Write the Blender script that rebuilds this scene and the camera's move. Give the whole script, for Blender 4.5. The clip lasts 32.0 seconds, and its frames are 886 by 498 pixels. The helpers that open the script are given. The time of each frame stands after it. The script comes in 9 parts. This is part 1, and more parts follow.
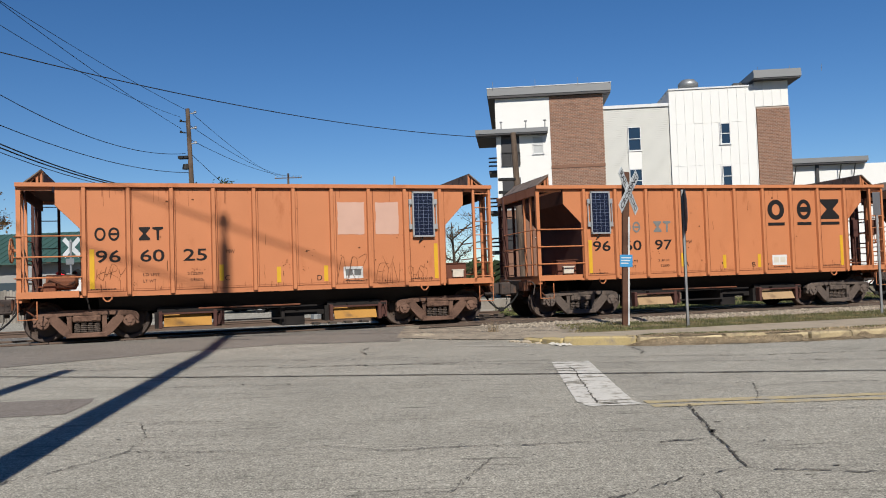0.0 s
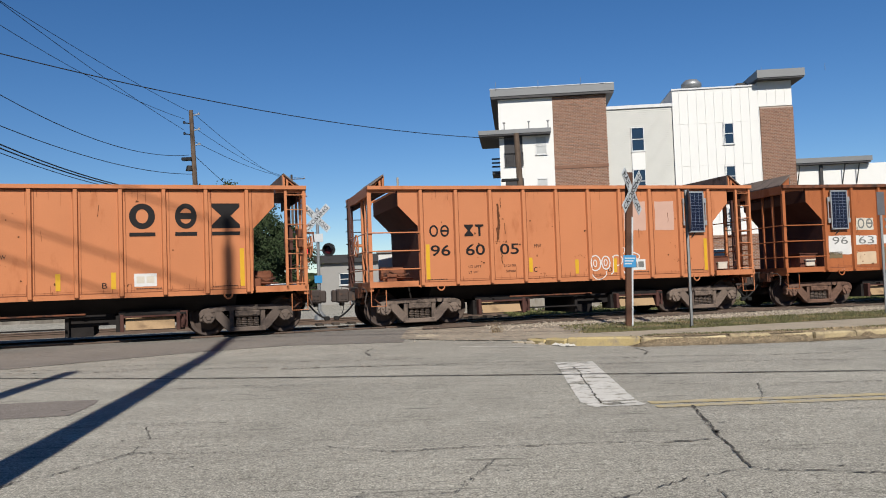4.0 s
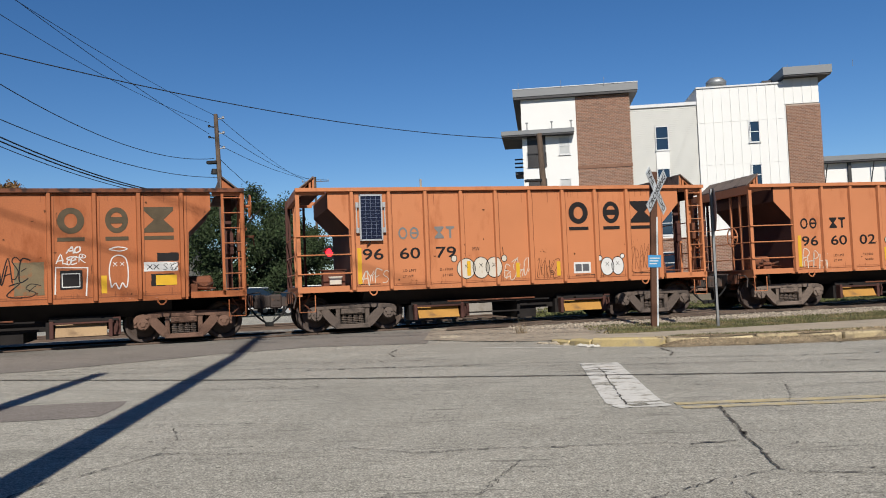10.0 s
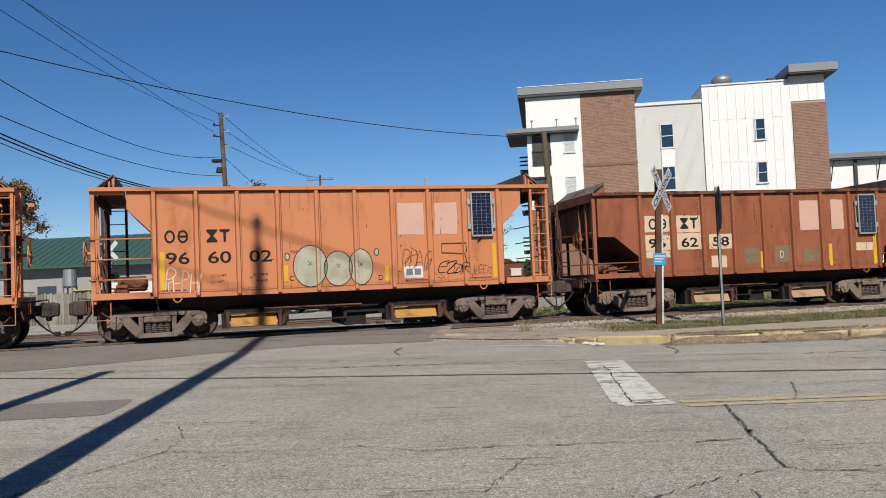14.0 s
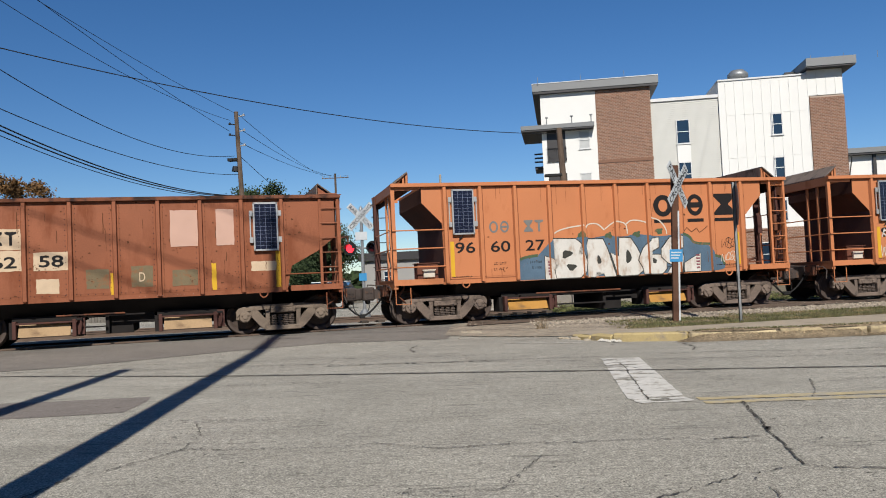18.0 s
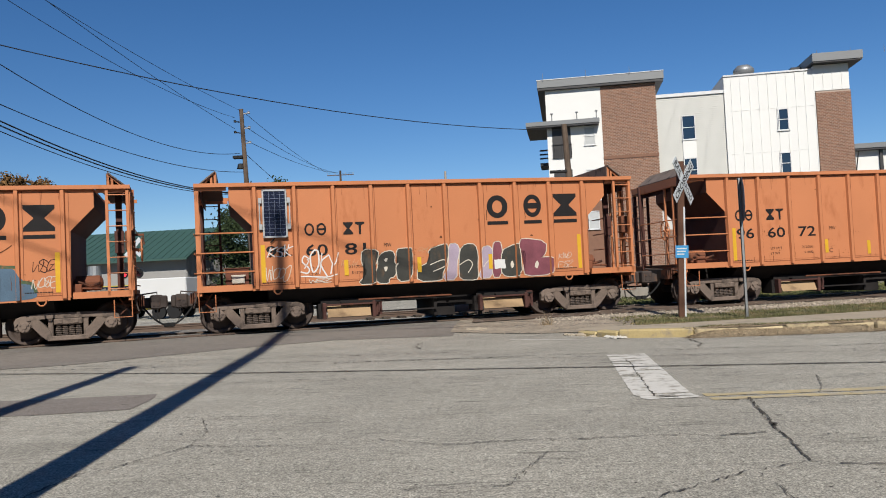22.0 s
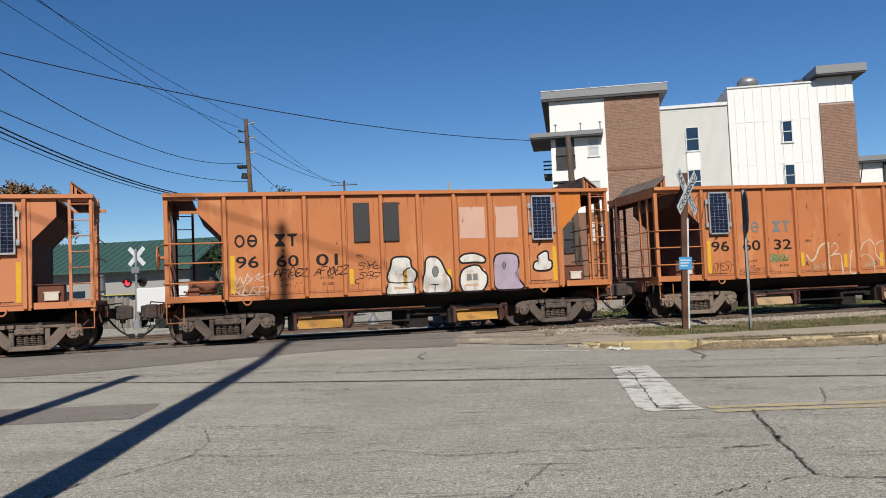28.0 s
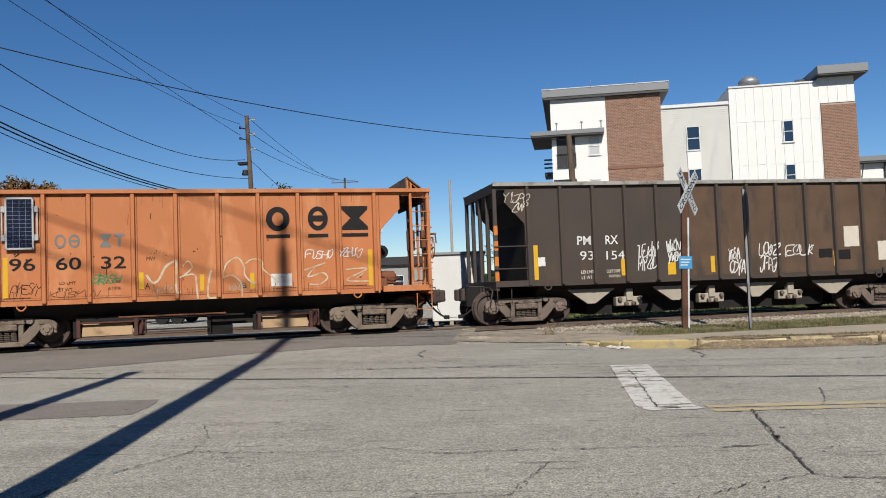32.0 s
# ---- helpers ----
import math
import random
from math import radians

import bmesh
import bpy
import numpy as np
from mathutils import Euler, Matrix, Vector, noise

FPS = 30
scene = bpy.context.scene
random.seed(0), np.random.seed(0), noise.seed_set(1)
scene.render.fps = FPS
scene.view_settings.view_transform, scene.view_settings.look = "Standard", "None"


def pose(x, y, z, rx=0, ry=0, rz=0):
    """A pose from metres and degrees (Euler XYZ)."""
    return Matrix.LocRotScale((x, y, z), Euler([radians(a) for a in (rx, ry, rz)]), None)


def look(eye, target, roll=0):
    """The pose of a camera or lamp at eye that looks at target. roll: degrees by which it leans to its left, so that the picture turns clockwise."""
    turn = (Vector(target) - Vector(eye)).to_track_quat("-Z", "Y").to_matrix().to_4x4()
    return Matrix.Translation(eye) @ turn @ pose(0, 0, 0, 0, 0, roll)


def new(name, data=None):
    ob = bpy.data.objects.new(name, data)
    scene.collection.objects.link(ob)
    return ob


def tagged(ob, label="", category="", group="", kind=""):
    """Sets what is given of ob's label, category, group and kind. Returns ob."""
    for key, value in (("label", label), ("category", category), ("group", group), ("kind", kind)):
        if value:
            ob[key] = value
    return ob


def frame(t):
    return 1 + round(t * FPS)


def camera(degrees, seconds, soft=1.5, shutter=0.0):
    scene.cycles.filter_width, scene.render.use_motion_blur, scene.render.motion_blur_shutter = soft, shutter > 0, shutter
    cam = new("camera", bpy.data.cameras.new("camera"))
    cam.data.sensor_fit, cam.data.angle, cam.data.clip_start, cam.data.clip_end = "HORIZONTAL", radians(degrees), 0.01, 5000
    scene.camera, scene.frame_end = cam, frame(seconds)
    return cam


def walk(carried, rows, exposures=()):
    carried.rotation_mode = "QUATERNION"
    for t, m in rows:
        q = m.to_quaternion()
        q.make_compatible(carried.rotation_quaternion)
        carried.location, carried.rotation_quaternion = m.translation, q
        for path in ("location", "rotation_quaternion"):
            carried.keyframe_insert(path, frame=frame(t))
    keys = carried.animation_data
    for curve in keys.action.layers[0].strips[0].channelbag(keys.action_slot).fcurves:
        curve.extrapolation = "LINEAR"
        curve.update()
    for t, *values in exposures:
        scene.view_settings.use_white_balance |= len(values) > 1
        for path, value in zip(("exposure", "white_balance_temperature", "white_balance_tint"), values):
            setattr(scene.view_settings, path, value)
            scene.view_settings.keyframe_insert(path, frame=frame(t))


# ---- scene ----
# ---- camera: held at one spot beside the road, turning slightly ----
EXPOSURE = 0.35
EYE = (0.0, 0.0, 1.15)
TURNS = (
    (0, 0.00, 2.35, 1.95), (0.5, 0.33, 2.36, 1.97), (1, -0.43, 2.34, 1.98), (1.5, 0.44, 2.36, 1.95), (2, 1.13, 2.42, 1.98),
    (2.5, 0.22, 2.37, 2.05), (4.5, 0.27, 2.43, 2.10), (5, 0.94, 2.46, 2.15), (5.5, 0.46, 2.52, 2.19), (6, 1.06, 2.51, 2.11),
    (6.5, 1.47, 2.54, 2.16), (7, 0.07, 2.48, 2.23), (7.5, 1.23, 2.54, 2.20), (8, 2.02, 2.58, 2.30), (8.5, 1.68, 2.56, 2.31),
    (9, 1.62, 2.56, 2.31), (9.5, 0.96, 2.56, 2.40), (10, 1.90, 2.56, 2.35), (10.5, 2.38, 2.52, 2.36), (11, 2.02, 2.52, 2.41),
    (11.5, 1.37, 2.43, 2.44), (12, 2.10, 2.43, 2.27), (12.5, 2.70, 2.45, 2.29), (13, 3.28, 2.50, 2.29), (13.5, 2.23, 2.45, 2.35),
    (15.5, 2.37, 2.42, 2.57), (16, 2.00, 2.38, 2.59), (16.5, 2.33, 2.35, 2.59), (17, 2.61, 2.32, 2.56), (17.5, 3.05, 2.35, 2.61),
    (18, 3.32, 2.31, 2.63), (18.5, 3.53, 2.27, 2.61), (19, 2.60, 2.22, 2.70), (19.5, 2.81, 2.18, 2.69), (20, 2.97, 2.17, 2.71),
    (20.5, 2.83, 2.14, 2.76), (21, 3.38, 2.13, 2.75), (21.5, 3.63, 2.11, 2.75), (22, 3.70, 2.10, 2.77), (22.5, 3.17, 2.07, 2.82),
    (23, 3.63, 2.08, 2.77), (23.5, 3.98, 2.08, 2.71), (24, 3.77, 2.05, 2.70), (24.5, 3.95, 2.13, 2.73), (26.5, 3.68, 2.57, 2.55),
    (27, 3.44, 2.64, 2.47), (27.5, 3.64, 2.74, 2.47), (28, 3.92, 2.84, 2.48), (28.5, 3.95, 2.85, 2.48), (29, 4.08, 2.90, 2.50),
    (29.5, 3.89, 2.84, 2.55), (30, 3.28, 2.72, 2.48), (30.5, 2.81, 2.66, 2.48), (31, 3.12, 2.65, 2.40), (31.5, 3.57, 2.65, 2.26),
    (32, 3.92, 2.69, 2.15),
)
cam = camera(57.0, 32.0, 1.0)
walk(cam, [(t, pose(*EYE, 90 + pitch, roll, yaw)) for t, yaw, pitch, roll in TURNS],
     ((0.0, EXPOSURE), (32.0, EXPOSURE)))

# ---- daylight ----
SUN_ELEVATION = 40.0
SUN_WAY = Vector((-0.146, 1.0, 0.0)).normalized()
world = bpy.data.worlds.new("sky")
scene.world = world
world.use_nodes = True
wn = world.node_tree
sky = wn.nodes.new("ShaderNodeTexSky")
sky.sky_type = "NISHITA"
sky.sun_disc = False
sky.sun_elevation = radians(SUN_ELEVATION)
sky.sun_rotation = radians(188.0)
sky.altitude = 1500.0
sky.air_density = 1.0
sky.dust_density = 0.0
sky.ozone_density = 3.6
wn.nodes["Background"].inputs["Strength"].default_value = 0.0705
deep = wn.nodes.new("ShaderNodeHueSaturation")
deep.inputs["Hue"].default_value = 0.5045
deep.inputs["Saturation"].default_value = 1.24
deep.inputs["Value"].default_value = 1.0
wn.links.new(sky.outputs["Color"], deep.inputs["Color"])
wn.links.new(deep.outputs["Color"], wn.nodes["Background"].inputs["Color"])
lamp = bpy.data.lights.new("sun", "SUN")
lamp.energy = 5.0
lamp.angle = radians(0.53)
lamp.color = (1.0, 0.95, 0.87)
sun = new("sun", lamp)
e = radians(SUN_ELEVATION)
sun.matrix_world = look((0, 0, 60), Vector((0, 0, 60)) + SUN_WAY * math.cos(e) - Vector((0, 0, math.sin(e))))

# ---- track frame: x along the rails, y away across them, z over the rail head ----
PHI = radians(15.1)
ALONG = Vector((math.cos(PHI), math.sin(PHI), 0))
AWAY = Vector((-math.sin(PHI), math.cos(PHI), 0))
TRACK_P = 20.45
RAIL_Z = 0.14
SPEED = 4.175
BEND = (0.0659, -0.0053, 30.0)


def bend(s):
    """The line's wide curve: its offset across the straight frame and its slope at s; straight on past both ends."""
    slope, turn, reach = BEND
    m = min(reach, max(-reach, s))
    return slope * s + turn * m * m / 2 + turn * m * (s - m), slope + turn * m


def on_track(s, p=TRACK_P, z=RAIL_Z):
    off, slope = bend(s)
    q = ALONG * s + AWAY * (p + off)
    return Matrix.Translation((q.x, q.y, z)) @ Matrix.Rotation(PHI + math.atan(slope), 4, "Z")


def perp(x, y):
    return -math.sin(PHI) * x + math.cos(PHI) * y


def ease(a, b, v):
    k = min(1.0, max(0.0, (v - a) / (b - a)))
    return k * k * (3 - 2 * k)


def ground_z(x, y):
    """The land: the road, a low rise that carries the track, and lower land behind it."""
    p = perp(x, y)
    return 0.09 * ease(15.5, 18.9, p) - 0.22 * ease(22.2, 28.0, p)


# ---- materials ----
def material(name, colour, rough=0.6, metal=0.0, spread=0.12, size=3.0, stain=None, stain_at=0.62, stain_size=1.2, streak=1.0,
             bump=0.0, bump_size=60.0, shift=0.0, by_piece=0.0, coat=0.0):
    """A surface with a fine grain, a broad drift of tone, stains of a second colour and a fine relief."""
    colour = tuple(q * 0.68 for q in colour)
    stain = tuple(q * 0.68 for q in stain) if stain else None
    m = bpy.data.materials.new(name)
    m.use_nodes = True
    n, link = m.node_tree.nodes, m.node_tree.links.new
    b = n["Principled BSDF"]
    b.inputs["Roughness"].default_value, b.inputs["Metallic"].default_value = rough, metal
    b.inputs["Coat Weight"].default_value = coat
    b.inputs["Specular IOR Level"].default_value = 0.2 if rough >= 0.5 and not metal else 0.5
    co = n.new("ShaderNodeTexCoord")
    mp = n.new("ShaderNodeMapping")
    mp.inputs["Location"].default_value = (shift * 7.3, shift * 3.1, shift * 1.7)
    link(co.outputs["Object"], mp.inputs["Vector"])
    broad = n.new("ShaderNodeTexNoise")
    broad.inputs["Scale"].default_value, broad.inputs["Detail"].default_value = size, 6.0
    link(mp.outputs["Vector"], broad.inputs["Vector"])
    fine = n.new("ShaderNodeTexNoise")
    fine.inputs["Scale"].default_value, fine.inputs["Detail"].default_value = bump_size, 3.0
    link(mp.outputs["Vector"], fine.inputs["Vector"])
    add = n.new("ShaderNodeMath")
    add.operation = "ADD"
    link(broad.outputs["Fac"], add.inputs[0])
    link(fine.outputs["Fac"], add.inputs[1])
    ramp = n.new("ShaderNodeMapRange")
    ramp.inputs["From Min"].default_value, ramp.inputs["From Max"].default_value = 0.6, 1.4
    ramp.inputs["To Min"].default_value, ramp.inputs["To Max"].default_value = 1 - spread, 1 + spread
    link(add.outputs[0], ramp.inputs["Value"])
    value = ramp.outputs[0]
    if by_piece:
        info = n.new("ShaderNodeObjectInfo")
        r2 = n.new("ShaderNodeMapRange")
        r2.inputs["To Min"].default_value, r2.inputs["To Max"].default_value = 1 - by_piece, 1 + by_piece
        link(info.outputs["Random"], r2.inputs["Value"])
        mul = n.new("ShaderNodeMath")
        mul.operation = "MULTIPLY"
        link(value, mul.inputs[0])
        link(r2.outputs[0], mul.inputs[1])
        value = mul.outputs[0]
    tone = n.new("ShaderNodeVectorMath")
    tone.operation = "SCALE"
    tone.inputs[0].default_value = colour
    link(value, tone.inputs["Scale"])
    out = tone.outputs[0]
    if stain:
        mp2 = n.new("ShaderNodeMapping")
        mp2.inputs["Scale"].default_value = (1, 1, 1 / streak)
        mp2.inputs["Location"].default_value = (shift * 5.1, 2.0, shift * 9.7)
        link(co.outputs["Object"], mp2.inputs["Vector"])
        s1 = n.new("ShaderNodeTexNoise")
        s1.inputs["Scale"].default_value, s1.inputs["Detail"].default_value, s1.inputs["Roughness"].default_value = stain_size, 9.0, 0.66
        link(mp2.outputs["Vector"], s1.inputs["Vector"])
        cut = n.new("ShaderNodeMapRange")
        cut.inputs["From Min"].default_value, cut.inputs["From Max"].default_value = stain_at - 0.04, stain_at + 0.10
        link(s1.outputs["Fac"], cut.inputs["Value"])
        mix = n.new("ShaderNodeMix")
        mix.data_type = "RGBA"
        link(cut.outputs[0], mix.inputs["Factor"])
        link(out, mix.inputs["A"])
        mix.inputs["B"].default_value = (*stain, 1)
        out = mix.outputs["Result"]
        rr = n.new("ShaderNodeMapRange")
        rr.inputs["To Min"].default_value, rr.inputs["To Max"].default_value = rough, min(1.0, rough + 0.25)
        link(cut.outputs[0], rr.inputs["Value"])
        link(rr.outputs[0], b.inputs["Roughness"])
    link(out, b.inputs["Base Color"])
    if bump:
        bp = n.new("ShaderNodeBump")
        bp.inputs["Strength"].default_value, bp.inputs["Distance"].default_value = min(1.0, bump * 20), bump
        link(add.outputs[0], bp.inputs["Height"])
        link(bp.outputs["Normal"], b.inputs["Normal"])
    return m


def glow(name, colour, strength):
    m = material(name, colour, 0.4)
    b = m.node_tree.nodes["Principled BSDF"]
    b.inputs["Emission Color"].default_value = (*colour, 1)
    b.inputs["Emission Strength"].default_value = strength
    return m


def asphalt(name, colour, contrast):
    """Worn road: binder with blotches at three sizes, scuffs along the traffic, sparse pale chips and dark pits."""
    m = material(name, colour, 0.93, 0, 0.22, 0.35, tuple(c * 0.78 for c in colour), 0.60, 0.45, 1)
    n, link = m.node_tree.nodes, m.node_tree.links.new
    b = n["Principled BSDF"]
    base = b.inputs["Base Color"].links[0].from_socket
    co = n.new("ShaderNodeTexCoord")
    factor = None
    for scale, lo, hi, dark, pale, shape in ((85.0, 0.36, 0.64, 0.62, 0.50, (1, 1, 1)), (38.0, 0.36, 0.64, 0.34, 0.30, (1, 1, 1)), (13.0, 0.36, 0.66, 0.22, 0.12, (1, 1, 1)), (1.7, 0.35, 0.65, 0.10, 0.08, (0.6, 1, 1)),
                                             (7.0, 0.60, 0.72, 0.0, -0.55, (0.16, 1.5, 1)), (46.0, 0.68, 0.74, 0.0, 1.0, (1, 1, 1)), (30.0, 0.655, 0.70, 0.0, -1.2, (0.7, 1, 1))):
        mp = n.new("ShaderNodeMapping")
        mp.inputs["Scale"].default_value = shape
        mp.inputs["Location"].default_value = (scale, scale * 0.37, 0)
        link(co.outputs["Object"], mp.inputs["Vector"])
        t = n.new("ShaderNodeTexNoise")
        t.inputs["Scale"].default_value, t.inputs["Detail"].default_value, t.inputs["Roughness"].default_value = scale, 3.0, 0.6
        link(mp.outputs["Vector"], t.inputs["Vector"])
        r = n.new("ShaderNodeMapRange")
        r.inputs["From Min"].default_value, r.inputs["From Max"].default_value = lo, hi
        r.inputs["To Min"].default_value, r.inputs["To Max"].default_value = 1 - dark * contrast, 1 + pale * contrast
        link(t.outputs["Fac"], r.inputs["Value"])
        if factor is None:
            factor = r.outputs[0]
            bp = n.new("ShaderNodeBump")
            bp.inputs["Strength"].default_value, bp.inputs["Distance"].default_value = 0.5, 0.006
            link(t.outputs["Fac"], bp.inputs["Height"])
            link(bp.outputs["Normal"], b.inputs["Normal"])
        else:
            mul = n.new("ShaderNodeMath")
            mul.operation = "MULTIPLY"
            link(factor, mul.inputs[0])
            link(r.outputs[0], mul.inputs[1])
            factor = mul.outputs[0]
    sc = n.new("ShaderNodeVectorMath")
    sc.operation = "SCALE"
    link(base, sc.inputs[0])
    link(factor, sc.inputs["Scale"])
    link(sc.outputs[0], b.inputs["Base Color"])
    return m


def by_island(m, amount):
    """Vary the tone from piece to piece of one joined mesh."""
    n, link = m.node_tree.nodes, m.node_tree.links.new
    b = n["Principled BSDF"]
    base = b.inputs["Base Color"].links[0].from_socket
    geo = n.new("ShaderNodeNewGeometry")
    r = n.new("ShaderNodeMapRange")
    r.inputs["To Min"].default_value, r.inputs["To Max"].default_value = 1 - amount, 1 + amount
    link(geo.outputs["Random Per Island"], r.inputs["Value"])
    sc = n.new("ShaderNodeVectorMath")
    sc.operation = "SCALE"
    link(base, sc.inputs[0])
    link(r.outputs[0], sc.inputs["Scale"])
    link(sc.outputs[0], b.inputs["Base Color"])
    return m


RUST = (0.10, 0.045, 0.022)
MAT = {}
MAT["asphalt"] = asphalt("old_asphalt", (0.452, 0.424, 0.355), 0.86)
MAT["asphalt_dark"] = asphalt("crossing_asphalt", (0.268, 0.241, 0.208), 0.55)
MAT["patch"] = asphalt("patched_asphalt", (0.262, 0.230, 0.200), 0.5)
# dark colour that paints an overhead cable's shadow on the road
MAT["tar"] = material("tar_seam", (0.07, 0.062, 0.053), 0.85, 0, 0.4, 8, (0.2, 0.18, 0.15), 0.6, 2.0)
MAT["crack"] = material("open_crack", (0.09, 0.08, 0.068), 0.95, 0, 0.5, 9, (0.24, 0.22, 0.18), 0.56, 5.0)
MAT["white_line"] = material("worn_white_paint", (0.73, 0.70, 0.63), 0.75, 0, 0.14, 3, (0.40, 0.37, 0.31), 0.54, 7, 1, 0.002, 60)
MAT["yellow_line"] = material("worn_yellow_paint", (0.555, 0.45, 0.25), 0.85, 0, 0.25, 5, (0.43, 0.39, 0.31), 0.50, 4, 1, 0.002, 60)
MAT["land"] = material("trodden_earth", (0.20, 0.165, 0.115), 0.95, 0, 0.3, 0.6, (0.10, 0.12, 0.05), 0.58, 0.5, 1, 0.01, 30)
MAT["gravel"] = material("gravel_bed", (0.37, 0.315, 0.24), 0.95, 0, 0.4, 2, (0.14, 0.12, 0.10), 0.58, 3, 1, 0.02, 22)
MAT["stone"] = material("ballast_stone", (0.34, 0.29, 0.225), 0.95, 0, 0.3, 9)
MAT["concrete"] = material("worn_concrete", (0.44, 0.375, 0.28), 0.9, 0, 0.2, 1.5, (0.25, 0.21, 0.15), 0.6, 1.5, 1, 0.004, 40)
MAT["kerb"] = material("yellow_kerb_paint", (0.52, 0.41, 0.20), 0.8, 0, 0.18, 2, (0.32, 0.27, 0.2), 0.56, 4, 1, 0.006, 30, by_piece=0.15)
MAT["grass"] = material("short_grass", (0.135, 0.138, 0.060), 0.9, 0, 0.5, 3, (0.27, 0.21, 0.11), 0.52, 1.6)
MAT["weed"] = material("rough_weeds", (0.15, 0.155, 0.055), 0.9, 0, 0.5, 3, (0.06, 0.07, 0.03), 0.5, 1.6)
MAT["dry"] = material("dry_leaves", (0.30, 0.225, 0.14), 0.9, 0, 0.5, 6)
MAT["rail"] = material("rail_steel", (0.13, 0.085, 0.06), 0.7, 0.1, 0.3, 4)
MAT["tie"] = material("creosoted_wood", (0.075, 0.06, 0.048), 0.9, 0, 0.3, 5, bump=0.004, by_piece=0.3)
MAT["truck"] = material("dusty_cast_steel", (0.19, 0.142, 0.112), 0.88, 0.05, 0.35, 3, (0.045, 0.035, 0.03), 0.56, 2.5, 1, 0.003, 50)
MAT["truck_pale"] = material("pale_dusty_cast_steel", (0.22, 0.172, 0.132), 0.9, 0.0, 0.3, 3, (0.10, 0.075, 0.06), 0.56, 2.5, 1, 0.003, 50)
MAT["coupler"] = material("dark_cast_coupler", (0.058, 0.042, 0.036), 0.8, 0.1, 0.35, 4, (0.18, 0.09, 0.05), 0.6, 5)
MAT["barrier"] = material("weathered_barrier_concrete", (0.27, 0.245, 0.21), 0.9, 0, 0.2, 1.5, (0.24, 0.21, 0.17), 0.55, 2.0, 2, 0.004, 30, by_piece=0.2)
MAT["truck_dark"] = material("grimy_cast_steel", (0.125, 0.094, 0.076), 0.88, 0.05, 0.35, 3, (0.04, 0.032, 0.028), 0.55, 2.5, 1, 0.003, 50)
MAT["truck_rust"] = material("rusty_cast_steel", (0.18, 0.105, 0.075), 0.88, 0.0, 0.35, 3, (0.07, 0.04, 0.03), 0.55, 2.5, 1, 0.003, 50)
MAT["wheel"] = material("worn_wheel_steel", (0.075, 0.052, 0.042), 0.75, 0.1, 0.3, 4, (0.17, 0.12, 0.09), 0.6, 3)
# maroon darkened to carry the shade inside the car ends
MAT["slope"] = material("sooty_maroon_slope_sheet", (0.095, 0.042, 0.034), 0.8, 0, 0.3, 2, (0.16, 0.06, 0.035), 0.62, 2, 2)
MAT["gear"] = material("grimy_brake_gear", (0.20, 0.075, 0.04), 0.8, 0, 0.3, 3, (0.05, 0.03, 0.025), 0.5, 4)
# near-black that carries the shade beneath the cars in its colour
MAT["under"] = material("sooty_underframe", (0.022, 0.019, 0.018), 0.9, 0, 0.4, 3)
MAT["chute"] = material("weathered_chute_yellow", (0.46, 0.235, 0.055), 0.8, 0, 0.2, 2, (0.2, 0.12, 0.06), 0.6, 2.5, 1, 0.003)
MAT["chute_tan"] = material("weathered_chute_tan", (0.40, 0.27, 0.15), 0.8, 0, 0.2, 2, (0.2, 0.13, 0.08), 0.6, 2.5, 1, 0.003)
MAT["solar"] = material("solar_cell", (0.010, 0.014, 0.036), 0.25, 0.0, 0.3, 6, coat=0.5)
# grid lines lightened to paint the sun's reflection on the panels
MAT["solar_line"] = material("solar_grid_glint", (0.24, 0.27, 0.33), 0.4)
MAT["alu"] = material("aluminium_frame", (0.62, 0.62, 0.6), 0.4, 0.6, 0.1, 4)
MAT["black_paint"] = material("black_lettering", (0.014, 0.012, 0.012), 0.7, 0, 0.3, 5)
MAT["grey_paint"] = material("faded_grey_lettering", (0.20, 0.20, 0.19), 0.7, 0, 0.2, 5)
MAT["white_paint"] = material("white_lettering", (0.74, 0.73, 0.70), 0.6, 0, 0.12, 5)
MAT["white_spray"] = material("white_spray_paint", (0.70, 0.675, 0.62), 0.7, 0, 0.14, 3, (0.50, 0.40, 0.32), 0.53, 4.0, 2)
MAT["cream"] = material("cream_stencil_ground", (0.66, 0.60, 0.50), 0.7, 0, 0.15, 4, (0.4, 0.25, 0.15), 0.66, 4)
MAT["pinkish"] = material("paint_patch", (0.63, 0.40, 0.31), 0.7, 0, 0.08, 3)
MAT["yellow_mark"] = material("yellow_reflective_strip", (0.72, 0.42, 0.03), 0.5, 0, 0.12, 5)
MAT["seam"] = material("grimy_seam_and_shade", (0.27, 0.092, 0.042), 0.8, 0, 0.4, 6)
MAT["rustmark"] = material("rust_scar", (0.13, 0.05, 0.022), 0.9, 0, 0.4, 9)
MAT["blue_paint"] = material("blue_spray_paint", (0.095, 0.155, 0.22), 0.7, 0, 0.35, 2, (0.30, 0.14, 0.10), 0.64, 2)
MAT["fringe_green"] = material("dark_green_spray", (0.075, 0.115, 0.06), 0.75, 0, 0.4, 4, (0.35, 0.15, 0.07), 0.55, 4)
MAT["faded_spray"] = material("faded_pale_spray", (0.62, 0.50, 0.35), 0.7, 0, 0.25, 4, (0.5, 0.28, 0.14), 0.52, 5)
MAT["tan_spray"] = material("thin_tan_spray", (0.60, 0.31, 0.16), 0.7, 0, 0.2, 3)
MAT["green_paint"] = material("green_spray_paint", (0.08, 0.28, 0.12), 0.7)
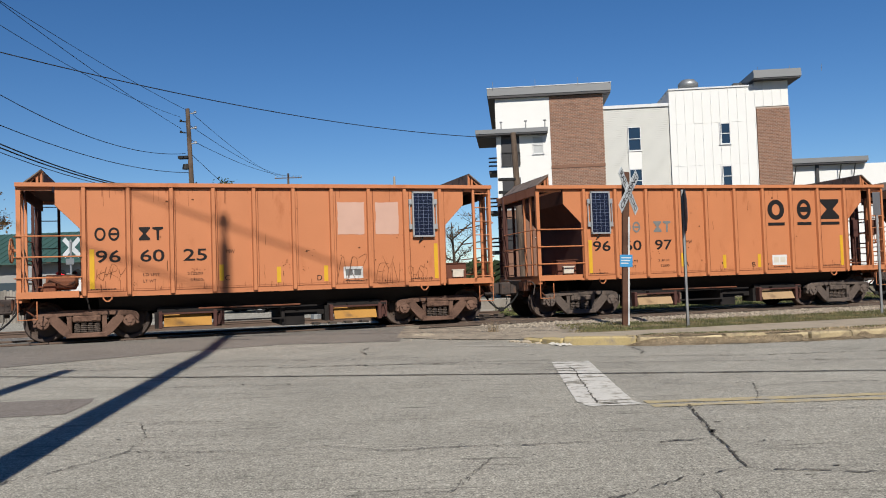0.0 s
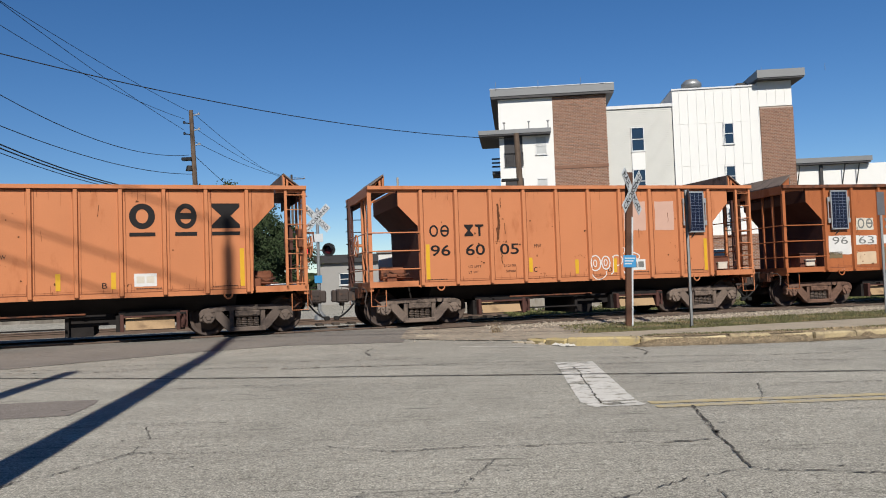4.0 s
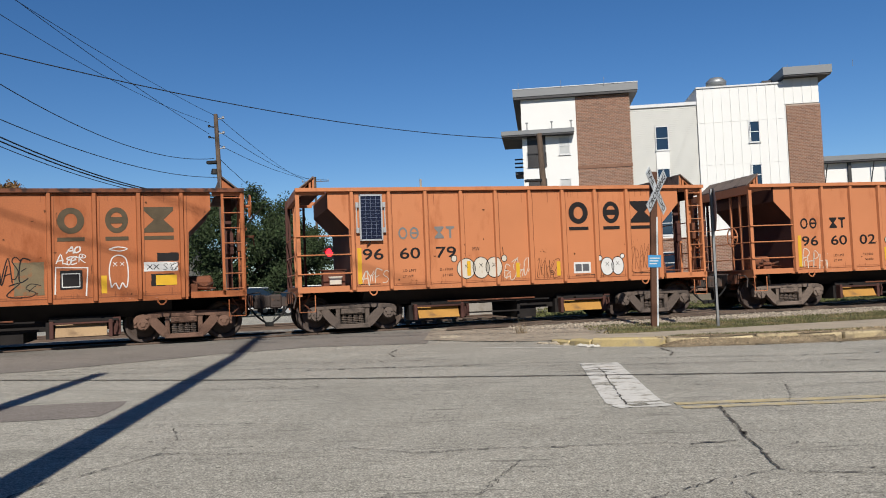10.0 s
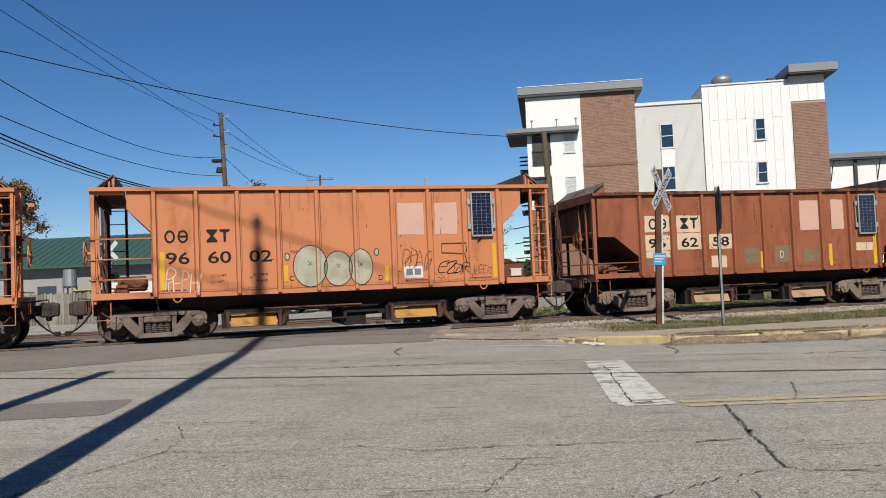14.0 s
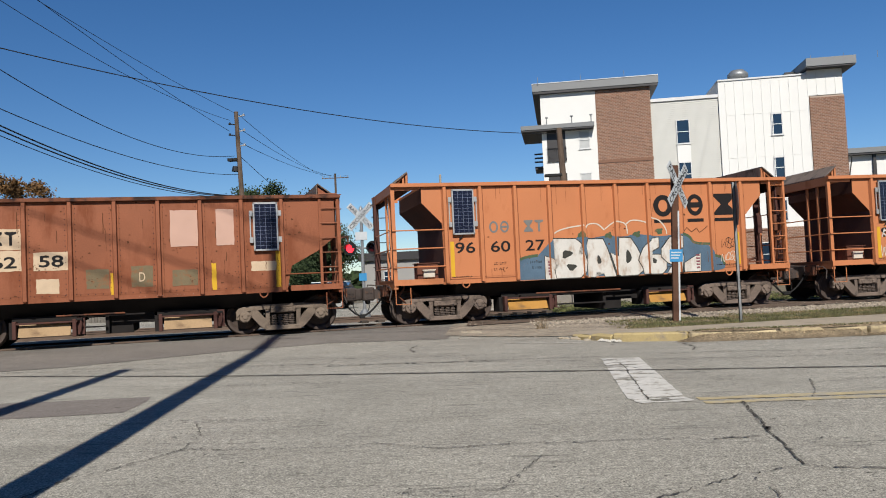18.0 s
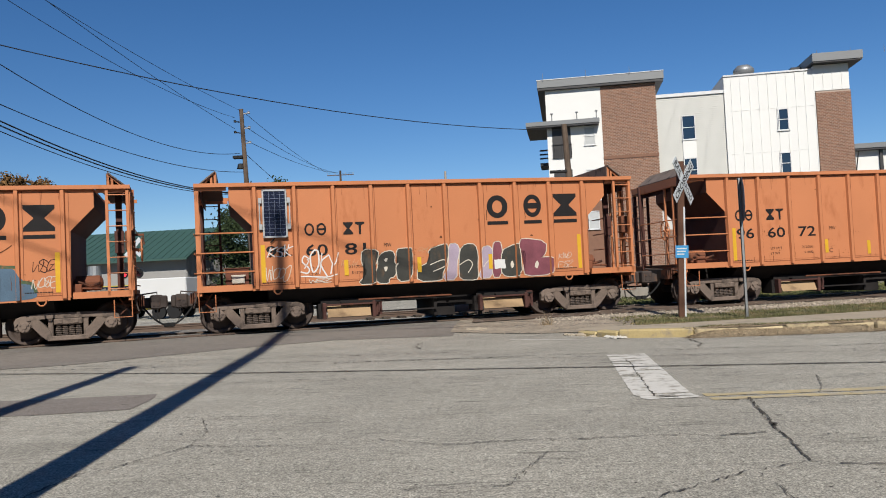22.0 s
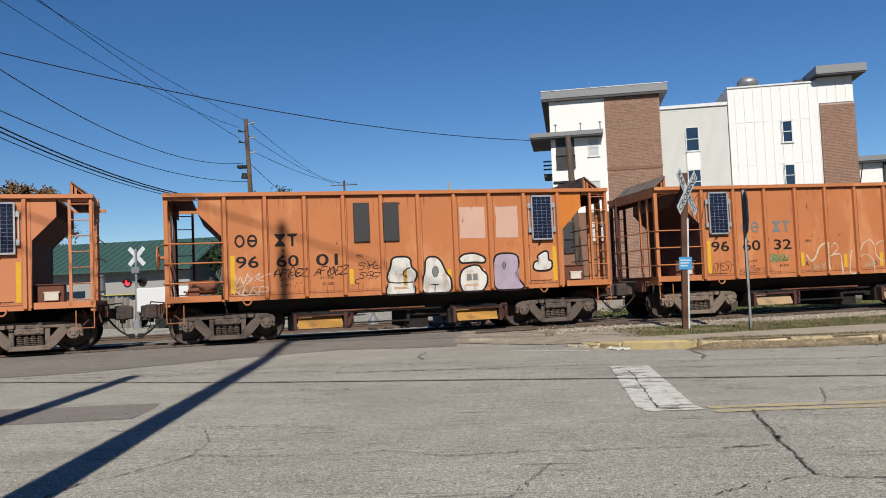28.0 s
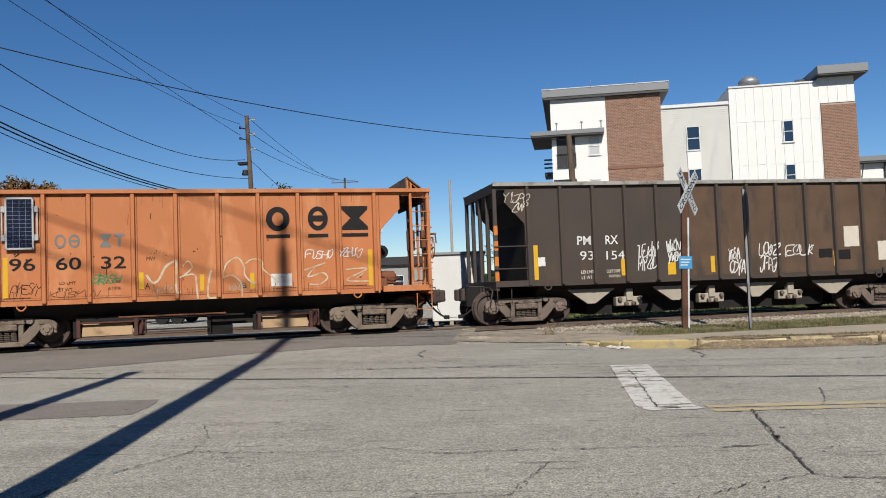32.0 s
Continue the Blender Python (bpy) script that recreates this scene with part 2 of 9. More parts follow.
MAT["plum_paint"] = material("plum_spray_paint", (0.22, 0.07, 0.09), 0.7, 0, 0.35, 3)
MAT["lilac_paint"] = material("lilac_spray_paint", (0.42, 0.34, 0.42), 0.7, 0, 0.25, 3)
MAT["olive_paint"] = material("olive_stencil_ground", (0.20, 0.155, 0.09), 0.8, 0, 0.25, 4, (0.30, 0.13, 0.06), 0.56, 4)
MAT["pale_paint"] = material("pale_spray_paint", (0.43, 0.42, 0.31), 0.7, 0, 0.22, 2, (0.36, 0.31, 0.21), 0.55, 2.5)
MAT["orange_part"] = material("fresh_orange_paint", (0.62, 0.20, 0.035), 0.55, 0, 0.1, 3)
MAT["wood_pole"] = material("weathered_pole_wood", (0.15, 0.107, 0.078), 0.9, 0, 0.3, 3, (0.05, 0.038, 0.03), 0.55, 2, 5, 0.005, 40)
MAT["pale_wood"] = material("pale_weathered_pole", (0.42, 0.36, 0.29), 0.9, 0, 0.2, 3, bump=0.004)
MAT["plank"] = material("weathered_fence_plank", (0.27, 0.245, 0.21), 0.9, 0, 0.25, 3, (0.15, 0.13, 0.11), 0.55, 2, 5, 0.003, 40, by_piece=0.35)
MAT["turf"] = material("thin_turf", (0.21, 0.185, 0.105), 0.95, 0, 0.4, 2.5, (0.30, 0.25, 0.17), 0.56, 1.6, 1, 0.01, 40)
MAT["bed"] = material("dark_ballast", (0.16, 0.115, 0.085), 0.95, 0, 0.35, 4, (0.07, 0.05, 0.04), 0.55, 2.5, 1, 0.015, 25)
MAT["dark_spray"] = material("greenish_black_spray", (0.052, 0.052, 0.045), 0.75, 0, 0.35, 3, (0.16, 0.10, 0.06), 0.6, 3, 2)
MAT["litter"] = material("leaf_litter_soil", (0.27, 0.215, 0.14), 0.95, 0, 0.4, 7, (0.19, 0.14, 0.085), 0.53, 4.0, 1, 0.01, 60)
MAT["blind"] = material("drawn_white_blind", (0.55, 0.56, 0.55), 0.5)
MAT["tan_cream"] = material("tan_stencil_ground", (0.66, 0.50, 0.34), 0.7, 0, 0.15, 4, (0.45, 0.28, 0.16), 0.64, 4)
MAT["wire"] = material("cable_sheath", (0.02, 0.02, 0.022), 0.7)
MAT["porcelain"] = material("porcelain", (0.4, 0.4, 0.4), 0.3)
MAT["galv"] = material("galvanised_steel", (0.36, 0.37, 0.37), 0.5, 0.6, 0.15, 4)
MAT["sign_white"] = material("sign_white", (0.62, 0.65, 0.66), 0.5, 0, 0.1, 4)
MAT["sign_back"] = material("bare_sign_back", (0.16, 0.16, 0.17), 0.5, 0.5, 0.2, 4)
MAT["sign_blue"] = material("sign_blue", (0.06, 0.30, 0.58), 0.5, 0, 0.1, 4)
MAT["post_wood"] = material("treated_post", (0.12, 0.06, 0.038), 0.9, 0, 0.3, 4, bump=0.004)
MAT["stucco"] = material("white_cladding", (0.87, 0.86, 0.82), 0.8, 0, 0.03, 1.0)
MAT["siding"] = material("pale_grey_siding", (0.66, 0.65, 0.60), 0.8, 0, 0.05, 1.0)
MAT["brick_base"] = material("brown_brick_far", (0.25, 0.135, 0.09), 0.9, 0, 0.15, 3)
MAT["brick_wall"] = material("brown_brick_face", (0.31, 0.165, 0.108), 0.9, 0, 0.15, 5)
MAT["mortar"] = material("mortar", (0.47, 0.37, 0.30), 0.95, 0, 0.1, 3)
MAT["fascia"] = material("grey_roof_edge", (0.215, 0.22, 0.22), 0.5, 0.2, 0.06, 1)
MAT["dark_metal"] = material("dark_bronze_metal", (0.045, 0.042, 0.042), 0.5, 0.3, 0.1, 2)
MAT["pane"] = material("window_glass", (0.018, 0.035, 0.06), 0.06, 0, 0.1, 1, coat=0.6)
MAT["frame_white"] = material("white_window_frame", (0.75, 0.75, 0.74), 0.5)
MAT["green_roof"] = material("green_metal_roof", (0.045, 0.105, 0.085), 0.6, 0.1, 0.1, 1)
MAT["shed_wall"] = material("grey_ribbed_wall", (0.36, 0.35, 0.33), 0.8, 0, 0.06, 2)
MAT["hut"] = material("white_hut_paint", (0.74, 0.74, 0.72), 0.6, 0, 0.05, 2)
MAT["leaf"] = material("dark_foliage", (0.038, 0.058, 0.022), 0.8, 0, 0.5, 2)
MAT["leaf_brown"] = material("autumn_foliage", (0.16, 0.085, 0.03), 0.8, 0, 0.5, 2)
MAT["bark"] = material("bark", (0.07, 0.055, 0.042), 0.95, 0, 0.3, 6, bump=0.006)
MAT["rubber"] = material("tyre_rubber", (0.02, 0.02, 0.02), 0.8)
MAT["red_glass"] = glow("lit_red_lens", (0.9, 0.02, 0.03), 3.0)
MAT["dark_lens"] = material("unlit_red_lens", (0.06, 0.008, 0.01), 0.2)
MAT["maroon_box"] = material("grimy_maroon_paint", (0.15, 0.055, 0.034), 0.7, 0, 0.2, 4, (0.06, 0.03, 0.025), 0.6, 4)
MAT["pale_stone"] = material("whitish_rubble", (0.6, 0.57, 0.5), 0.9, 0, 0.2, 6)
MAT["kerb_bare"] = material("bare_kerb_concrete", (0.52, 0.42, 0.25), 0.85, 0, 0.25, 3, (0.28, 0.225, 0.15), 0.50, 4, 1, 0.006, 30, by_piece=0.2)
MAT["black_metal"] = material("black_enamel", (0.02, 0.02, 0.02), 0.5)

for key, amount in (("brick_wall", 0.24), ("leaf", 0.5), ("leaf_brown", 0.5), ("grass", 0.5), ("weed", 0.6), ("dry", 0.55), ("stone", 0.45)):
    by_island(MAT[key], amount)


# ---- mesh tools ----
def box(bm, x0, x1, y0, y1, z0, z1):
    v = [bm.verts.new(c) for c in ((x0, y0, z0), (x1, y0, z0), (x1, y1, z0), (x0, y1, z0), (x0, y0, z1), (x1, y0, z1), (x1, y1, z1), (x0, y1, z1))]
    for a in ((3, 2, 1, 0), (4, 5, 6, 7), (0, 1, 5, 4), (1, 2, 6, 5), (2, 3, 7, 6), (3, 0, 4, 7)):
        bm.faces.new([v[i] for i in a])
    return v


def soft_box(bm, x0, x1, y0, y1, z0, z1, r=0.01):
    tmp = bmesh.new()
    box(tmp, x0, x1, y0, y1, z0, z1)
    bmesh.ops.bevel(tmp, geom=tmp.edges[:], offset=r, segments=1, affect="EDGES")
    merge(bm, tmp)


def merge(bm, other, m=None):
    """Add another bmesh, moved by m, and free it."""
    if m is not None:
        bmesh.ops.transform(other, matrix=m, verts=other.verts[:])
    at = {v: bm.verts.new(v.co) for v in other.verts}
    for f in other.faces:
        bm.faces.new([at[v] for v in f.verts])
    other.free()


def prism(bm, pts, y0, y1):
    """A flat outline of (x, z) points, given thickness from y0 to y1."""
    a = [bm.verts.new((x, y0, z)) for x, z in pts]
    b = [bm.verts.new((x, y1, z)) for x, z in pts]
    bm.faces.new(a)
    bm.faces.new(b[::-1])
    k = len(pts)
    for i in range(k):
        j = (i + 1) % k
        bm.faces.new((a[j], a[i], b[i], b[j]))


def cyl(bm, p0, p1, r0, r1=None, seg=10, caps=True):
    r1 = r0 if r1 is None else r1
    p0, p1 = Vector(p0), Vector(p1)
    w = (p1 - p0).normalized()
    u = w.orthogonal().normalized()
    v = w.cross(u)
    ring = []
    for p, r in ((p0, r0), (p1, r1)):
        ring.append([bm.verts.new(p + (u * math.cos(i * math.tau / seg) + v * math.sin(i * math.tau / seg)) * r) for i in range(seg)])
    for i in range(seg):
        j = (i + 1) % seg
        bm.faces.new((ring[0][i], ring[0][j], ring[1][j], ring[1][i]))
    if caps:
        bm.faces.new(ring[0][::-1])
        bm.faces.new(ring[1])


def pipe(bm, pts, r, seg=6):
    """One bent tube along a line of points."""
    pts = [Vector(p) for p in pts]
    u = None
    rings = []
    for i, p in enumerate(pts):
        w = (pts[min(i + 1, len(pts) - 1)] - pts[max(i - 1, 0)]).normalized()
        u = w.orthogonal().normalized() if u is None else (u - w * u.dot(w)).normalized()
        v = w.cross(u)
        rings.append([bm.verts.new(p + (u * math.cos(k * math.tau / seg) + v * math.sin(k * math.tau / seg)) * r) for k in range(seg)])
    for a, b in zip(rings, rings[1:]):
        for k in range(seg):
            j = (k + 1) % seg
            bm.faces.new((a[k], a[j], b[j], b[k]))
    bm.faces.new(rings[0][::-1])
    bm.faces.new(rings[-1])


def lathe(bm, prof, axis="Y", seg=20, at=(0, 0, 0)):
    """Turn (radius, height) points about an axis."""
    at = Vector(at)
    rings = []
    for r, h in prof:
        ring = []
        for i in range(seg):
            c, s = math.cos(i * math.tau / seg) * r, math.sin(i * math.tau / seg) * r
            ring.append(bm.verts.new(at + (Vector((c, h, s)) if axis == "Y" else Vector((c, s, h)))))
        rings.append(ring)
    for a, b in zip(rings, rings[1:]):
        for i in range(seg):
            j = (i + 1) % seg
            bm.faces.new((a[i], a[j], b[j], b[i]))


MESHES = {}
SQUASH = [1.0]
PLAIN = ("bolster", "side_frame", "spring", "journal", "wheelset", "nest", "under", "chute_block", "chute_plate", "chute_frame", "coupler", "hose", "grab", "loop",
         "solar_cells", "solar_line_x", "solar_line_z", "solar_frame", "solar_bracket", "mdoor", "mgear", "mpivot", "rung", "bwheel")


def mesh_of(key, make):
    """A mesh built once under its key and shared by all the parts that look alike."""
    k = 1.0 if key.rstrip("-0123456789.") in PLAIN else SQUASH[0]
    if k != 1.0:
        key += "_%g" % k
    if key not in MESHES:
        bm = bmesh.new()
        make(bm)
        if k != 1.0:
            for v in bm.verts:
                v.co.z = 1.0 + (v.co.z - 1.0) * k
        bmesh.ops.recalc_face_normals(bm, faces=bm.faces[:])
        me = bpy.data.meshes.new(key)
        bm.to_mesh(me)
        bm.free()
        me.materials.append(None)
        MESHES[key] = me
    return MESHES[key]


def shared(name, key, make, mat, parent, label="", m=None):
    ob = new(name, mesh_of(key, make))
    ob.material_slots[0].link = "OBJECT"
    ob.material_slots[0].material = mat
    ob.parent = parent
    if m is not None:
        ob.matrix_basis = m
    if label:
        ob["label"] = label
    return ob


def part(name, bm, mat, parent=None, label="", m=None, smooth=False):
    """One bmesh as one mesh object, under a thing or a part."""
    bmesh.ops.recalc_face_normals(bm, faces=bm.faces[:])
    me = bpy.data.meshes.new(name)
    bm.to_mesh(me)
    bm.free()
    me.materials.append(mat)
    if smooth:
        me.shade_smooth()
    ob = new(name, me)
    ob.parent = parent
    if m is not None:
        ob.matrix_basis = m
    if label:
        ob["label"] = label
    return ob


def raw(name, verts, faces, mat, parent=None):
    me = bpy.data.meshes.new(name)
    me.from_pydata(verts, [], faces)
    me.materials.append(mat)
    ob = new(name, me)
    ob.parent = parent
    return ob


def thing(name, m, label, category, group="", kind=""):
    ob = new(name)
    ob.matrix_basis = m
    return tagged(ob, label, category, group, kind)

# ---- ground ----
def sheet(name, x0, x1, y0, y1, nx, ny, mat, lift, keep=None, label="", category=""):
    verts, faces = [], []
    for j in range(ny + 1):
        for i in range(nx + 1):
            x, y = x0 + (x1 - x0) * i / nx, y0 + (y1 - y0) * j / ny
            verts.append((x, y, ground_z(x, y) + lift))
    for j in range(ny):
        for i in range(nx):
            cx, cy = x0 + (x1 - x0) * (i + 0.5) / nx, y0 + (y1 - y0) * (j + 0.5) / ny
            if keep is None or keep(cx, cy):
                a = j * (nx + 1) + i
                faces.append((a, a + 1, a + nx + 2, a + nx + 1))
    return tagged(raw(name, verts, faces, mat), label, category, "", "structure")


def strip(name, near, far, cuts, mat, lift, parent=None):
    """A strip between two lines of (x, y) points, laid on the land."""
    verts, faces = [], []
    for k in range(len(near) - 1):
        for i in range(cuts + (k == len(near) - 2)):
            f = i / cuts
            a = [near[k][q] + (near[k + 1][q] - near[k][q]) * f for q in (0, 1)]
            b = [far[k][q] + (far[k + 1][q] - far[k][q]) * f for q in (0, 1)]
            for j in range(9):
                g = j / 8
                x, y = a[0] + (b[0] - a[0]) * g, a[1] + (b[1] - a[1]) * g
                verts.append((x, y, ground_z(x, y) + lift))
    rows = len(verts) // 9
    for r in range(rows - 1):
        for j in range(8):
            faces.append((r * 9 + j, r * 9 + 9 + j, r * 9 + 10 + j, r * 9 + 1 + j))
    return raw(name, verts, faces, mat, parent)


def build_ground():
    coarse = [-1500, -600, -250, -110, -60] + [x * 2.0 for x in range(-25, 26)] + [60, 110, 250, 600, 1500]
    rows = [-1200, -500, -200, -80, -40, -20, -8] + [y * 1.0 for y in range(-4, 42)] + [46, 52, 60, 80, 120, 250, 600, 1500, 3000]
    verts = [(x, y, ground_z(x, y) - 0.03) for y in rows for x in coarse]
    w = len(coarse)
    faces = [(j * w + i, j * w + i + 1, j * w + w + i + 1, j * w + w + i) for j in range(len(rows) - 1) for i in range(w - 1)]
    tagged(raw("ground", verts, faces, MAT["land"]), "bare earth with thin grass reaching to the horizon", "ground", "", "structure")
    # the road in front, the cross street and the lot behind
    road = sheet("road", -60, 60, -9, 17.5, 240, 106, MAT["asphalt"], 0.0,
                 lambda x, y: y < kerb_y(x) + 0.12 if x > 1.5 else y < 17.1, "sun-bleached cracked asphalt road", "road")
    cross = strip("crossing_road", [(-40, 9.8), (-9.5, 12.7), (-7.2, 13.4), (-6.3, 14.3), (-5.0, 15.4), (-3.25, 16.3), (-0.9, 16.3)],
                  [(-43, 22.5), (-9.5, 22.6), (-7.2, 22.6), (-6.3, 22.6), (-5.0, 22.6), (-3.25, 22.6), (-0.9, 22.7)], 6, MAT["asphalt_dark"], 0.006)
    tagged(cross, "darker asphalt of the level crossing", "road", "", "structure")
    sheet("street_behind", -70, 12, 22.6, 60, 82, 37, MAT["asphalt"], -0.004, lambda x, y: x < -1.5 - 0.06 * (y - 22) or y > 46, "grey asphalt street and lot behind the track", "road")
    return road, cross


def crack_line(bm, pts, width, seed, z=0.005, steady=False, broken=0.0):
    """A ragged flat crack along (x, y) points; broken is the share of it that is closed up."""
    rnd = random.Random(seed)
    fine = []
    for a, b in zip(pts, pts[1:]):
        n = max(2, int(math.dist(a, b) / (0.07 if steady else 0.035)))
        j = 0.25 if steady else 1.0
        for i in range(n):
            k = i / n
            fine.append((a[0] + (b[0] - a[0]) * k + rnd.uniform(-0.012, 0.012) * j, a[1] + (b[1] - a[1]) * k + rnd.uniform(-0.022, 0.022) * j))
    fine.append(pts[-1])
    left, right = [], []
    wide = 1.0
    for i, p in enumerate(fine):
        q0, q1 = fine[max(0, i - 1)], fine[min(len(fine) - 1, i + 1)]
        d = Vector((q1[0] - q0[0], q1[1] - q0[1])).normalized()
        wide = wide * 0.5 + 0.5 * rnd.choice((0.15, 0.3, 0.5, 0.7, 1.15))
        w = width * (rnd.uniform(0.7, 1.1) if steady else wide * rnd.uniform(0.5, 1.9)) / 2
        for side, s in ((left, 1), (right, -1)):
            x, y = p[0] - d.y * w * s, p[1] + d.x * w * s
            side.append(bm.verts.new((x, y, ground_z(x, y) + z)))
    for i in range(len(fine) - 1):
        if rnd.random() >= broken:
            bm.faces.new((left[i], right[i], right[i + 1], left[i + 1]))


def stop_bar(road):
    """A worn white bar with a ragged foot that drags out to one side, scuffed across and cracked along."""
    rnd = random.Random(2)
    bm = bmesh.new()
    rows = []
    for i in range(61):
        k = i / 60
        x0, x1 = 1.18 + 0.28 * k, 1.70 + 0.27 * k
        y = 7.33 + 3.98 * k
        if k < 0.06:
            x0, x1 = x0 + rnd.uniform(0, 0.10), x1 + 0.06 * (1 - k / 0.06)
        rows.append([bm.verts.new((x + rnd.uniform(-0.005, 0.005), y + rnd.uniform(-0.02, 0.02) + (0.05 * math.sin(q * 9) if i in (0, 60) else 0), 0.005)) for q, x in ((0, x0), (0.33, x0 + (x1 - x0) * 0.3), (0.66, x0 + (x1 - x0) * 0.65), (1, x1))])
    for i, (a, b) in enumerate(zip(rows, rows[1:])):
        for q in range(3):
            if i in (1, 2) and q == 1 or i == 4 and q == 2:
                continue
            bm.faces.new((a[q], a[q + 1], b[q + 1], b[q]))
    bar = part("stop_bar", bm, MAT["white_line"], road, "worn white stop bar")
    bm = bmesh.new()
    for y, x0, x1, h in ((8.98, 1.27, 1.52, 0.10), (9.12, 1.30, 1.62, 0.05), (9.45, 1.50, 1.86, 0.06), (10.2, 1.36, 1.60, 0.05), (10.42, 1.38, 1.78, 0.08), (10.72, 1.50, 1.90, 0.04), (11.05, 1.42, 1.62, 0.06), (11.2, 1.7, 1.95, 0.05), (7.62, 1.34, 1.66, 0.05), (7.46, 1.40, 1.72, 0.03)):
        pts = []
        for q in range(14):
            a = q * math.tau / 14
            pts.append(((x0 + x1) / 2 + (x1 - x0) / 2 * math.cos(a) * rnd.uniform(0.7, 1.15), y + h * math.sin(a) * rnd.uniform(0.4, 1.2)))
        bm.faces.new([bm.verts.new((px, py, 0.0075)) for px, py in pts])
    part("worn_gap", bm, MAT["asphalt"], bar, "bare asphalt where the paint has worn off")["kind"] = "stuff"
    return bar


def build_road_marks(road, cross):
    stop_bar(road)
    for y0, y1 in ((7.17, 7.29), (7.39, 7.53)):
        bm = bmesh.new()
        rnd = random.Random(int(y0 * 100))
        edge = [[(bm.verts.new((1.80 + i * 0.25, y + rnd.uniform(-0.018, 0.018) + 0.02 * i / 60, 0.005))) for i in range(181)] for y in (y0, y1)]
        for i in range(180):
            bm.faces.new((edge[0][i], edge[0][i + 1], edge[1][i + 1], edge[1][i]))
        part("centre_line", bm, MAT["yellow_line"], road, "faded yellow line")
    bm = bmesh.new()
    bm.faces.new([bm.verts.new((x, y, 0.006)) for x, y in ((0.2, 14.66), (1.5, 14.02), (1.5, 14.12), (0.2, 14.76))])
    part("edge_line", bm, MAT["white_line"], road, "short worn white edge line")
    # an overhead cable's shadow painted as a dark line, then the cracks
    bm = bmesh.new()
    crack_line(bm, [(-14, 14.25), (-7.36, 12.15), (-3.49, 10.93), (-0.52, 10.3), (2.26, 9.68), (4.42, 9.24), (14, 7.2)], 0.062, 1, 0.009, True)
    part("tar_seam", bm, MAT["tar"], road, "straight dark line painted for the shadow of a cable")
    for i, (pts, w, gap) in enumerate((
            ([(2.12, 7.22), (2.05, 6.81), (1.99, 6.38), (1.91, 5.97), (1.86, 5.65), (1.85, 5.44), (1.79, 5.15), (1.75, 4.85)], 0.019, 0.03),
            ([(2.10, 7.20), (2.03, 6.75), (1.95, 6.30), (1.90, 5.93), (1.87, 5.60)], 0.012, 0.35), ([(1.94, 6.03), (1.90, 5.92)], 0.030, 0.0),
            ([(1.75, 4.85), (1.88, 4.79), (2.2, 4.68), (3.3, 4.4)], 0.016, 0.03),
            ([(1.75, 4.85), (1.47, 4.71), (1.33, 4.67), (1.21, 4.56), (0.99, 4.4), (0.81, 4.26), (0.5, 3.9)], 0.015, 0.03),
            ([(1.38, 4.61), (1.40, 4.36), (1.38, 4.0)], 0.009, 0.1),
            ([(1.84, 5.73), (1.44, 5.65), (1.31, 5.72), (0.93, 5.75), (0.53, 5.71), (0.14, 5.75), (-0.45, 5.68), (-0.66, 5.82), (-0.87, 5.92)], 0.017, 0.0),
            ([(-0.87, 5.92), (-1.22, 5.83), (-1.89, 5.85), (-2.32, 5.95)], 0.012, 0.05),
            ([(-2.32, 5.95), (-2.45, 5.62), (-2.63, 5.25), (-2.75, 5.12), (-2.78, 4.7), (-2.8, 4.2)], 0.016, 0.08),
            ([(-2.32, 5.95), (-2.38, 6.43), (-2.46, 6.69), (-2.62, 7.06)], 0.009, 0.15),
            ([(0.27, 5.32), (0.21, 5.11), (0.13, 4.86), (0.06, 4.64), (0.01, 4.52)], 0.006, 0.1), ([(0.24, 5.28), (0.19, 5.09), (0.10, 4.84), (0.04, 4.62), (0.0, 4.5)], 0.005, 0.2),
            ([(0.22, 5.20), (0.14, 4.95), (0.09, 4.70), (0.03, 4.55)], 0.005, 0.2), ([(0.01, 4.52), (-0.26, 4.51), (-0.6, 4.49)], 0.010, 0.1),
            ([(3.18, 8.48), (3.02, 8.0), (2.9, 7.64), (2.76, 7.35)], 0.013, 0.2),
            ([(3.0, 13.17), (3.03, 12.49), (2.85, 11.99)], 0.04, 0.05), ([(-1.39, 15.11), (-1.46, 14.18), (-1.31, 13.55)], 0.03, 0.05),
            ([(1.60, 10.6), (1.59, 10.07), (1.52, 9.38), (1.46, 8.59), (1.41, 8.01), (1.37, 7.5)], 0.016, 0.03), ([(1.40, 10.3), (1.52, 10.18), (1.60, 10.2), (1.72, 10.05)], 0.03, 0.1),
            ([(-2.43, 11.8), (-0.58, 11.67), (0.35, 11.67), (1.49, 11.57)], 0.05, 0.12), ([(2.17, 11.6), (3.13, 11.67), (4.17, 11.32), (7.4, 11.3)], 0.04, 0.15),
            ([(-6.5, 13.4), (-3, 12.9), (1, 12.5), (2.6, 12.4)], 0.03, 0.3), ([(-8.5, 12.9), (-5.2, 12.3), (-2.6, 12.1)], 0.035, 0.25),
            ([(-4.4, 9.7), (-2.6, 9.9), (-0.4, 9.5), (1.0, 9.5)], 0.022, 0.5), ([(-2.4, 8.6), (-0.6, 8.7), (1.0, 8.4)], 0.016, 0.5),
            ([(2.2, 8.7), (3.6, 8.4), (6.0, 8.2)], 0.02, 0.4), ([(-4.0, 7.2), (-2.9, 7.3), (-1.6, 7.1)], 0.014, 0.3))):
        bm = bmesh.new()
        crack_line(bm, pts, w, 10 + i, 0.0085, broken=gap)
        part("crack", bm, MAT["crack"], road, "irregular open crack")
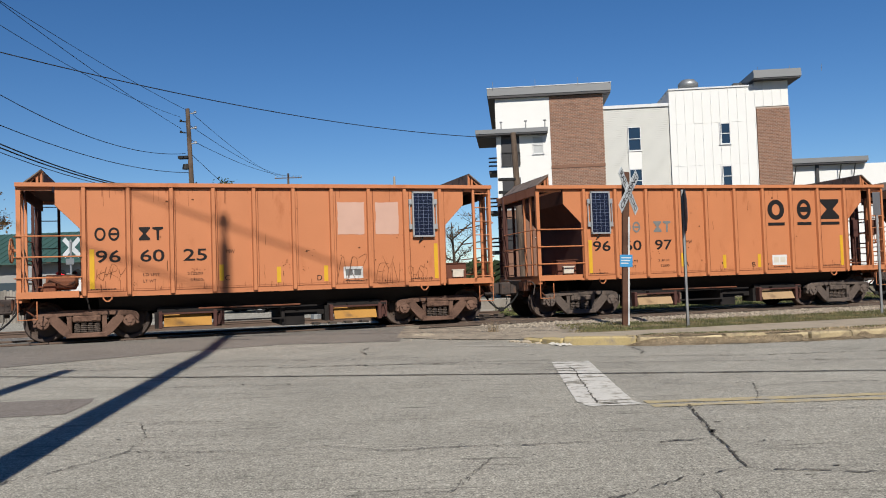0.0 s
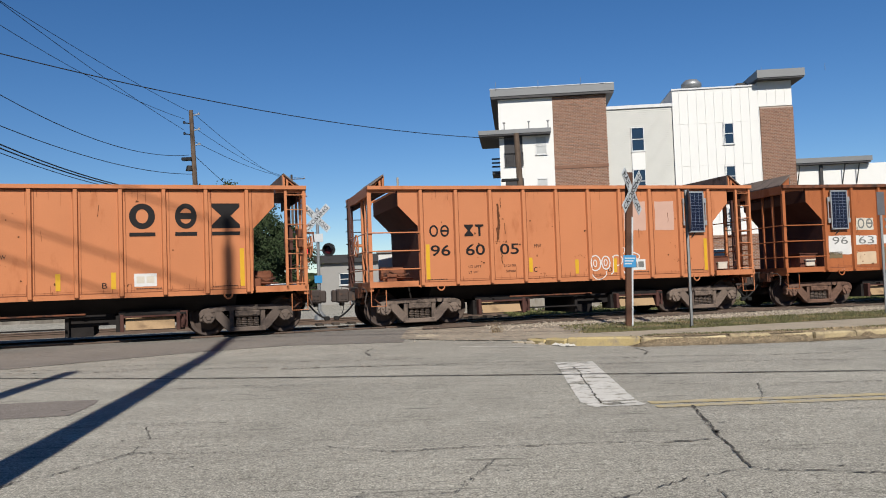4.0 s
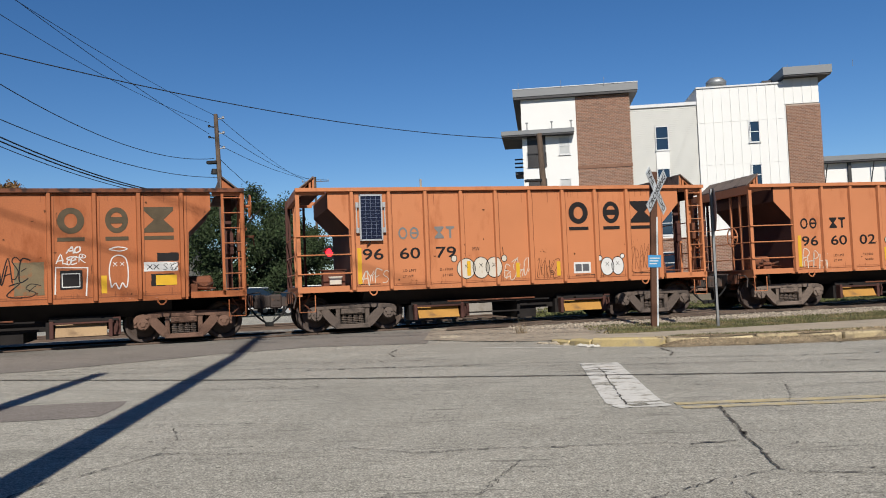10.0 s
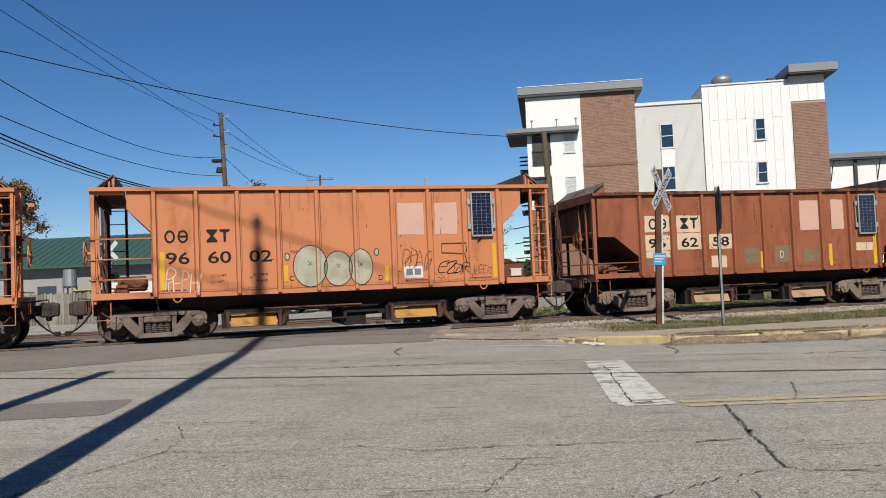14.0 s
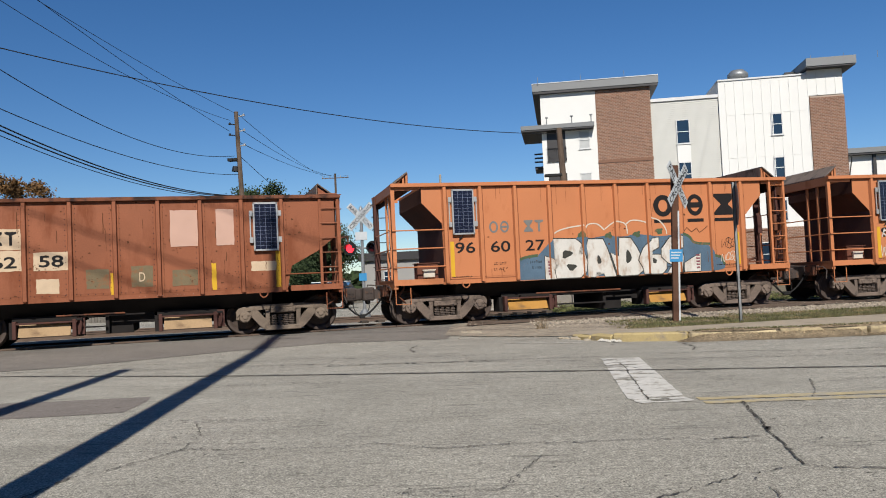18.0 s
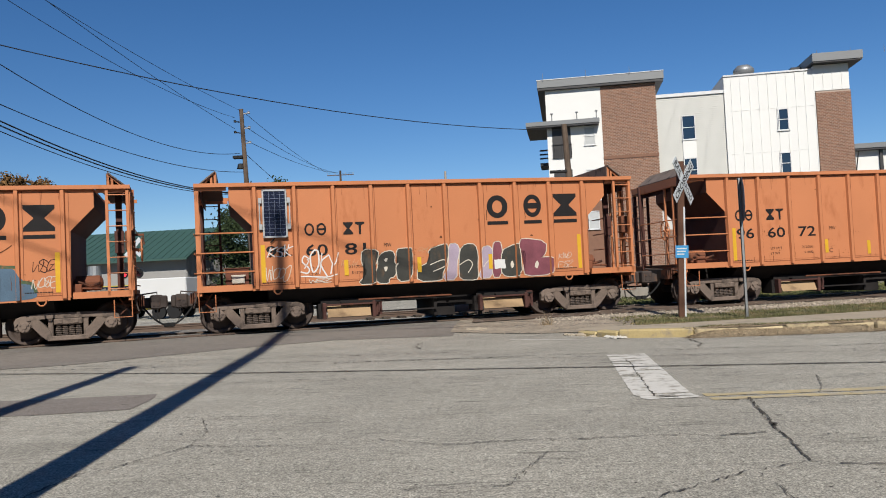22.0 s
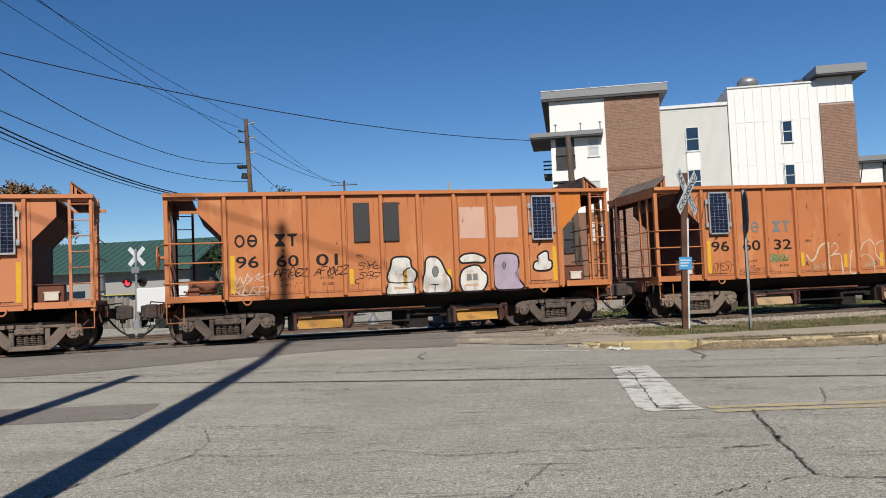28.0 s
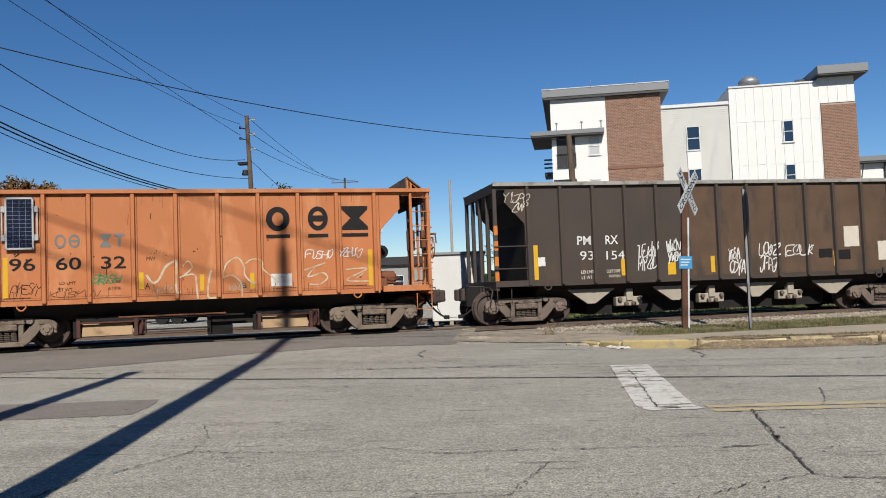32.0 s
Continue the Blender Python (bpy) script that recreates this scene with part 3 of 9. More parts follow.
    bm = bmesh.new()
    bm.faces.new([bm.verts.new((x, y, 0.004)) for x, y in ((-12, 9.1), (-4.98, 8.99), (-4.4, 9.06), (-3.9, 9.08), (-3.80, 8.8), (-3.74, 8.4), (-3.70, 7.95), (-4.21, 7.86), (-4.74, 7.80), (-12, 7.75))])
    part("asphalt_patch", bm, MAT["patch"], road, "browner patch of newer asphalt")


def build_road_spots(road):
    """Small dark drips and worn-out chips scattered over the road."""
    rnd = random.Random(21)
    verts, faces = [], []
    for _ in range(260):
        y = rnd.uniform(4.0, 15.5)
        x = rnd.uniform(-0.62, 0.66) * (y + 1.5)
        if y > kerb_y(x) - 0.4 or perp(x, y) > 15.0:
            continue
        r = rnd.choice((0.004, 0.006, 0.008, 0.012)) * rnd.uniform(0.6, 1.3) * (0.6 + y / 12)
        k, n = len(verts), 7
        a0, st = rnd.uniform(0, 6), rnd.uniform(1.0, 2.4)
        for i in range(n):
            a = a0 + i * math.tau / n
            q = r * rnd.uniform(0.5, 1.2)
            px, py = x + q * st * math.cos(a), y + q * math.sin(a)
            verts.append((px, py, ground_z(px, py) + 0.0065))
        faces.append(tuple(range(k, k + n)))
    ob = raw("road_spots", verts, faces, MAT["crack"], road)
    ob["kind"] = "stuff"
    # bars of old paint and dust along the edge of the crossing
    bm = bmesh.new()
    for i, (pts, w) in enumerate((([(-7, 13.0), (-3, 12.2), (2, 11.0), (7, 10.1)], 0.022), ([(-9, 11.3), (-4, 10.0), (0, 9.3)], 0.012), ([(2.2, 6.9), (5, 6.6), (8, 6.4)], 0.012), ([(-5, 7.0), (-3.2, 7.2), (-1.2, 7.0)], 0.010))):
        crack_line(bm, pts, w, 60 + i, 0.0075)
    part("hairline_crack", bm, MAT["crack"], road, "fine cracks filled with grit")


def blades(name, spots, mat, h, w, seed, label, category, lift=0.0):
    """Many small upright blades or flat leaves as one stuff object."""
    rnd = random.Random(seed)
    verts, faces = [], []
    for x, y in spots:
        z = ground_z(x, y) + (lift(x, y) if callable(lift) else lift)
        a = rnd.uniform(0, math.tau)
        hh = h * rnd.uniform(0.4, 1.3)
        dx, dy = math.cos(a) * w / 2, math.sin(a) * w / 2
        lx, ly = rnd.uniform(-0.5, 0.5) * hh, rnd.uniform(-0.5, 0.5) * hh
        k = len(verts)
        verts += [(x - dx, y - dy, z - 0.01), (x + dx, y + dy, z - 0.01), (x + lx, y + ly, z + hh)]
        faces.append((k, k + 1, k + 2))
    return tagged(raw(name, verts, faces, mat), label, category, "", "stuff")


KERB = [(1.45, 15.2), (1.72, 14.6), (2.03, 14.1), (3.2, 13.62), (4.6, 13.46), (6.0, 13.45), (9.0, 14.0), (14, 15.4), (24, 18.1)]


def kerb_y(x):
    for a, b in zip(KERB, KERB[1:]):
        if a[0] <= x <= b[0]:
            return a[1] + (b[1] - a[1]) * (x - a[0]) / (b[0] - a[0])
    return KERB[0][1] if x < KERB[0][0] else KERB[-1][1]


def build_verge():
    near = KERB

    def at_perp(x, p):
        return (x, (p + x * math.sin(PHI)) / math.cos(PHI))
    tagged(strip("pavement", [(x + 0.03, y + 0.18) for x, y in near], [at_perp(x + 0.1, 14.5 + 0.35 * ease(3.4, 2.4, x) if x < 3.4 else 14.5) for x, y in near], 6, MAT["concrete"], 0.085), "dusty worn concrete pavement strip", "pavement", "", "structure")
    k = thing("kerb", Matrix.Identity(4), "broken yellow-painted concrete kerb", "kerb", "", "structure")
    rnd = random.Random(4)
    for a, b in zip(KERB, KERB[1:]):
        bare = a[0] > 3.1
        n = max(1, int(math.dist(a, b) / (0.7 if bare else 1.3)))
        for i in range(n):
            p = Vector((a[0] + (b[0] - a[0]) * i / n, a[1] + (b[1] - a[1]) * i / n, 0))
            q = Vector((a[0] + (b[0] - a[0]) * (i + 1) / n, a[1] + (b[1] - a[1]) * (i + 1) / n, 0))
            d = (q - p)
            L = d.length - (rnd.uniform(0.0, 0.02) if bare else 0.03)
            bm = bmesh.new()
            h = 0.145 * (rnd.uniform(0.82, 1.0) if bare else 0.55 + 0.45 * ease(1.4, 2.1, a[0]))
            soft_box(bm, 0, L, -0.01, 0.22, -0.08, h, 0.03)
            for v in bm.verts:
                v.co += Vector((rnd.uniform(-1, 1), rnd.uniform(-1, 1), rnd.uniform(-1, 1))) * (0.014 if bare else 0.007)
            part("kerb_stone", bm, MAT["kerb_bare" if bare else "kerb"], k, "", Matrix.Translation(p) @ Matrix.Rotation(math.atan2(d.y, d.x), 4, "Z"))
    # a low bank of litter and soil against the broken kerb
    prof = ((-0.24, 0.0), (-0.16, 0.02), (-0.06, 0.075), (0.02, 0.115), (0.12, 0.142), (0.22, 0.150), (0.35, 0.145), (0.65, 0.118), (0.95, 0.080))

    def bank_z(x, off):
        """Height of the litter over the road; it thins out where the kerb shows through."""
        h = 0.0
        for (o0, z0), (o1, z1) in zip(prof, prof[1:]):
            if o0 <= off <= o1:
                h = z0 + (z1 - z0) * (off - o0) / (o1 - o0)
        bare_here = ease(-0.05, 0.35, noise.noise((x * 1.15, 0.5, 3.0)) + 0.35 * noise.noise((x * 4.1, off * 3, 8.0)) + 0.5 * ease(4.8, 7.0, x) - 0.35)
        if off < 0.24:
            h *= 1.0 - 0.75 * bare_here
        return max(-0.01, (h + noise.noise((x * 3.1, off * 5, 2.0)) * 0.018) * ease(2.95, 3.5, x))
    verts, faces = [], []
    n, k2 = 220, 25
    for i in range(n + 1):
        x = 3.0 + 11.0 * i / n
        for m in range(k2):
            off = -0.24 + 1.19 * m / (k2 - 1)
            y = kerb_y(x) + off
            verts.append((x, y, ground_z(x, y) + bank_z(x, off)))
    for i in range(n):
        for m in range(k2 - 1):
            a = i * k2 + m
            faces.append((a, a + k2, a + k2 + 1, a + 1))
    tagged(raw("litter_bank", verts, faces, MAT["litter"]), "brown leaf litter and soil banked on the kerb", "leaf litter", "", "stuff")
    # turf, grass and fallen leaves
    turf = strip("turf", [at_perp(x, 14.45 + 0.4 * ease(3.6, 2.8, x) if x < 3.6 else 14.45) for x in (2.7, 3.6, 5, 8, 14, 26)], [at_perp(x, 16.3 if x < 3 else 16.95) for x in (3.0, 3.9, 5, 8, 14, 26)], 8, MAT["turf"], 0.05)
    tagged(turf, "thin soil and turf beside the track", "grass", "", "structure")
    rnd = random.Random(5)
    spots = []
    while len(spots) < 19000:
        x = rnd.uniform(2.5, 14)
        p = rnd.uniform(14.3, 17.2)
        edge = min(p - 14.3 - 0.4 * max(0.0, 3.6 - x), 17.15 - p, (x - 2.5) * 0.8)
        if noise.noise((x * 1.1, p * 1.6, 0)) * 1.1 + min(edge, 0.5) * 1.2 + rnd.uniform(-0.6, 0.3) > 0.1:
            spots.append(at_perp(x, p))
    blades("verge_grass", spots, MAT["grass"], 0.030, 0.02, 6, "short patchy green grass beside the track", "grass", 0.062)
    rnd = random.Random(8)
    spots = []
    for _ in range(5200):
        x = rnd.uniform(3.2, 13)
        off = 0.22 + abs(rnd.gauss(0, 0.30)) + 0.15 * noise.noise((x * 2, 0, 5))
        if noise.noise((x * 1.6, off * 2, 9.0)) > -0.25:
            spots.append((x, kerb_y(x) + off))
    blades("kerb_grass", spots, MAT["grass"], 0.032, 0.022, 9, "withered grass growing over the kerb", "grass", lambda x, y: max(0.085, bank_z(x, y - kerb_y(x))))
    verts, faces = [], []
    for _ in range(9000):
        x = 3.05 + abs(rnd.gauss(0, 5.0))
        w = 0.5 + 0.5 * noise.noise((x * 1.7, 0, 0))
        off = rnd.gauss(0.02, 0.16) * (0.6 + w)
        y = kerb_y(x) + off
        stone = 0.14 if 0.0 < off < 0.2 else 0.0
        h = max(bank_z(x, off), stone, 0.0)
        if stone > bank_z(x, off) + 0.02 and rnd.random() < 0.8:
            continue
        a, r = rnd.uniform(0, 6.3), rnd.uniform(0.008, 0.022)
        slope = (bank_z(x, off + 0.03) - bank_z(x, off - 0.03)) / 0.06
        u = Vector((math.cos(a), math.sin(a), math.sin(a) * slope + rnd.uniform(-0.15, 0.15))) * r
        v = Vector((-math.sin(a), math.cos(a), math.cos(a) * slope + rnd.uniform(-0.2, 0.2))) * r * 0.6
        c, kk = Vector((x, y, ground_z(x, y) + h + 0.008)), len(verts)
        verts += [tuple(c - u), tuple(c - v), tuple(c + u), tuple(c + v)]
        faces.append((kk, kk + 1, kk + 2, kk + 3))
    tagged(raw("fallen_leaves", verts, faces, MAT["dry"]), "dry brown leaves heaped along the kerb", "leaves", "", "stuff")
    # gravel shoulder and the dark bed under the rails
    sp = strip("gravel_shoulder", [(-1.0, 17.0), (0.9, 15.9), (2.2, 15.6), (4, 16.6), (9, 18.4), (26, 22.5)], [(-0.9, 23.0), (0.9, 23.4), (2.2, 23.9), (4, 24.6), (9, 25.8), (26, 30.6)], 8, MAT["gravel"], 0.014)
    tagged(sp, "brown gravel bed along the track", "gravel", "", "structure")
    bed = strip("track_bed", [at_perp(x, 18.45 + bend(x)[0]) for x in (-0.6, 3, 8, 14, 20, 26)], [at_perp(x, 22.4 + bend(x)[0]) for x in (-0.6, 3, 8, 14, 20, 26)], 10, MAT["bed"], 0.03)
    tagged(bed, "dark oily ballast under the rails", "gravel", "", "structure")
    rnd = random.Random(12)
    verts, faces = [], []
    shape = [(1, 0, 0), (-1, 0, 0), (0, 1, 0), (0, -1, 0), (0, 0, 0.8)]
    tri = [(0, 2, 4), (2, 1, 4), (1, 3, 4), (3, 0, 4)]

    def pebble(x, y, z, r):
        kk = len(verts)
        a = rnd.uniform(0, 6.3)
        for sx, sy, sz in shape:
            j = rnd.uniform(0.7, 1.3) * r
            verts.append((x + (sx * math.cos(a) - sy * math.sin(a)) * j, y + (sx * math.sin(a) + sy * math.cos(a)) * j, z - 0.01 + sz * r))
        faces.extend(tuple(kk + i for i in t) for t in tri)
    for _ in range(11000):
        s = rnd.uniform(3.0, 34) if rnd.random() < 0.85 else rnd.uniform(34, 60)
        p = rnd.gauss(17.75, 0.42) if rnd.random() < 0.75 else rnd.uniform(18.3, 22.4)
        q = ALONG * s + AWAY * (p + bend(s)[0])
        if q.x > 0.9 or p > 18.3 and q.x > -0.6:
            pebble(q.x, q.y, ground_z(q.x, q.y) + 0.012, rnd.uniform(0.02, 0.055))
    for _ in range(900):
        x, y = rnd.gauss(1.6, 0.9), rnd.gauss(17.6, 0.6)
        pebble(x, y, ground_z(x, y) + 0.012, rnd.uniform(0.01, 0.035))
    tagged(raw("ballast_stones", verts, faces, MAT["stone"]), "loose grey ballast stones along the rails", "gravel", "", "stuff")
    bm = bmesh.new()
    r2 = random.Random(3)
    for x, y, s in ((1.55, 15.0, 0.12), (1.3, 15.2, 0.08), (1.7, 14.62, 0.07), (-0.45, 17.4, 0.18)):
        bmesh.ops.create_icosphere(bm, subdivisions=2, radius=s, matrix=Matrix.Translation((x, y, ground_z(x, y))) @ Matrix.Diagonal((1.4, 0.9, 0.35, 1)))
    for v in bm.verts:
        v.co += Vector((r2.uniform(-1, 1), r2.uniform(-1, 1), r2.uniform(-1, 1))) * 0.02
    verts2, faces2 = [], []
    for _ in range(110):
        x = 1.97 + rnd.gauss(0, 0.065)
        y = kerb_y(x) - 0.07 + rnd.gauss(0, 0.07)
        r, kk, pile = rnd.uniform(0.012, 0.045), len(verts2), rnd.uniform(0, 0.015)
        for sx, sy, sz in shape:
            j = rnd.uniform(0.7, 1.3) * r
            verts2.append((x + sx * j * 1.3, y + sy * j, ground_z(x, y) + 0.005 + pile + sz * r))
        faces2.extend(tuple(kk + i for i in t) for t in tri)
    tagged(raw("white_rubble", verts2, faces2, MAT["pale_stone"]), "whitish crumbled concrete at the kerb end", "rubble", "", "stuff")
    tagged(part("rubble", bm, MAT["concrete"]), "pale broken concrete lumps by the kerb end", "rubble", "", "stuff")


def rail_bm(bm, p, z, y):
    """A rail swept along the curve of the line."""
    prof = [(-0.07, -0.15), (0.07, -0.15), (0.07, -0.135), (0.012, -0.115), (0.012, -0.045), (0.036, -0.035), (0.036, 0.0), (-0.036, 0.0), (-0.036, -0.035), (-0.012, -0.045), (-0.012, -0.115), (-0.07, -0.135)]
    k = len(prof)
    rings = []
    for s in [-120, -70] + [i * 1.0 for i in range(-40, 61)] + [90, 200]:
        m = on_track(s, p, z)
        rings.append([bm.verts.new(m @ Vector((0, y + q, h))) for q, h in prof])
    for a, b in zip(rings, rings[1:]):
        for i in range(k):
            j = (i + 1) % k
            bm.faces.new((a[j], a[i], b[i], b[j]))
    bm.faces.new(rings[0])
    bm.faces.new(rings[-1][::-1])


def build_track():
    for p, z, kind in ((TRACK_P, RAIL_Z, "main"), (TRACK_P + 8.6, RAIL_Z - 0.10, "side")):
        t = thing("railway_track", Matrix.Identity(4), "rusty steel rails on dark wooden sleepers" if kind == "main" else "second rusty track beyond the train", "track", "", "structure")
        for y in (-0.753, 0.753):
            bm = bmesh.new()
            rail_bm(bm, p, z, y)
            part("rail", bm, MAT["rail"], t)
        for i in range(95):
            shared("sleeper", "sleeper", lambda b: box(b, -0.115, 0.115, -1.3, 1.3, -0.30, -0.135), MAT["tie"], t, "", on_track(3.0 + i * 0.56, p, z + (0.0 if kind == "main" else 0.03)))


# ---- apartment block behind the track ----
APT = Matrix.Translation((16.65, 59.0, 0)) @ Matrix.Rotation(radians(-5.0), 4, "Z")


def window(parent, x, z, w, h, y=0.0, white=True, name="window", blind=False):
    """A two-sash window standing 2 cm proud, its glass set back."""
    bm = bmesh.new()
    t = 0.06
    for a in ((x, x + t, z, z + h), (x + w - t, x + w, z, z + h), (x, x + w, z, z + t), (x, x + w, z + h - t, z + h), (x, x + w, z + h / 2 - 0.025, z + h / 2 + 0.025)):
        box(bm, a[0], a[1], y - 0.05, y + 0.02, a[2], a[3])
    win = part(name, bm, MAT["frame_white"] if white else MAT["dark_metal"], parent)
    for z0, z1 in ((z + t, z + h / 2 - 0.025), (z + h / 2 + 0.025, z + h - t)):
        bm = bmesh.new()
        box(bm, x + t, x + w - t, y - 0.012, y + 0.01, z0, z1)
        part("pane", bm, MAT["blind" if blind else "pane"], win)
    bm = bmesh.new()
    box(bm, x - 0.05, x + w + 0.05, y - 0.09, y + 0.02, z - 0.05, z)
    part("sill", bm, MAT["frame_white"], win)
    return win


def brick_face(parent, x0, x1, z0, z1, y, skip=()):
    """Courses of brick laid proud of their mortar; the far wall carries them as one part."""
    bm = bmesh.new()
    box(bm, x0, x1, y, y + 0.25, z0, z1)
    part("mortar_bed", bm, MAT["mortar"], parent)
    verts, faces = [], []
    h, w = 0.105, 0.25
    row, z = 0, z0
    while z + h < z1 + 0.01:
        x = x0 - (w / 2 if row % 2 else 0)
        while x < x1:
            a, b = max(x0 - 0.01, x), min(x1 + 0.01, x + w - 0.032)
            if b - a > 0.05:
                k = len(verts)
                verts += [(a, y - 0.02, z), (b, y - 0.02, z), (b, y - 0.02, z + h - 0.03), (a, y - 0.02, z + h - 0.03), (a, y + 0.01, z), (b, y + 0.01, z), (b, y + 0.01, z + h - 0.03), (a, y + 0.01, z + h - 0.03)]
                faces += [(k, k + 1, k + 2, k + 3), (k + 3, k + 2, k + 6, k + 7), (k + 1, k + 5, k + 6, k + 2), (k, k + 3, k + 7, k + 4), (k, k + 4, k + 5, k + 1)]
            x += w
        z += h
        row += 1
    ob = raw("bricks", verts, faces, MAT["brick_wall"], parent)
    ob["kind"] = "stuff"


def build_apartments():
    b = thing("apartment_building", APT, "modern four-storey apartment block in white panels and brown brick", "building")

    def block(name, mat, x0, x1, y0, y1, z0, z1, label=""):
        bm = bmesh.new()
        box(bm, x0, x1, y0, y1, z0, z1)
        return part(name, bm, mat, b, label)
    # left tower
    block("tower_wall", MAT["stucco"], -12.40, -8.40, 0.0, 12, 6.3, 14.62)
    block("tower_base", MAT["brick_base"], -12.38, -8.40, 0.02, 12, 0, 6.28)
    brick_face(b, -8.40, -4.50, 0, 14.62, 0.0)
    block("tower_core", MAT["siding"], -8.39, -4.52, 0.26, 12, 0, 14.6)
    bm = bmesh.new()
    box(bm, -8.42, -4.48, -0.05, 0.02, 9.25, 9.45)
    part("brick_band", bm, MAT["brick_base"], b)
    block("tower_roof", MAT["fascia"], -12.95, -3.90, -0.36, 12.4, 14.78, 15.32)
    block("roof_edge_trim", MAT["frame_white"], -12.97, -3.88, -0.39, 12.42, 15.322, 15.37)
    # near-black soffits, here and below, carry the shade under the roofs
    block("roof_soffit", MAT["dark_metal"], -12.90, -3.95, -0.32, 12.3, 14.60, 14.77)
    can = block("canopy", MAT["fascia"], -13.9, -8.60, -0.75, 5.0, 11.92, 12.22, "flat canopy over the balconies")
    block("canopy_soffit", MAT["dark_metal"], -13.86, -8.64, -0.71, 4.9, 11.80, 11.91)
    for x in (-12.0, -10.2, -8.8):
        bm = bmesh.new()
        box(bm, x - 0.04, x + 0.04, -0.6, -0.52, 12.22, 12.75)
        box(bm, x - 0.1, x + 0.1, -0.65, -0.47, 12.72, 12.79)
        part("canopy_bracket", bm, MAT["fascia"], can)
    # balconies; a flat dark plate paints the shade of each opening
    for z in (9.45, 6.35, 3.3):
        bal = block("balcony_recess", MAT["dark_metal"], -12.05, -10.70, -0.012, 0.02, z + 0.1, z + 2.35, "flat dark plate for the shade of a balcony opening")
        bm = bmesh.new()
        box(bm, -12.08, -10.68, -0.13, -0.08, z + 1.12, z + 1.18)
        part("balcony_rail", bm, MAT["dark_metal"], bal)
        bm = bmesh.new()
        box(bm, -12.08, -10.68, -0.13, -0.08, z + 0.12, z + 0.17)
        part("bottom_rail", bm, MAT["dark_metal"], bal)
        for i in range(11):
            x = -12.05 + i * 0.135
            bm = bmesh.new()
            box(bm, x, x + 0.03, -0.12, -0.09, z + 0.17, z + 1.12)
            part("baluster", bm, MAT["dark_metal"], bal)
        window(b, -9.74, z + 0.93, 0.80, 1.33, blind=True)
        side = block("side_balcony", MAT["dark_metal"], -13.05, -12.42, 2.0, 4.6, z - 0.1, z + 0.12)
        for q in (0.4, 0.7, 1.0):
            bm = bmesh.new()
            box(bm, -13.06, -12.42, 1.98, 2.04, z + q, z + q + 0.12)
            part("rail_slat", bm, MAT["dark_metal"], side)
    # middle, pale siding in laps
    mid = block("middle_wall", MAT["siding"], -4.5, 0.24, 0.17, 12, 0, 13.45)
    for i in range(92):
        z = 13.40 - (i + 1) * 0.142
        bm = bmesh.new()
        v = [bm.verts.new(c) for c in ((-4.48, 0.150, z), (0.22, 0.150, z), (0.22, 0.166, z + 0.14), (-4.48, 0.166, z + 0.14), (-4.48, 0.168, z), (0.22, 0.168, z))]
        bm.faces.new(v[:4])
        bm.faces.new((v[0], v[4], v[5], v[1]))
        part("siding_board", bm, MAT["siding"], mid)
    block("middle_coping", MAT["frame_white"], -4.5, 0.24, 0.05, 12, 13.45, 13.68)
    for z in (10.28, 7.2, 4.1):
        window(b, -2.78, z, 0.94, 1.76, 0.11, True)
        block("white_panel", MAT["stucco"], -2.78, -1.84, 0.07, 0.155, z - 1.38, z - 0.08)
    brick_face(b, -4.46, 0.20, 0, 3.9, -0.12)
    brick_face(b, 0.24, 6.36, 0, 3.9, -0.32)
    window(b, -2.78, 1.3, 0.94, 1.6, -0.15)
    window(b, 2.4, 1.2, 1.2, 1.7, -0.35)
    # right block, white panels with battens
    block("right_wall", MAT["stucco"], 0.25, 6.36, -0.02, 12, 0, 14.55)
    block("right_wall_upper", MAT["stucco"], 6.36, 8.66, -0.02, 12, 13.05, 14.86)
    block("right_core", MAT["stucco"], 6.36, 8.66, 0.26, 12, 0, 13.04)
    block("right_coping", MAT["frame_white"], 0.22, 6.2, -0.10, 12, 14.55, 14.66)
    for i in range(13):
        x = 0.72 + i * 0.62
        z1 = 14.5 if x < 6.3 else 14.85
        if 6.3 < x:
            block("batten", MAT["stucco"], x, x + 0.05, -0.05, -0.02, 13.1, z1)
        else:
            block("batten", MAT["stucco"], x, x + 0.05, -0.05, -0.02, 0.4, z1)
    for z in (12.05, 8.98, 5.9):
        block("panel_joint", MAT["stucco"], 0.3, 6.3, -0.035, -0.02, z, z + 0.03)
    for z in (10.45, 7.35, 4.3):
        window(b, 3.72, z, 0.78, 1.54, -0.03, True)
    brick_face(b, 6.40, 8.70, 0, 13.0, -0.04)
    block("right_roof", MAT["fascia"], 6.1, 9.4, -0.8, 8, 14.97, 15.53)
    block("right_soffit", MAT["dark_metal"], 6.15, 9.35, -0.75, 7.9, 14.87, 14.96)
    block("roof_return", MAT["dark_metal"], 5.42, 6.1, 2.0, 8, 14.7, 15.3)
    bm = bmesh.new()
    lathe(bm, [(0.55, 14.4), (0.58, 15.12), (0.74, 15.18), (0.74, 15.42), (0.46, 15.70), (0.0, 15.80)], "Z", 20, (2.1, 2.0, 0))
    part("roof_vent", bm, MAT["galv"], b, "domed metal roof ventilator", smooth=True)
    # low wing
    block("wing_wall", MAT["stucco"], 8.72, 30.0, 2.0, 12, 0, 8.86)
    block("wing_roof", MAT["fascia"], 8.72, 14.6, 1.45, 12.2, 9.0, 9.35)
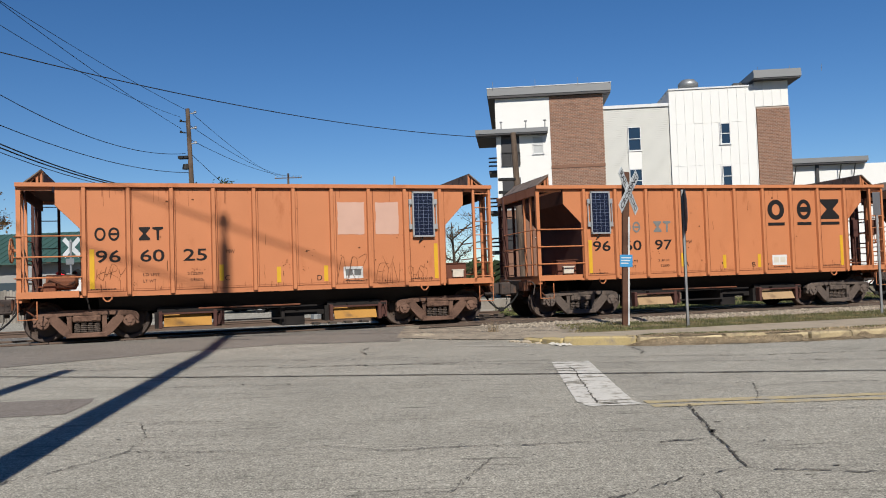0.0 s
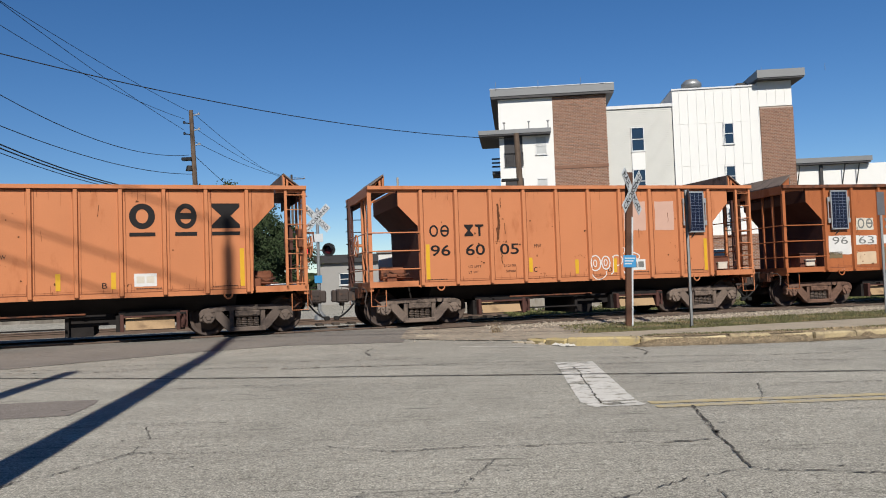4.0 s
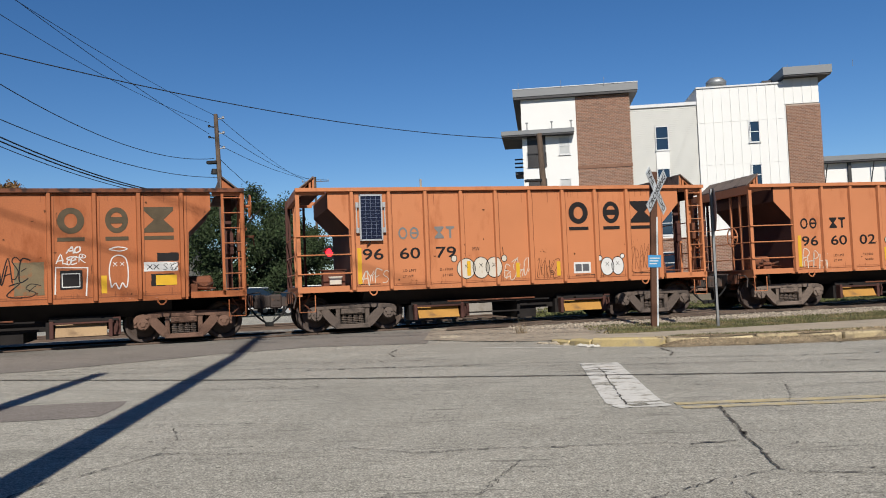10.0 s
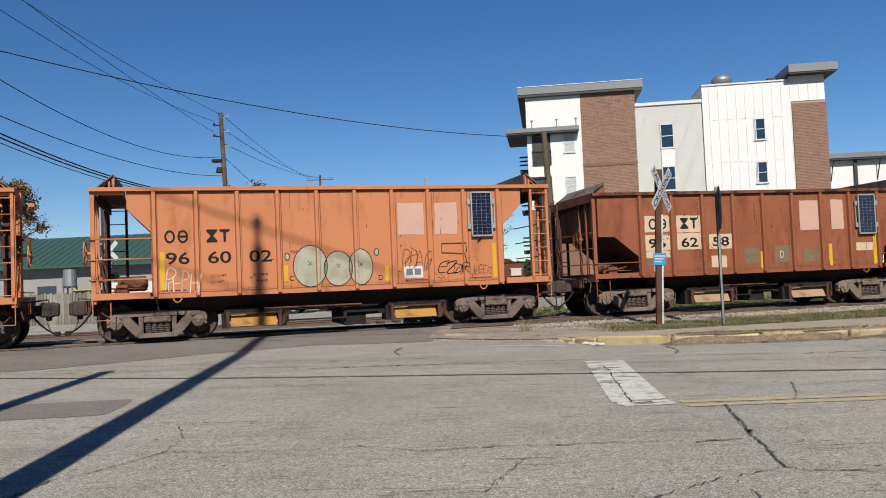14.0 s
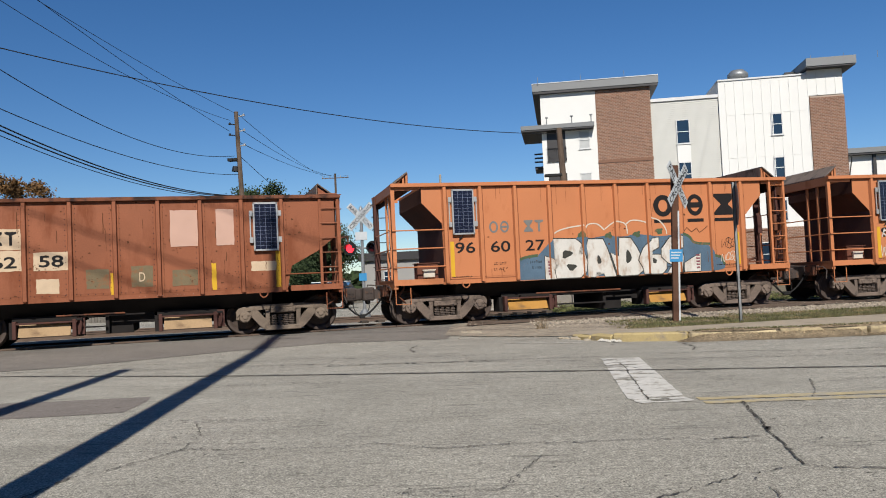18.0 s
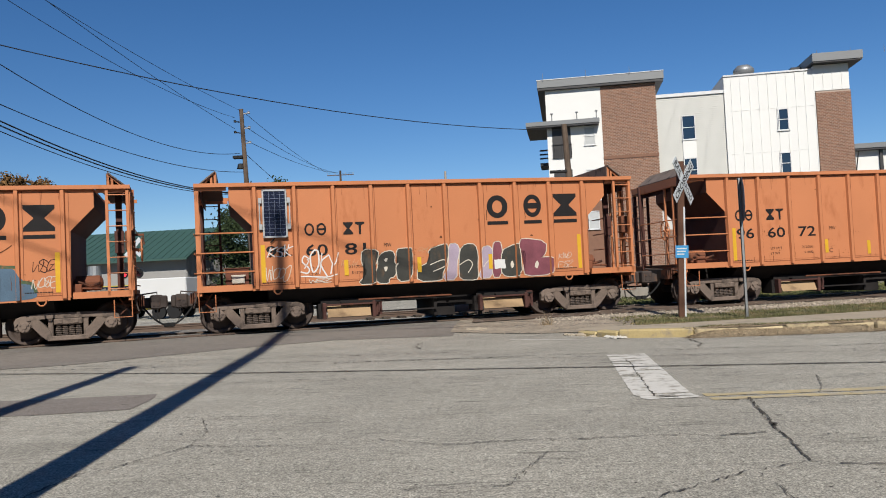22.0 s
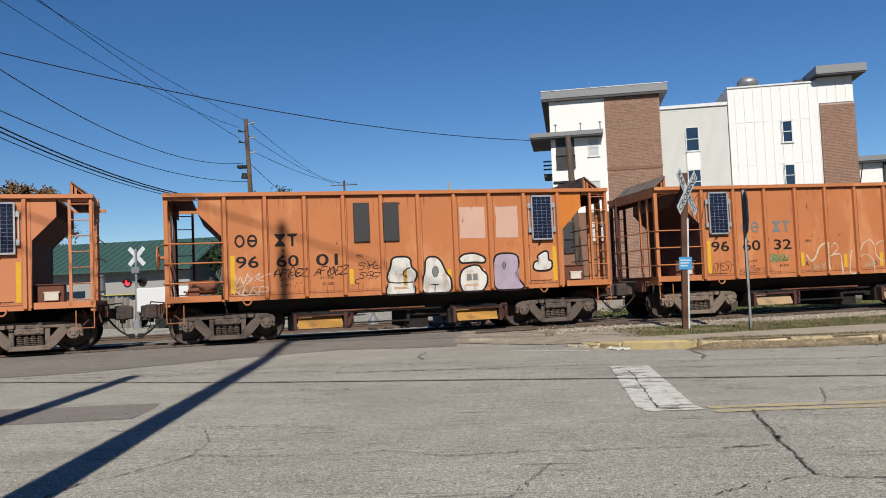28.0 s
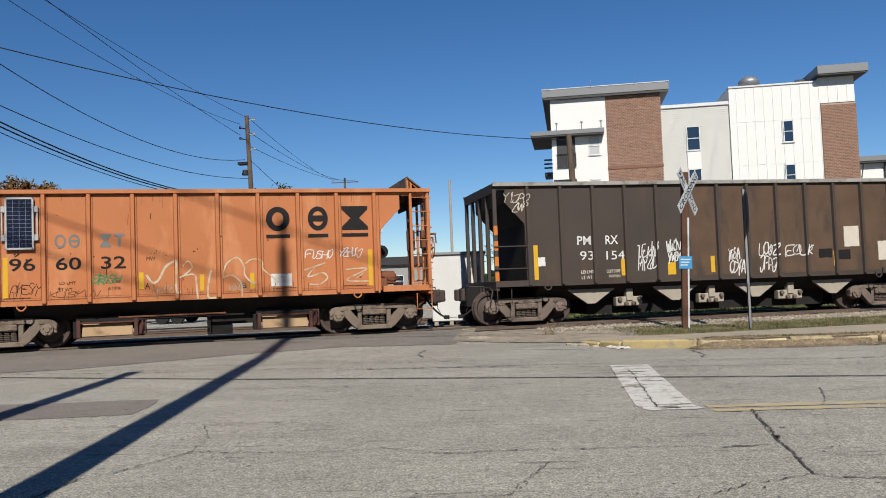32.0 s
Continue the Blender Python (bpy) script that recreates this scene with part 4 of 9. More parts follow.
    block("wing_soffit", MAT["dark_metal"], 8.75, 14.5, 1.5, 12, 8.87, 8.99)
    block("wing_post", MAT["dark_metal"], 11.0, 11.2, 1.78, 1.97, 0, 8.86)
    for x in (9.4, 12.6, 13.6):
        bm = bmesh.new()
        pipe(bm, [(x, 1.96, 7.4), (x + 0.1, 1.55, 8.84)], 0.04)
        part("wing_strut", bm, MAT["dark_metal"], b)
    block("wing_far", MAT["stucco"], 14.6, 24.0, 6.0, 12, 0, 8.0)
    for i in range(6):
        bm = bmesh.new()
        cyl(bm, (-12.5 + i * 3.1 if i < 3 else 6.5 + (i - 3) * 2.2, -0.5, 15.3), (-12.5 + i * 3.1 if i < 3 else 6.5 + (i - 3) * 2.2, -0.5, 15.8), 0.015, seg=5)
        part("lightning_rod", bm, MAT["galv"], b)


# ---- poles and wires ----
def pole(name, x, y, z0, top, r, lean=(0, 0), label="", arms=(), mat="wood_pole"):
    t = thing(name, Matrix.Translation((x, y, z0)), label, "utility pole")
    bm = bmesh.new()
    cyl(bm, (0, 0, -0.3), (lean[0], lean[1], top - z0), r * 1.25, r * 0.8, 12)
    part("pole_shaft", bm, MAT[mat], t)
    for z, half, across in arms:
        bm = bmesh.new()
        k = (z - z0) / (top - z0)
        cx, cy = lean[0] * k, lean[1] * k
        dx, dy = math.cos(across) * half, math.sin(across) * half
        cyl(bm, (cx - dx, cy - dy, z - z0), (cx + dx, cy + dy, z - z0), 0.06, seg=4)
        arm = part("cross_arm", bm, MAT["wood_pole"], t)
        for q in (-0.95, -0.4, 0.4, 0.95):
            bm = bmesh.new()
            lathe(bm, [(0.02, 0), (0.05, 0.05), (0.03, 0.1), (0.055, 0.15), (0.0, 0.2)], "Z", 8, (cx + dx * q, cy + dy * q, z - z0 + 0.05))
            part("insulator", bm, MAT["porcelain"], arm)
    return t


def wire(a, b, sag, r, name="overhead_wire", label="thin black sagging overhead wire", extend=0.0):
    a, b = Vector(a), Vector(b)
    bm = bmesh.new()
    pts = []
    for i in range(25):
        k = -extend + (1 + extend) * i / 24
        p = a + (b - a) * k
        p.z -= sag * 4 * k * (1 - k)
        pts.append(p)
    pipe(bm, pts, r, 5)
    tagged(part(name, bm, MAT["wire"]), label, "wire", "overhead wires")


def build_poles():
    p = pole("utility_pole", -11.95, 40, -0.2, 10.15, 0.125, (-0.38, 0), "weathered leaning wooden utility pole with side insulators")
    for z, s in ((9.9, 1), (9.5, -1), (8.95, -1), (9.15, 1), (8.4, 1)):
        bm = bmesh.new()
        cyl(bm, (-0.36 + s * 0.1, 0, z + 0.2), (-0.36 + s * 0.38, 0, z + 0.25), 0.03, seg=6)
        lathe(bm, [(0.03, 0), (0.075, 0.02), (0.05, 0.08), (0.075, 0.1), (0.0, 0.14)], "Z", 8, (-0.36 + s * 0.36, 0, z + 0.2))
        part("side_insulator", bm, MAT["porcelain"] if s > 0 else MAT["black_metal"], p)
    bm = bmesh.new()
    soft_box(bm, -0.85, -0.35, -0.2, 0.1, 7.85, 8.0, 0.02)
    cyl(bm, (-0.5, 0, 7.6), (-0.5, 0, 7.35), 0.14, 0.2, 12)
    cyl(bm, (-0.35, 0, 7.2), (-0.3, 0, 6.8), 0.05, seg=6)
    part("pole_lamp", bm, MAT["black_metal"], p, "small dark floodlight and box")
    pole("utility_pole", -16.74, 90, -0.2, 13.8, 0.14, (0, 0), "distant utility pole with a wide cross arm", ((13.3, 1.5, 0.0),))
    p3 = pole("utility_pole", 3.85, 38, -0.2, 8.05, 0.16, (-0.33, 0), "dark wooden pole before the apartment block")
    for z in (6.0, 5.4):
        bm = bmesh.new()
        soft_box(bm, -1.1, -0.3, -0.15, 0.15, z, z + 0.12, 0.02)
        part("pole_bracket", bm, MAT["black_metal"], p3)
    pole("utility_pole", -2.5, 45, -0.2, 7.1, 0.075, (0, 0), "slim pale pole behind the white hut", (), "pale_wood")
    # unseen wall added behind the camera to cut the sky's fill light
    bm = bmesh.new()
    box(bm, -60, 60, -12.6, -12.2, -0.05, 8.0)
    tagged(part("wall_south", bm, MAT["shed_wall"]), "unseen grey wall added behind the camera to cut sky light", "wall", "", "structure")
    # poles beside the camera, whose shadows cross the road
    tp = pole("utility_pole", -2.41, 1.4, 0, 16.5, 0.150, (0, 0), "tall utility pole beside the road", ())
    bm = bmesh.new()
    cyl(bm, (0, 0, 16.4), (0, 0, 16.95), 0.06, seg=8)
    lathe(bm, [(0.06, 16.9), (0.12, 16.95), (0.10, 17.15), (0.0, 17.2)], "Z", 10)
    for z in (13.7, 14.5):
        pipe(bm, [(0, 0, z), (0.6, 0.0, z + 0.05)], 0.035)
    part("pole_top", bm, MAT["black_metal"], tp)
    for z, off in ((17.3, 0.3), (16.25, -0.3), (15.2, 0.0)):
        q = Vector((-2.42, 1.4 + off, z))
        w = Vector((math.cos(radians(-7)), math.sin(radians(-7)), 0))
        wire(q - w * 45, q + w * 45, 0.6, 0.028, label="heavy overhead cable along the road")
    pole("utility_pole", -4.2, 1.7, 0, 9.2, 0.15, (0, 0), "shorter wooden pole beside the road")
    for a, b, sag, r, ex in (((-12.91, 24, 9.98), (-12.38, 40, 10.09), 0.12, 0.010, 0.8), ((-12.91, 24, 9.93), (-12.68, 40, 9.18), 0.12, 0.011, 0.8), ((-12.92, 24, 9.25), (-12.67, 40, 9.74), 0.25, 0.010, 0.8),
                             ((-12.95, 24, 7.16), (-12.48, 40, 7.93), 0.55, 0.014, 0.5), ((-12.96, 24, 6.25), (-12.31, 40, 6.98), 0.35, 0.014, 0.5),
                             ((-14.05, 26, 6.07), (-12.42, 40, 5.93), 0.35, 0.024, 0.5), ((-14.05, 26, 5.95), (-12.42, 40, 5.90), 0.35, 0.024, 0.5), ((-14.05, 26, 5.80), (-12.42, 40, 5.85), 0.35, 0.014, 0.5),
                             ((-11.85, 22, 7.83), (3.43, 38, 7.79), 0.50, 0.016, 0.4),
                             ((-12.2, 40, 10.0), (-17.9, 90, 13.5), 0.35, 0.014, 0), ((-12.2, 40, 9.3), (-16.7, 90, 13.5), 0.5, 0.014, 0), ((-12.2, 40, 8.6), (-15.4, 90, 13.5), 0.6, 0.014, 0),
                             ((-12.2, 40, 7.9), (-10.3, 44, 5.6), 0.05, 0.014, 0)):
        wire(a, b, sag, r, extend=ex)

# ---- lettering and spray paint ----
def text_bm(words, x0, x1, z0, z1, bold=0.0, turn=False):
    """Words in the built-in font, fitted into a box in the x, z plane at y = 0."""
    cu = bpy.data.curves.new("words", "FONT")
    cu.body, cu.offset, cu.resolution_u = words, bold, 3
    ob = new("words", cu)
    me = bpy.data.meshes.new_from_object(ob)
    bpy.data.objects.remove(ob)
    bpy.data.curves.remove(cu)
    bm = bmesh.new()
    bm.from_mesh(me)
    bpy.data.meshes.remove(me)
    xs, ys = [v.co.x for v in bm.verts], [v.co.y for v in bm.verts]
    ax, ay = min(xs), min(ys)
    kx, ky = (x1 - x0) / max(1e-6, max(xs) - ax), (z1 - z0) / max(1e-6, max(ys) - ay)
    for v in bm.verts:
        v.co = Vector((x0 + (v.co.x - ax) * kx, 0.0, z0 + (v.co.y - ay) * ky))
    return bm


def plate(bm, x0, x1, z0, z1):
    bm.faces.new([bm.verts.new((x, 0, z)) for x, z in ((x0, z0), (x1, z0), (x1, z1), (x0, z1))])


def rough_plate(bm, x0, x1, z0, z1, rnd, wob=0.012):
    """A hand-painted patch with slightly wavering edges."""
    pts = []
    for a, b in (((x0, z0), (x1, z0)), ((x1, z0), (x1, z1)), ((x1, z1), (x0, z1)), ((x0, z1), (x0, z0))):
        for i in range(6):
            k = i / 6
            pts.append((a[0] + (b[0] - a[0]) * k + rnd.uniform(-wob, wob), a[1] + (b[1] - a[1]) * k + rnd.uniform(-wob, wob)))
    bm.faces.new([bm.verts.new((x, 0, z)) for x, z in pts])


def ellipse(bm, cx, cz, rx, rz, seg=28, power=1.0, wob=0.0, ph=0.0):
    pts = []
    for i in range(seg):
        a = i * math.tau / seg
        k = 1 + wob * math.sin(3 * a + ph) + 0.6 * wob * math.sin(5 * a + 2 * ph)
        c, s = math.cos(a), math.sin(a)
        pts.append((cx + rx * k * math.copysign(abs(c) ** power, c), cz + rz * k * math.copysign(abs(s) ** power, s)))
    bm.faces.new([bm.verts.new((x, 0, z)) for x, z in pts])
    return pts


def ribbon(bm, pts, w):
    """A flat stroke of width w along (x, z) points."""
    pts = [Vector((x, 0, z)) for x, z in pts]
    left, right = [], []
    for i, p in enumerate(pts):
        d = (pts[min(i + 1, len(pts) - 1)] - pts[max(i - 1, 0)])
        d = d.normalized() if d.length > 1e-9 else Vector((1, 0, 0))
        nrm = Vector((-d.z, 0, d.x)) * (w / 2)
        left.append(bm.verts.new(p + nrm))
        right.append(bm.verts.new(p - nrm))
    for i in range(len(pts) - 1):
        bm.faces.new((left[i], right[i], right[i + 1], left[i + 1]))


def ring(bm, cx, cz, rx, rz, ix, iz, seg=28):
    o = [bm.verts.new((cx + rx * math.cos(a * math.tau / seg), 0, cz + rz * math.sin(a * math.tau / seg))) for a in range(seg)]
    q = [bm.verts.new((cx + ix * math.cos(a * math.tau / seg), 0, cz + iz * math.sin(a * math.tau / seg))) for a in range(seg)]
    for a in range(seg):
        b = (a + 1) % seg
        bm.faces.new((o[a], o[b], q[b], q[a]))


def hourglass(bm, cx, cz, rx, rz, waist):
    bm.faces.new([bm.verts.new((cx + p, 0, cz + q)) for p, q in ((-rx, -rz), (rx, -rz), (rx, -rz * 0.72), (waist, 0), (rx, rz * 0.72), (rx, rz), (-rx, rz), (-rx, rz * 0.72), (-waist, 0), (-rx, -rz * 0.72))])


def smooth_path(pts, k=6):
    out = []
    for i in range(len(pts) - 1):
        p0, p1, p2, p3 = pts[max(i - 1, 0)], pts[i], pts[i + 1], pts[min(i + 2, len(pts) - 1)]
        for j in range(k):
            t = j / k
            out.append(tuple(0.5 * (2 * b + (c - a) * t + (2 * a - 5 * b + 4 * c - d) * t * t + (3 * b - a - 3 * c + d) * t ** 3)
                             for a, b, c, d in zip(p0, p1, p2, p3)))
    out.append(pts[-1])
    return out


GLYPHS = {
    "s": [[(0.9, 0.85), (0.4, 1.0), (0.1, 0.75), (0.75, 0.4), (0.6, 0.05), (0.05, 0.12)]],
    "k": [[(0.15, 1.0), (0.1, 0.0)], [(0.95, 0.95), (0.15, 0.45), (0.9, 0.0)]],
    "r": [[(0.1, 0.0), (0.15, 1.0), (0.8, 0.88), (0.7, 0.55), (0.2, 0.48), (0.95, 0.0)]],
    "i": [[(0.3, 0.9), (0.5, 1.0), (0.5, 0.05), (0.8, 0.0)]],
    "o": [[(0.5, 1.0), (0.08, 0.6), (0.3, 0.03), (0.85, 0.3), (0.8, 0.85), (0.5, 1.0)]],
    "w": [[(0.0, 1.0), (0.25, 0.0), (0.5, 0.7), (0.75, 0.0), (1.0, 1.0)]],
    "n": [[(0.1, 0.0), (0.15, 1.0), (0.8, 0.05), (0.9, 1.0)]],
    "e": [[(0.9, 0.95), (0.15, 0.9), (0.1, 0.05), (0.9, 0.1)], [(0.12, 0.5), (0.7, 0.55)]],
    "a": [[(0.0, 0.0), (0.45, 1.0), (0.95, 0.0)], [(0.15, 0.35), (0.85, 0.4)]],
    "z": [[(0.05, 0.9), (0.9, 1.0), (0.1, 0.05), (1.1, 0.0)]],
    "y": [[(0.0, 1.0), (0.45, 0.5), (0.95, 1.0)], [(0.45, 0.5), (0.3, -0.1)]],
    "j": [[(0.1, 0.8), (0.9, 1.0), (0.6, 0.1), (0.1, -0.1), (0.0, 0.3)]],
    "h": [[(0.1, 1.0), (0.1, 0.0)], [(0.1, 0.5), (0.9, 0.55)], [(0.9, 1.0), (0.85, 0.0)]],
    "f": [[(0.9, 1.0), (0.1, 0.95), (0.1, 0.0)], [(0.1, 0.5), (0.7, 0.55)]],
    "d": [[(0.15, 1.0), (0.1, 0.0), (0.8, 0.25), (0.85, 0.75), (0.05, 1.0)]],
    "p": [[(0.1, 0.0), (0.15, 1.0), (0.85, 0.85), (0.75, 0.5), (0.15, 0.45)]],
    "u": [[(0.05, 1.0), (0.15, 0.1), (0.8, 0.1), (0.9, 1.0)]],
}


def tag_strokes(bm, x0, x1, z0, z1, w, seed, letters=4, strokes=2, word=""):
    """A quickly sprayed tag: hand-drawn strokes side by side, some running into one another."""
    rnd = random.Random(seed)
    keys = sorted(GLYPHS)
    word = word or "".join(rnd.choice(keys) for _ in range(letters))
    step = (x1 - x0) / len(word)
    rise = rnd.uniform(-0.05, 0.12) * (z1 - z0)
    for i, g in enumerate(word):
        if g == " ":
            continue
        lift = rnd.uniform(-0.08, 0.08) * (z1 - z0) + rise * i / len(word)
        tall = rnd.uniform(0.82, 1.08) * (z1 - z0) * 0.9
        wide = step * rnd.uniform(1.0, 1.45)
        lean = rnd.uniform(0.05, 0.42)
        for stroke in GLYPHS[g]:
            pts = [(x0 + step * i + (u + lean * v) * wide + rnd.uniform(-0.12, 0.12) * step, z0 + lift + v * tall + rnd.uniform(-0.09, 0.09) * tall) for u, v in stroke]
            ribbon(bm, smooth_path(pts, 5), w * rnd.uniform(0.55, 0.95))
        if rnd.random() < 0.5:
            x, z = x0 + step * (i + rnd.uniform(0.1, 0.9)), z0 + lift + tall * rnd.uniform(-0.1, 0.5)
            ribbon(bm, smooth_path([(x, z), (x + step * rnd.uniform(-0.2, 0.5), z + tall * 0.35), (x + step * rnd.uniform(0.2, 0.9), z + tall * rnd.uniform(0.4, 0.8))], 5), w * 0.6)
    if strokes > 2:
        ribbon(bm, smooth_path([(x0 + (x1 - x0) * k / 4, z0 - 0.06 * (z1 - z0) + rnd.uniform(-0.05, 0.05) * (z1 - z0)) for k in range(5)], 4), w * 0.8)


# ---- freight cars ----
SIDE = 1.50
TOP = 3.395
RIB = 0.8906


def rib_bm(bm):
    prism_xy = [(-0.055, -SIDE), (-0.035, -SIDE - 0.068), (0.035, -SIDE - 0.068), (0.055, -SIDE)]
    a = [bm.verts.new((x, y, 0.985)) for x, y in prism_xy]
    b = [bm.verts.new((x, y, TOP - 0.08)) for x, y in prism_xy]
    bm.faces.new(a[::-1])
    bm.faces.new(b)
    for i in range(4):
        bm.faces.new((a[i], a[(i + 1) % 4], b[(i + 1) % 4], b[i]))


def hopper_bm(bm, r0, r1, flat=False):
    """The hopper: sides and ends with slope sheets, open at the top, drawn in below to its chutes."""
    if flat:
        prof = [(r0 - 0.03, 1.0), (r0 - 0.08, 1.56), (r0 - 0.72, 2.13), (r0 - 1.16, 2.15), (r0 - 1.16, TOP - 0.05)]
        prof2 = [(r1 + 1.22, TOP - 0.05), (r1 + 1.22, 2.30), (r1 + 0.80, 1.95), (r1 + 0.2, 1.6), (r1 + 0.08, 1.0)]
    else:
        prof = [(r0 - 0.06, 1.0), (r0 - 0.08, 2.42), (r0 - 0.56, 2.92), (r0 - 0.56, TOP - 0.05)]
        prof2 = [(r1 + 0.62, TOP - 0.05), (r1 + 0.62, 2.92), (r1 + 0.14, 2.42), (r1 + 0.12, 1.0)]
    pts = prof + prof2
    near = [bm.verts.new((x, -SIDE, z)) for x, z in pts]
    far = [bm.verts.new((x, SIDE, z)) for x, z in pts]
    bm.faces.new(near)
    bm.faces.new(far[::-1])
    k, n = len(prof), len(pts)
    for i in range(n - 1):
        if i != k - 1:
            bm.faces.new((near[i + 1], near[i], far[i], far[i + 1]))
    bm.faces.new((near[0], near[-1], far[-1], far[0]))
    t = 0.05
    xa, xb = prof[-1][0] + t, prof2[0][0] - t
    top = [near[k - 1], near[k], far[k], far[k - 1]]
    rim = [bm.verts.new((x, y, TOP - 0.05)) for x, y in ((xa, -SIDE + t), (xb, -SIDE + t), (xb, SIDE - t), (xa, SIDE - t))]
    low = [bm.verts.new((x, y, 1.5)) for x, y in ((xa + 1.4, -0.9), (xb - 1.4, -0.9), (xb - 1.4, 0.9), (xa + 1.4, 0.9))]
    for i in range(4):
        j = (i + 1) % 4
        bm.faces.new((top[i], top[j], rim[j], rim[i]))
        bm.faces.new((rim[i], rim[j], low[j], low[i]))
    bm.faces.new(low)


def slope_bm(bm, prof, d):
    """The sheets, coloured dark for shade, that close an end, 5 mm outside the hopper."""
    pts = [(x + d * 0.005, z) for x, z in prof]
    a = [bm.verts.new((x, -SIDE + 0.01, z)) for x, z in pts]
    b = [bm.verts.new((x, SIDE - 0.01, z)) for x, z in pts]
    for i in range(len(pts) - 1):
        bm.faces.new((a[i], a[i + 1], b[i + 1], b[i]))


def chord_bm(bm, x0, x1, y):
    s = -1 if y < 0 else 1
    box(bm, x0, x1, min(y, y + s * 0.085), max(y, y + s * 0.085), TOP - 0.085, TOP)


def sill_bm(bm, x0, x1, y):
    s = -1 if y < 0 else 1
    box(bm, x0, x1, min(y - s * 0.06, y + s * 0.002), max(y - s * 0.06, y + s * 0.002), 0.945, 0.998)


def under_bm(bm, r0, r1):
    """Centre sill and the sheets that slope in under the sides."""
    box(bm, r0 - 1.35, r1 + 1.35, -0.33, 0.33, 0.52, 0.98)
    a = [(-1.46, 0.99), (1.46, 0.99), (0.95, 0.60), (-0.95, 0.60)]
    x0, x1 = r0 + 0.25, r1 - 0.25
    p = [bm.verts.new((x0, y, z)) for y, z in a]
    q = [bm.verts.new((x1, y, z)) for y, z in a]
    bm.faces.new(p)
    bm.faces.new(q[::-1])
    for i in range(4):
        j = (i + 1) % 4
        bm.faces.new((p[j], p[i], q[i], q[j]))


def chute_block_bm(bm, c):
    for x0, x1, z0, z1 in ((-0.66, 0.66, 0.36, 0.66), (-0.72, -0.60, 0.20, 0.56), (0.60, 0.72, 0.20, 0.56)):
        box(bm, c + x0, c + x1, -1.12, -0.62, z0, z1)
    box(bm, c - 0.6, c + 0.6, -0.62, 1.0, 0.50, 0.66)
    box(bm, c - 0.2, c + 0.74, -1.28, -1.1, 0.55, 0.59)


def chute_plate_bm(bm, c):
    pts = [(-1.30, 0.24), (-1.26, 0.24), (-1.12, 0.50), (-1.16, 0.50)]
    p = [bm.verts.new((c - 0.52, y, z)) for y, z in pts]
    q = [bm.verts.new((c + 0.50, y, z)) for y, z in pts]
    bm.faces.new(p)
    bm.faces.new(q[::-1])
    for i in range(4):
        j = (i + 1) % 4
        bm.faces.new((p[j], p[i], q[i], q[j]))


def chute_frame_bm(bm, c):
    for x in (-0.60, 0.57):
        soft_box(bm, c + x - 0.03, c + x + 0.05, -1.30, -1.06, 0.20, 0.58, 0.012)
    box(bm, c - 0.62, c + 0.64, -1.29, -1.24, 0.51, 0.545)
    box(bm, c + 0.62, c + 0.78, -1.2, -1.05, 0.24, 0.62)
    pipe(bm, [(c + 0.7, -1.24, 0.58), (c + 0.72, -1.27, 0.44), (c + 0.69, -1.25, 0.3)], 0.022)


def side_frame_bm(bm):
    y0, y1 = -1.12, -0.98
    outline = [(-1.05, 0.40), (-1.07, 0.52), (-1.02, 0.60), (-0.90, 0.645), (-0.70, 0.66), (-0.45, 0.68), (0.45, 0.68), (0.70, 0.66), (0.90, 0.645), (1.02, 0.60), (1.07, 0.52), (1.05, 0.40),
               (1.00, 0.44), (0.96, 0.53), (0.86, 0.55), (0.70, 0.545), (0.45, 0.565), (-0.45, 0.565), (-0.70, 0.545), (-0.86, 0.55), (-0.96, 0.53), (-1.00, 0.44)]
    prism(bm, outline, y0 - 0.03, y1 + 0.02)
    for s in (-1, 1):
        def m(pts):
            return [(s * x, z) for x, z in pts] if s > 0 else [(s * x, z) for x, z in pts][::-1]
        prism(bm, m([(1.06, 0.34), (1.06, 0.50), (0.99, 0.54), (0.99, 0.34)]), y0, y1)
        prism(bm, m([(0.76, 0.33), (0.84, 0.60), (0.64, 0.61), (0.60, 0.50), (0.70, 0.44)]), y0 - 0.01, y1)
        prism(bm, m([(0.76, 0.45), (0.72, 0.57), (0.60, 0.58), (0.45, 0.41), (0.35, 0.29), (0.31, 0.10), (0.44, 0.105), (0.54, 0.19), (0.66, 0.34)]), y0 - 0.03, y1 + 0.01)
        prism(bm, m([(0.30, 0.15), (0.40, 0.19), (0.40, 0.30), (0.385, 0.50), (0.44, 0.62), (0.30, 0.62)]), y0 - 0.005, y1)
    prism(bm, [(-0.42, 0.08), (0.42, 0.08), (0.37, 0.185), (-0.37, 0.185)], y0 - 0.05, y1 + 0.03)
    bmesh.ops.bevel(bm, geom=bm.edges[:], offset=0.014, segments=1, affect="EDGES")


def bolster_end_bm(bm):
    soft_box(bm, -0.285, 0.285, -1.10, -0.88, 0.44, 0.575, 0.02)
    prism(bm, [(-0.20, 0.585), (0.20, 0.585), (0.25, 0.63), (-0.25, 0.63)], -1.09, -0.92)
    for x in (-0.16, 0.16):
        box(bm, x - 0.05, x + 0.05, -1.115, -1.09, 0.475, 0.545)


def spring_bm(bm):
    prof = []
    for i in range(6):
        z = 0.19 + i * 0.042
        prof += [(0.04, z), (0.066, z + 0.010), (0.066, z + 0.026), (0.04, z + 0.036)]
    lathe(bm, prof, "Z", 10)


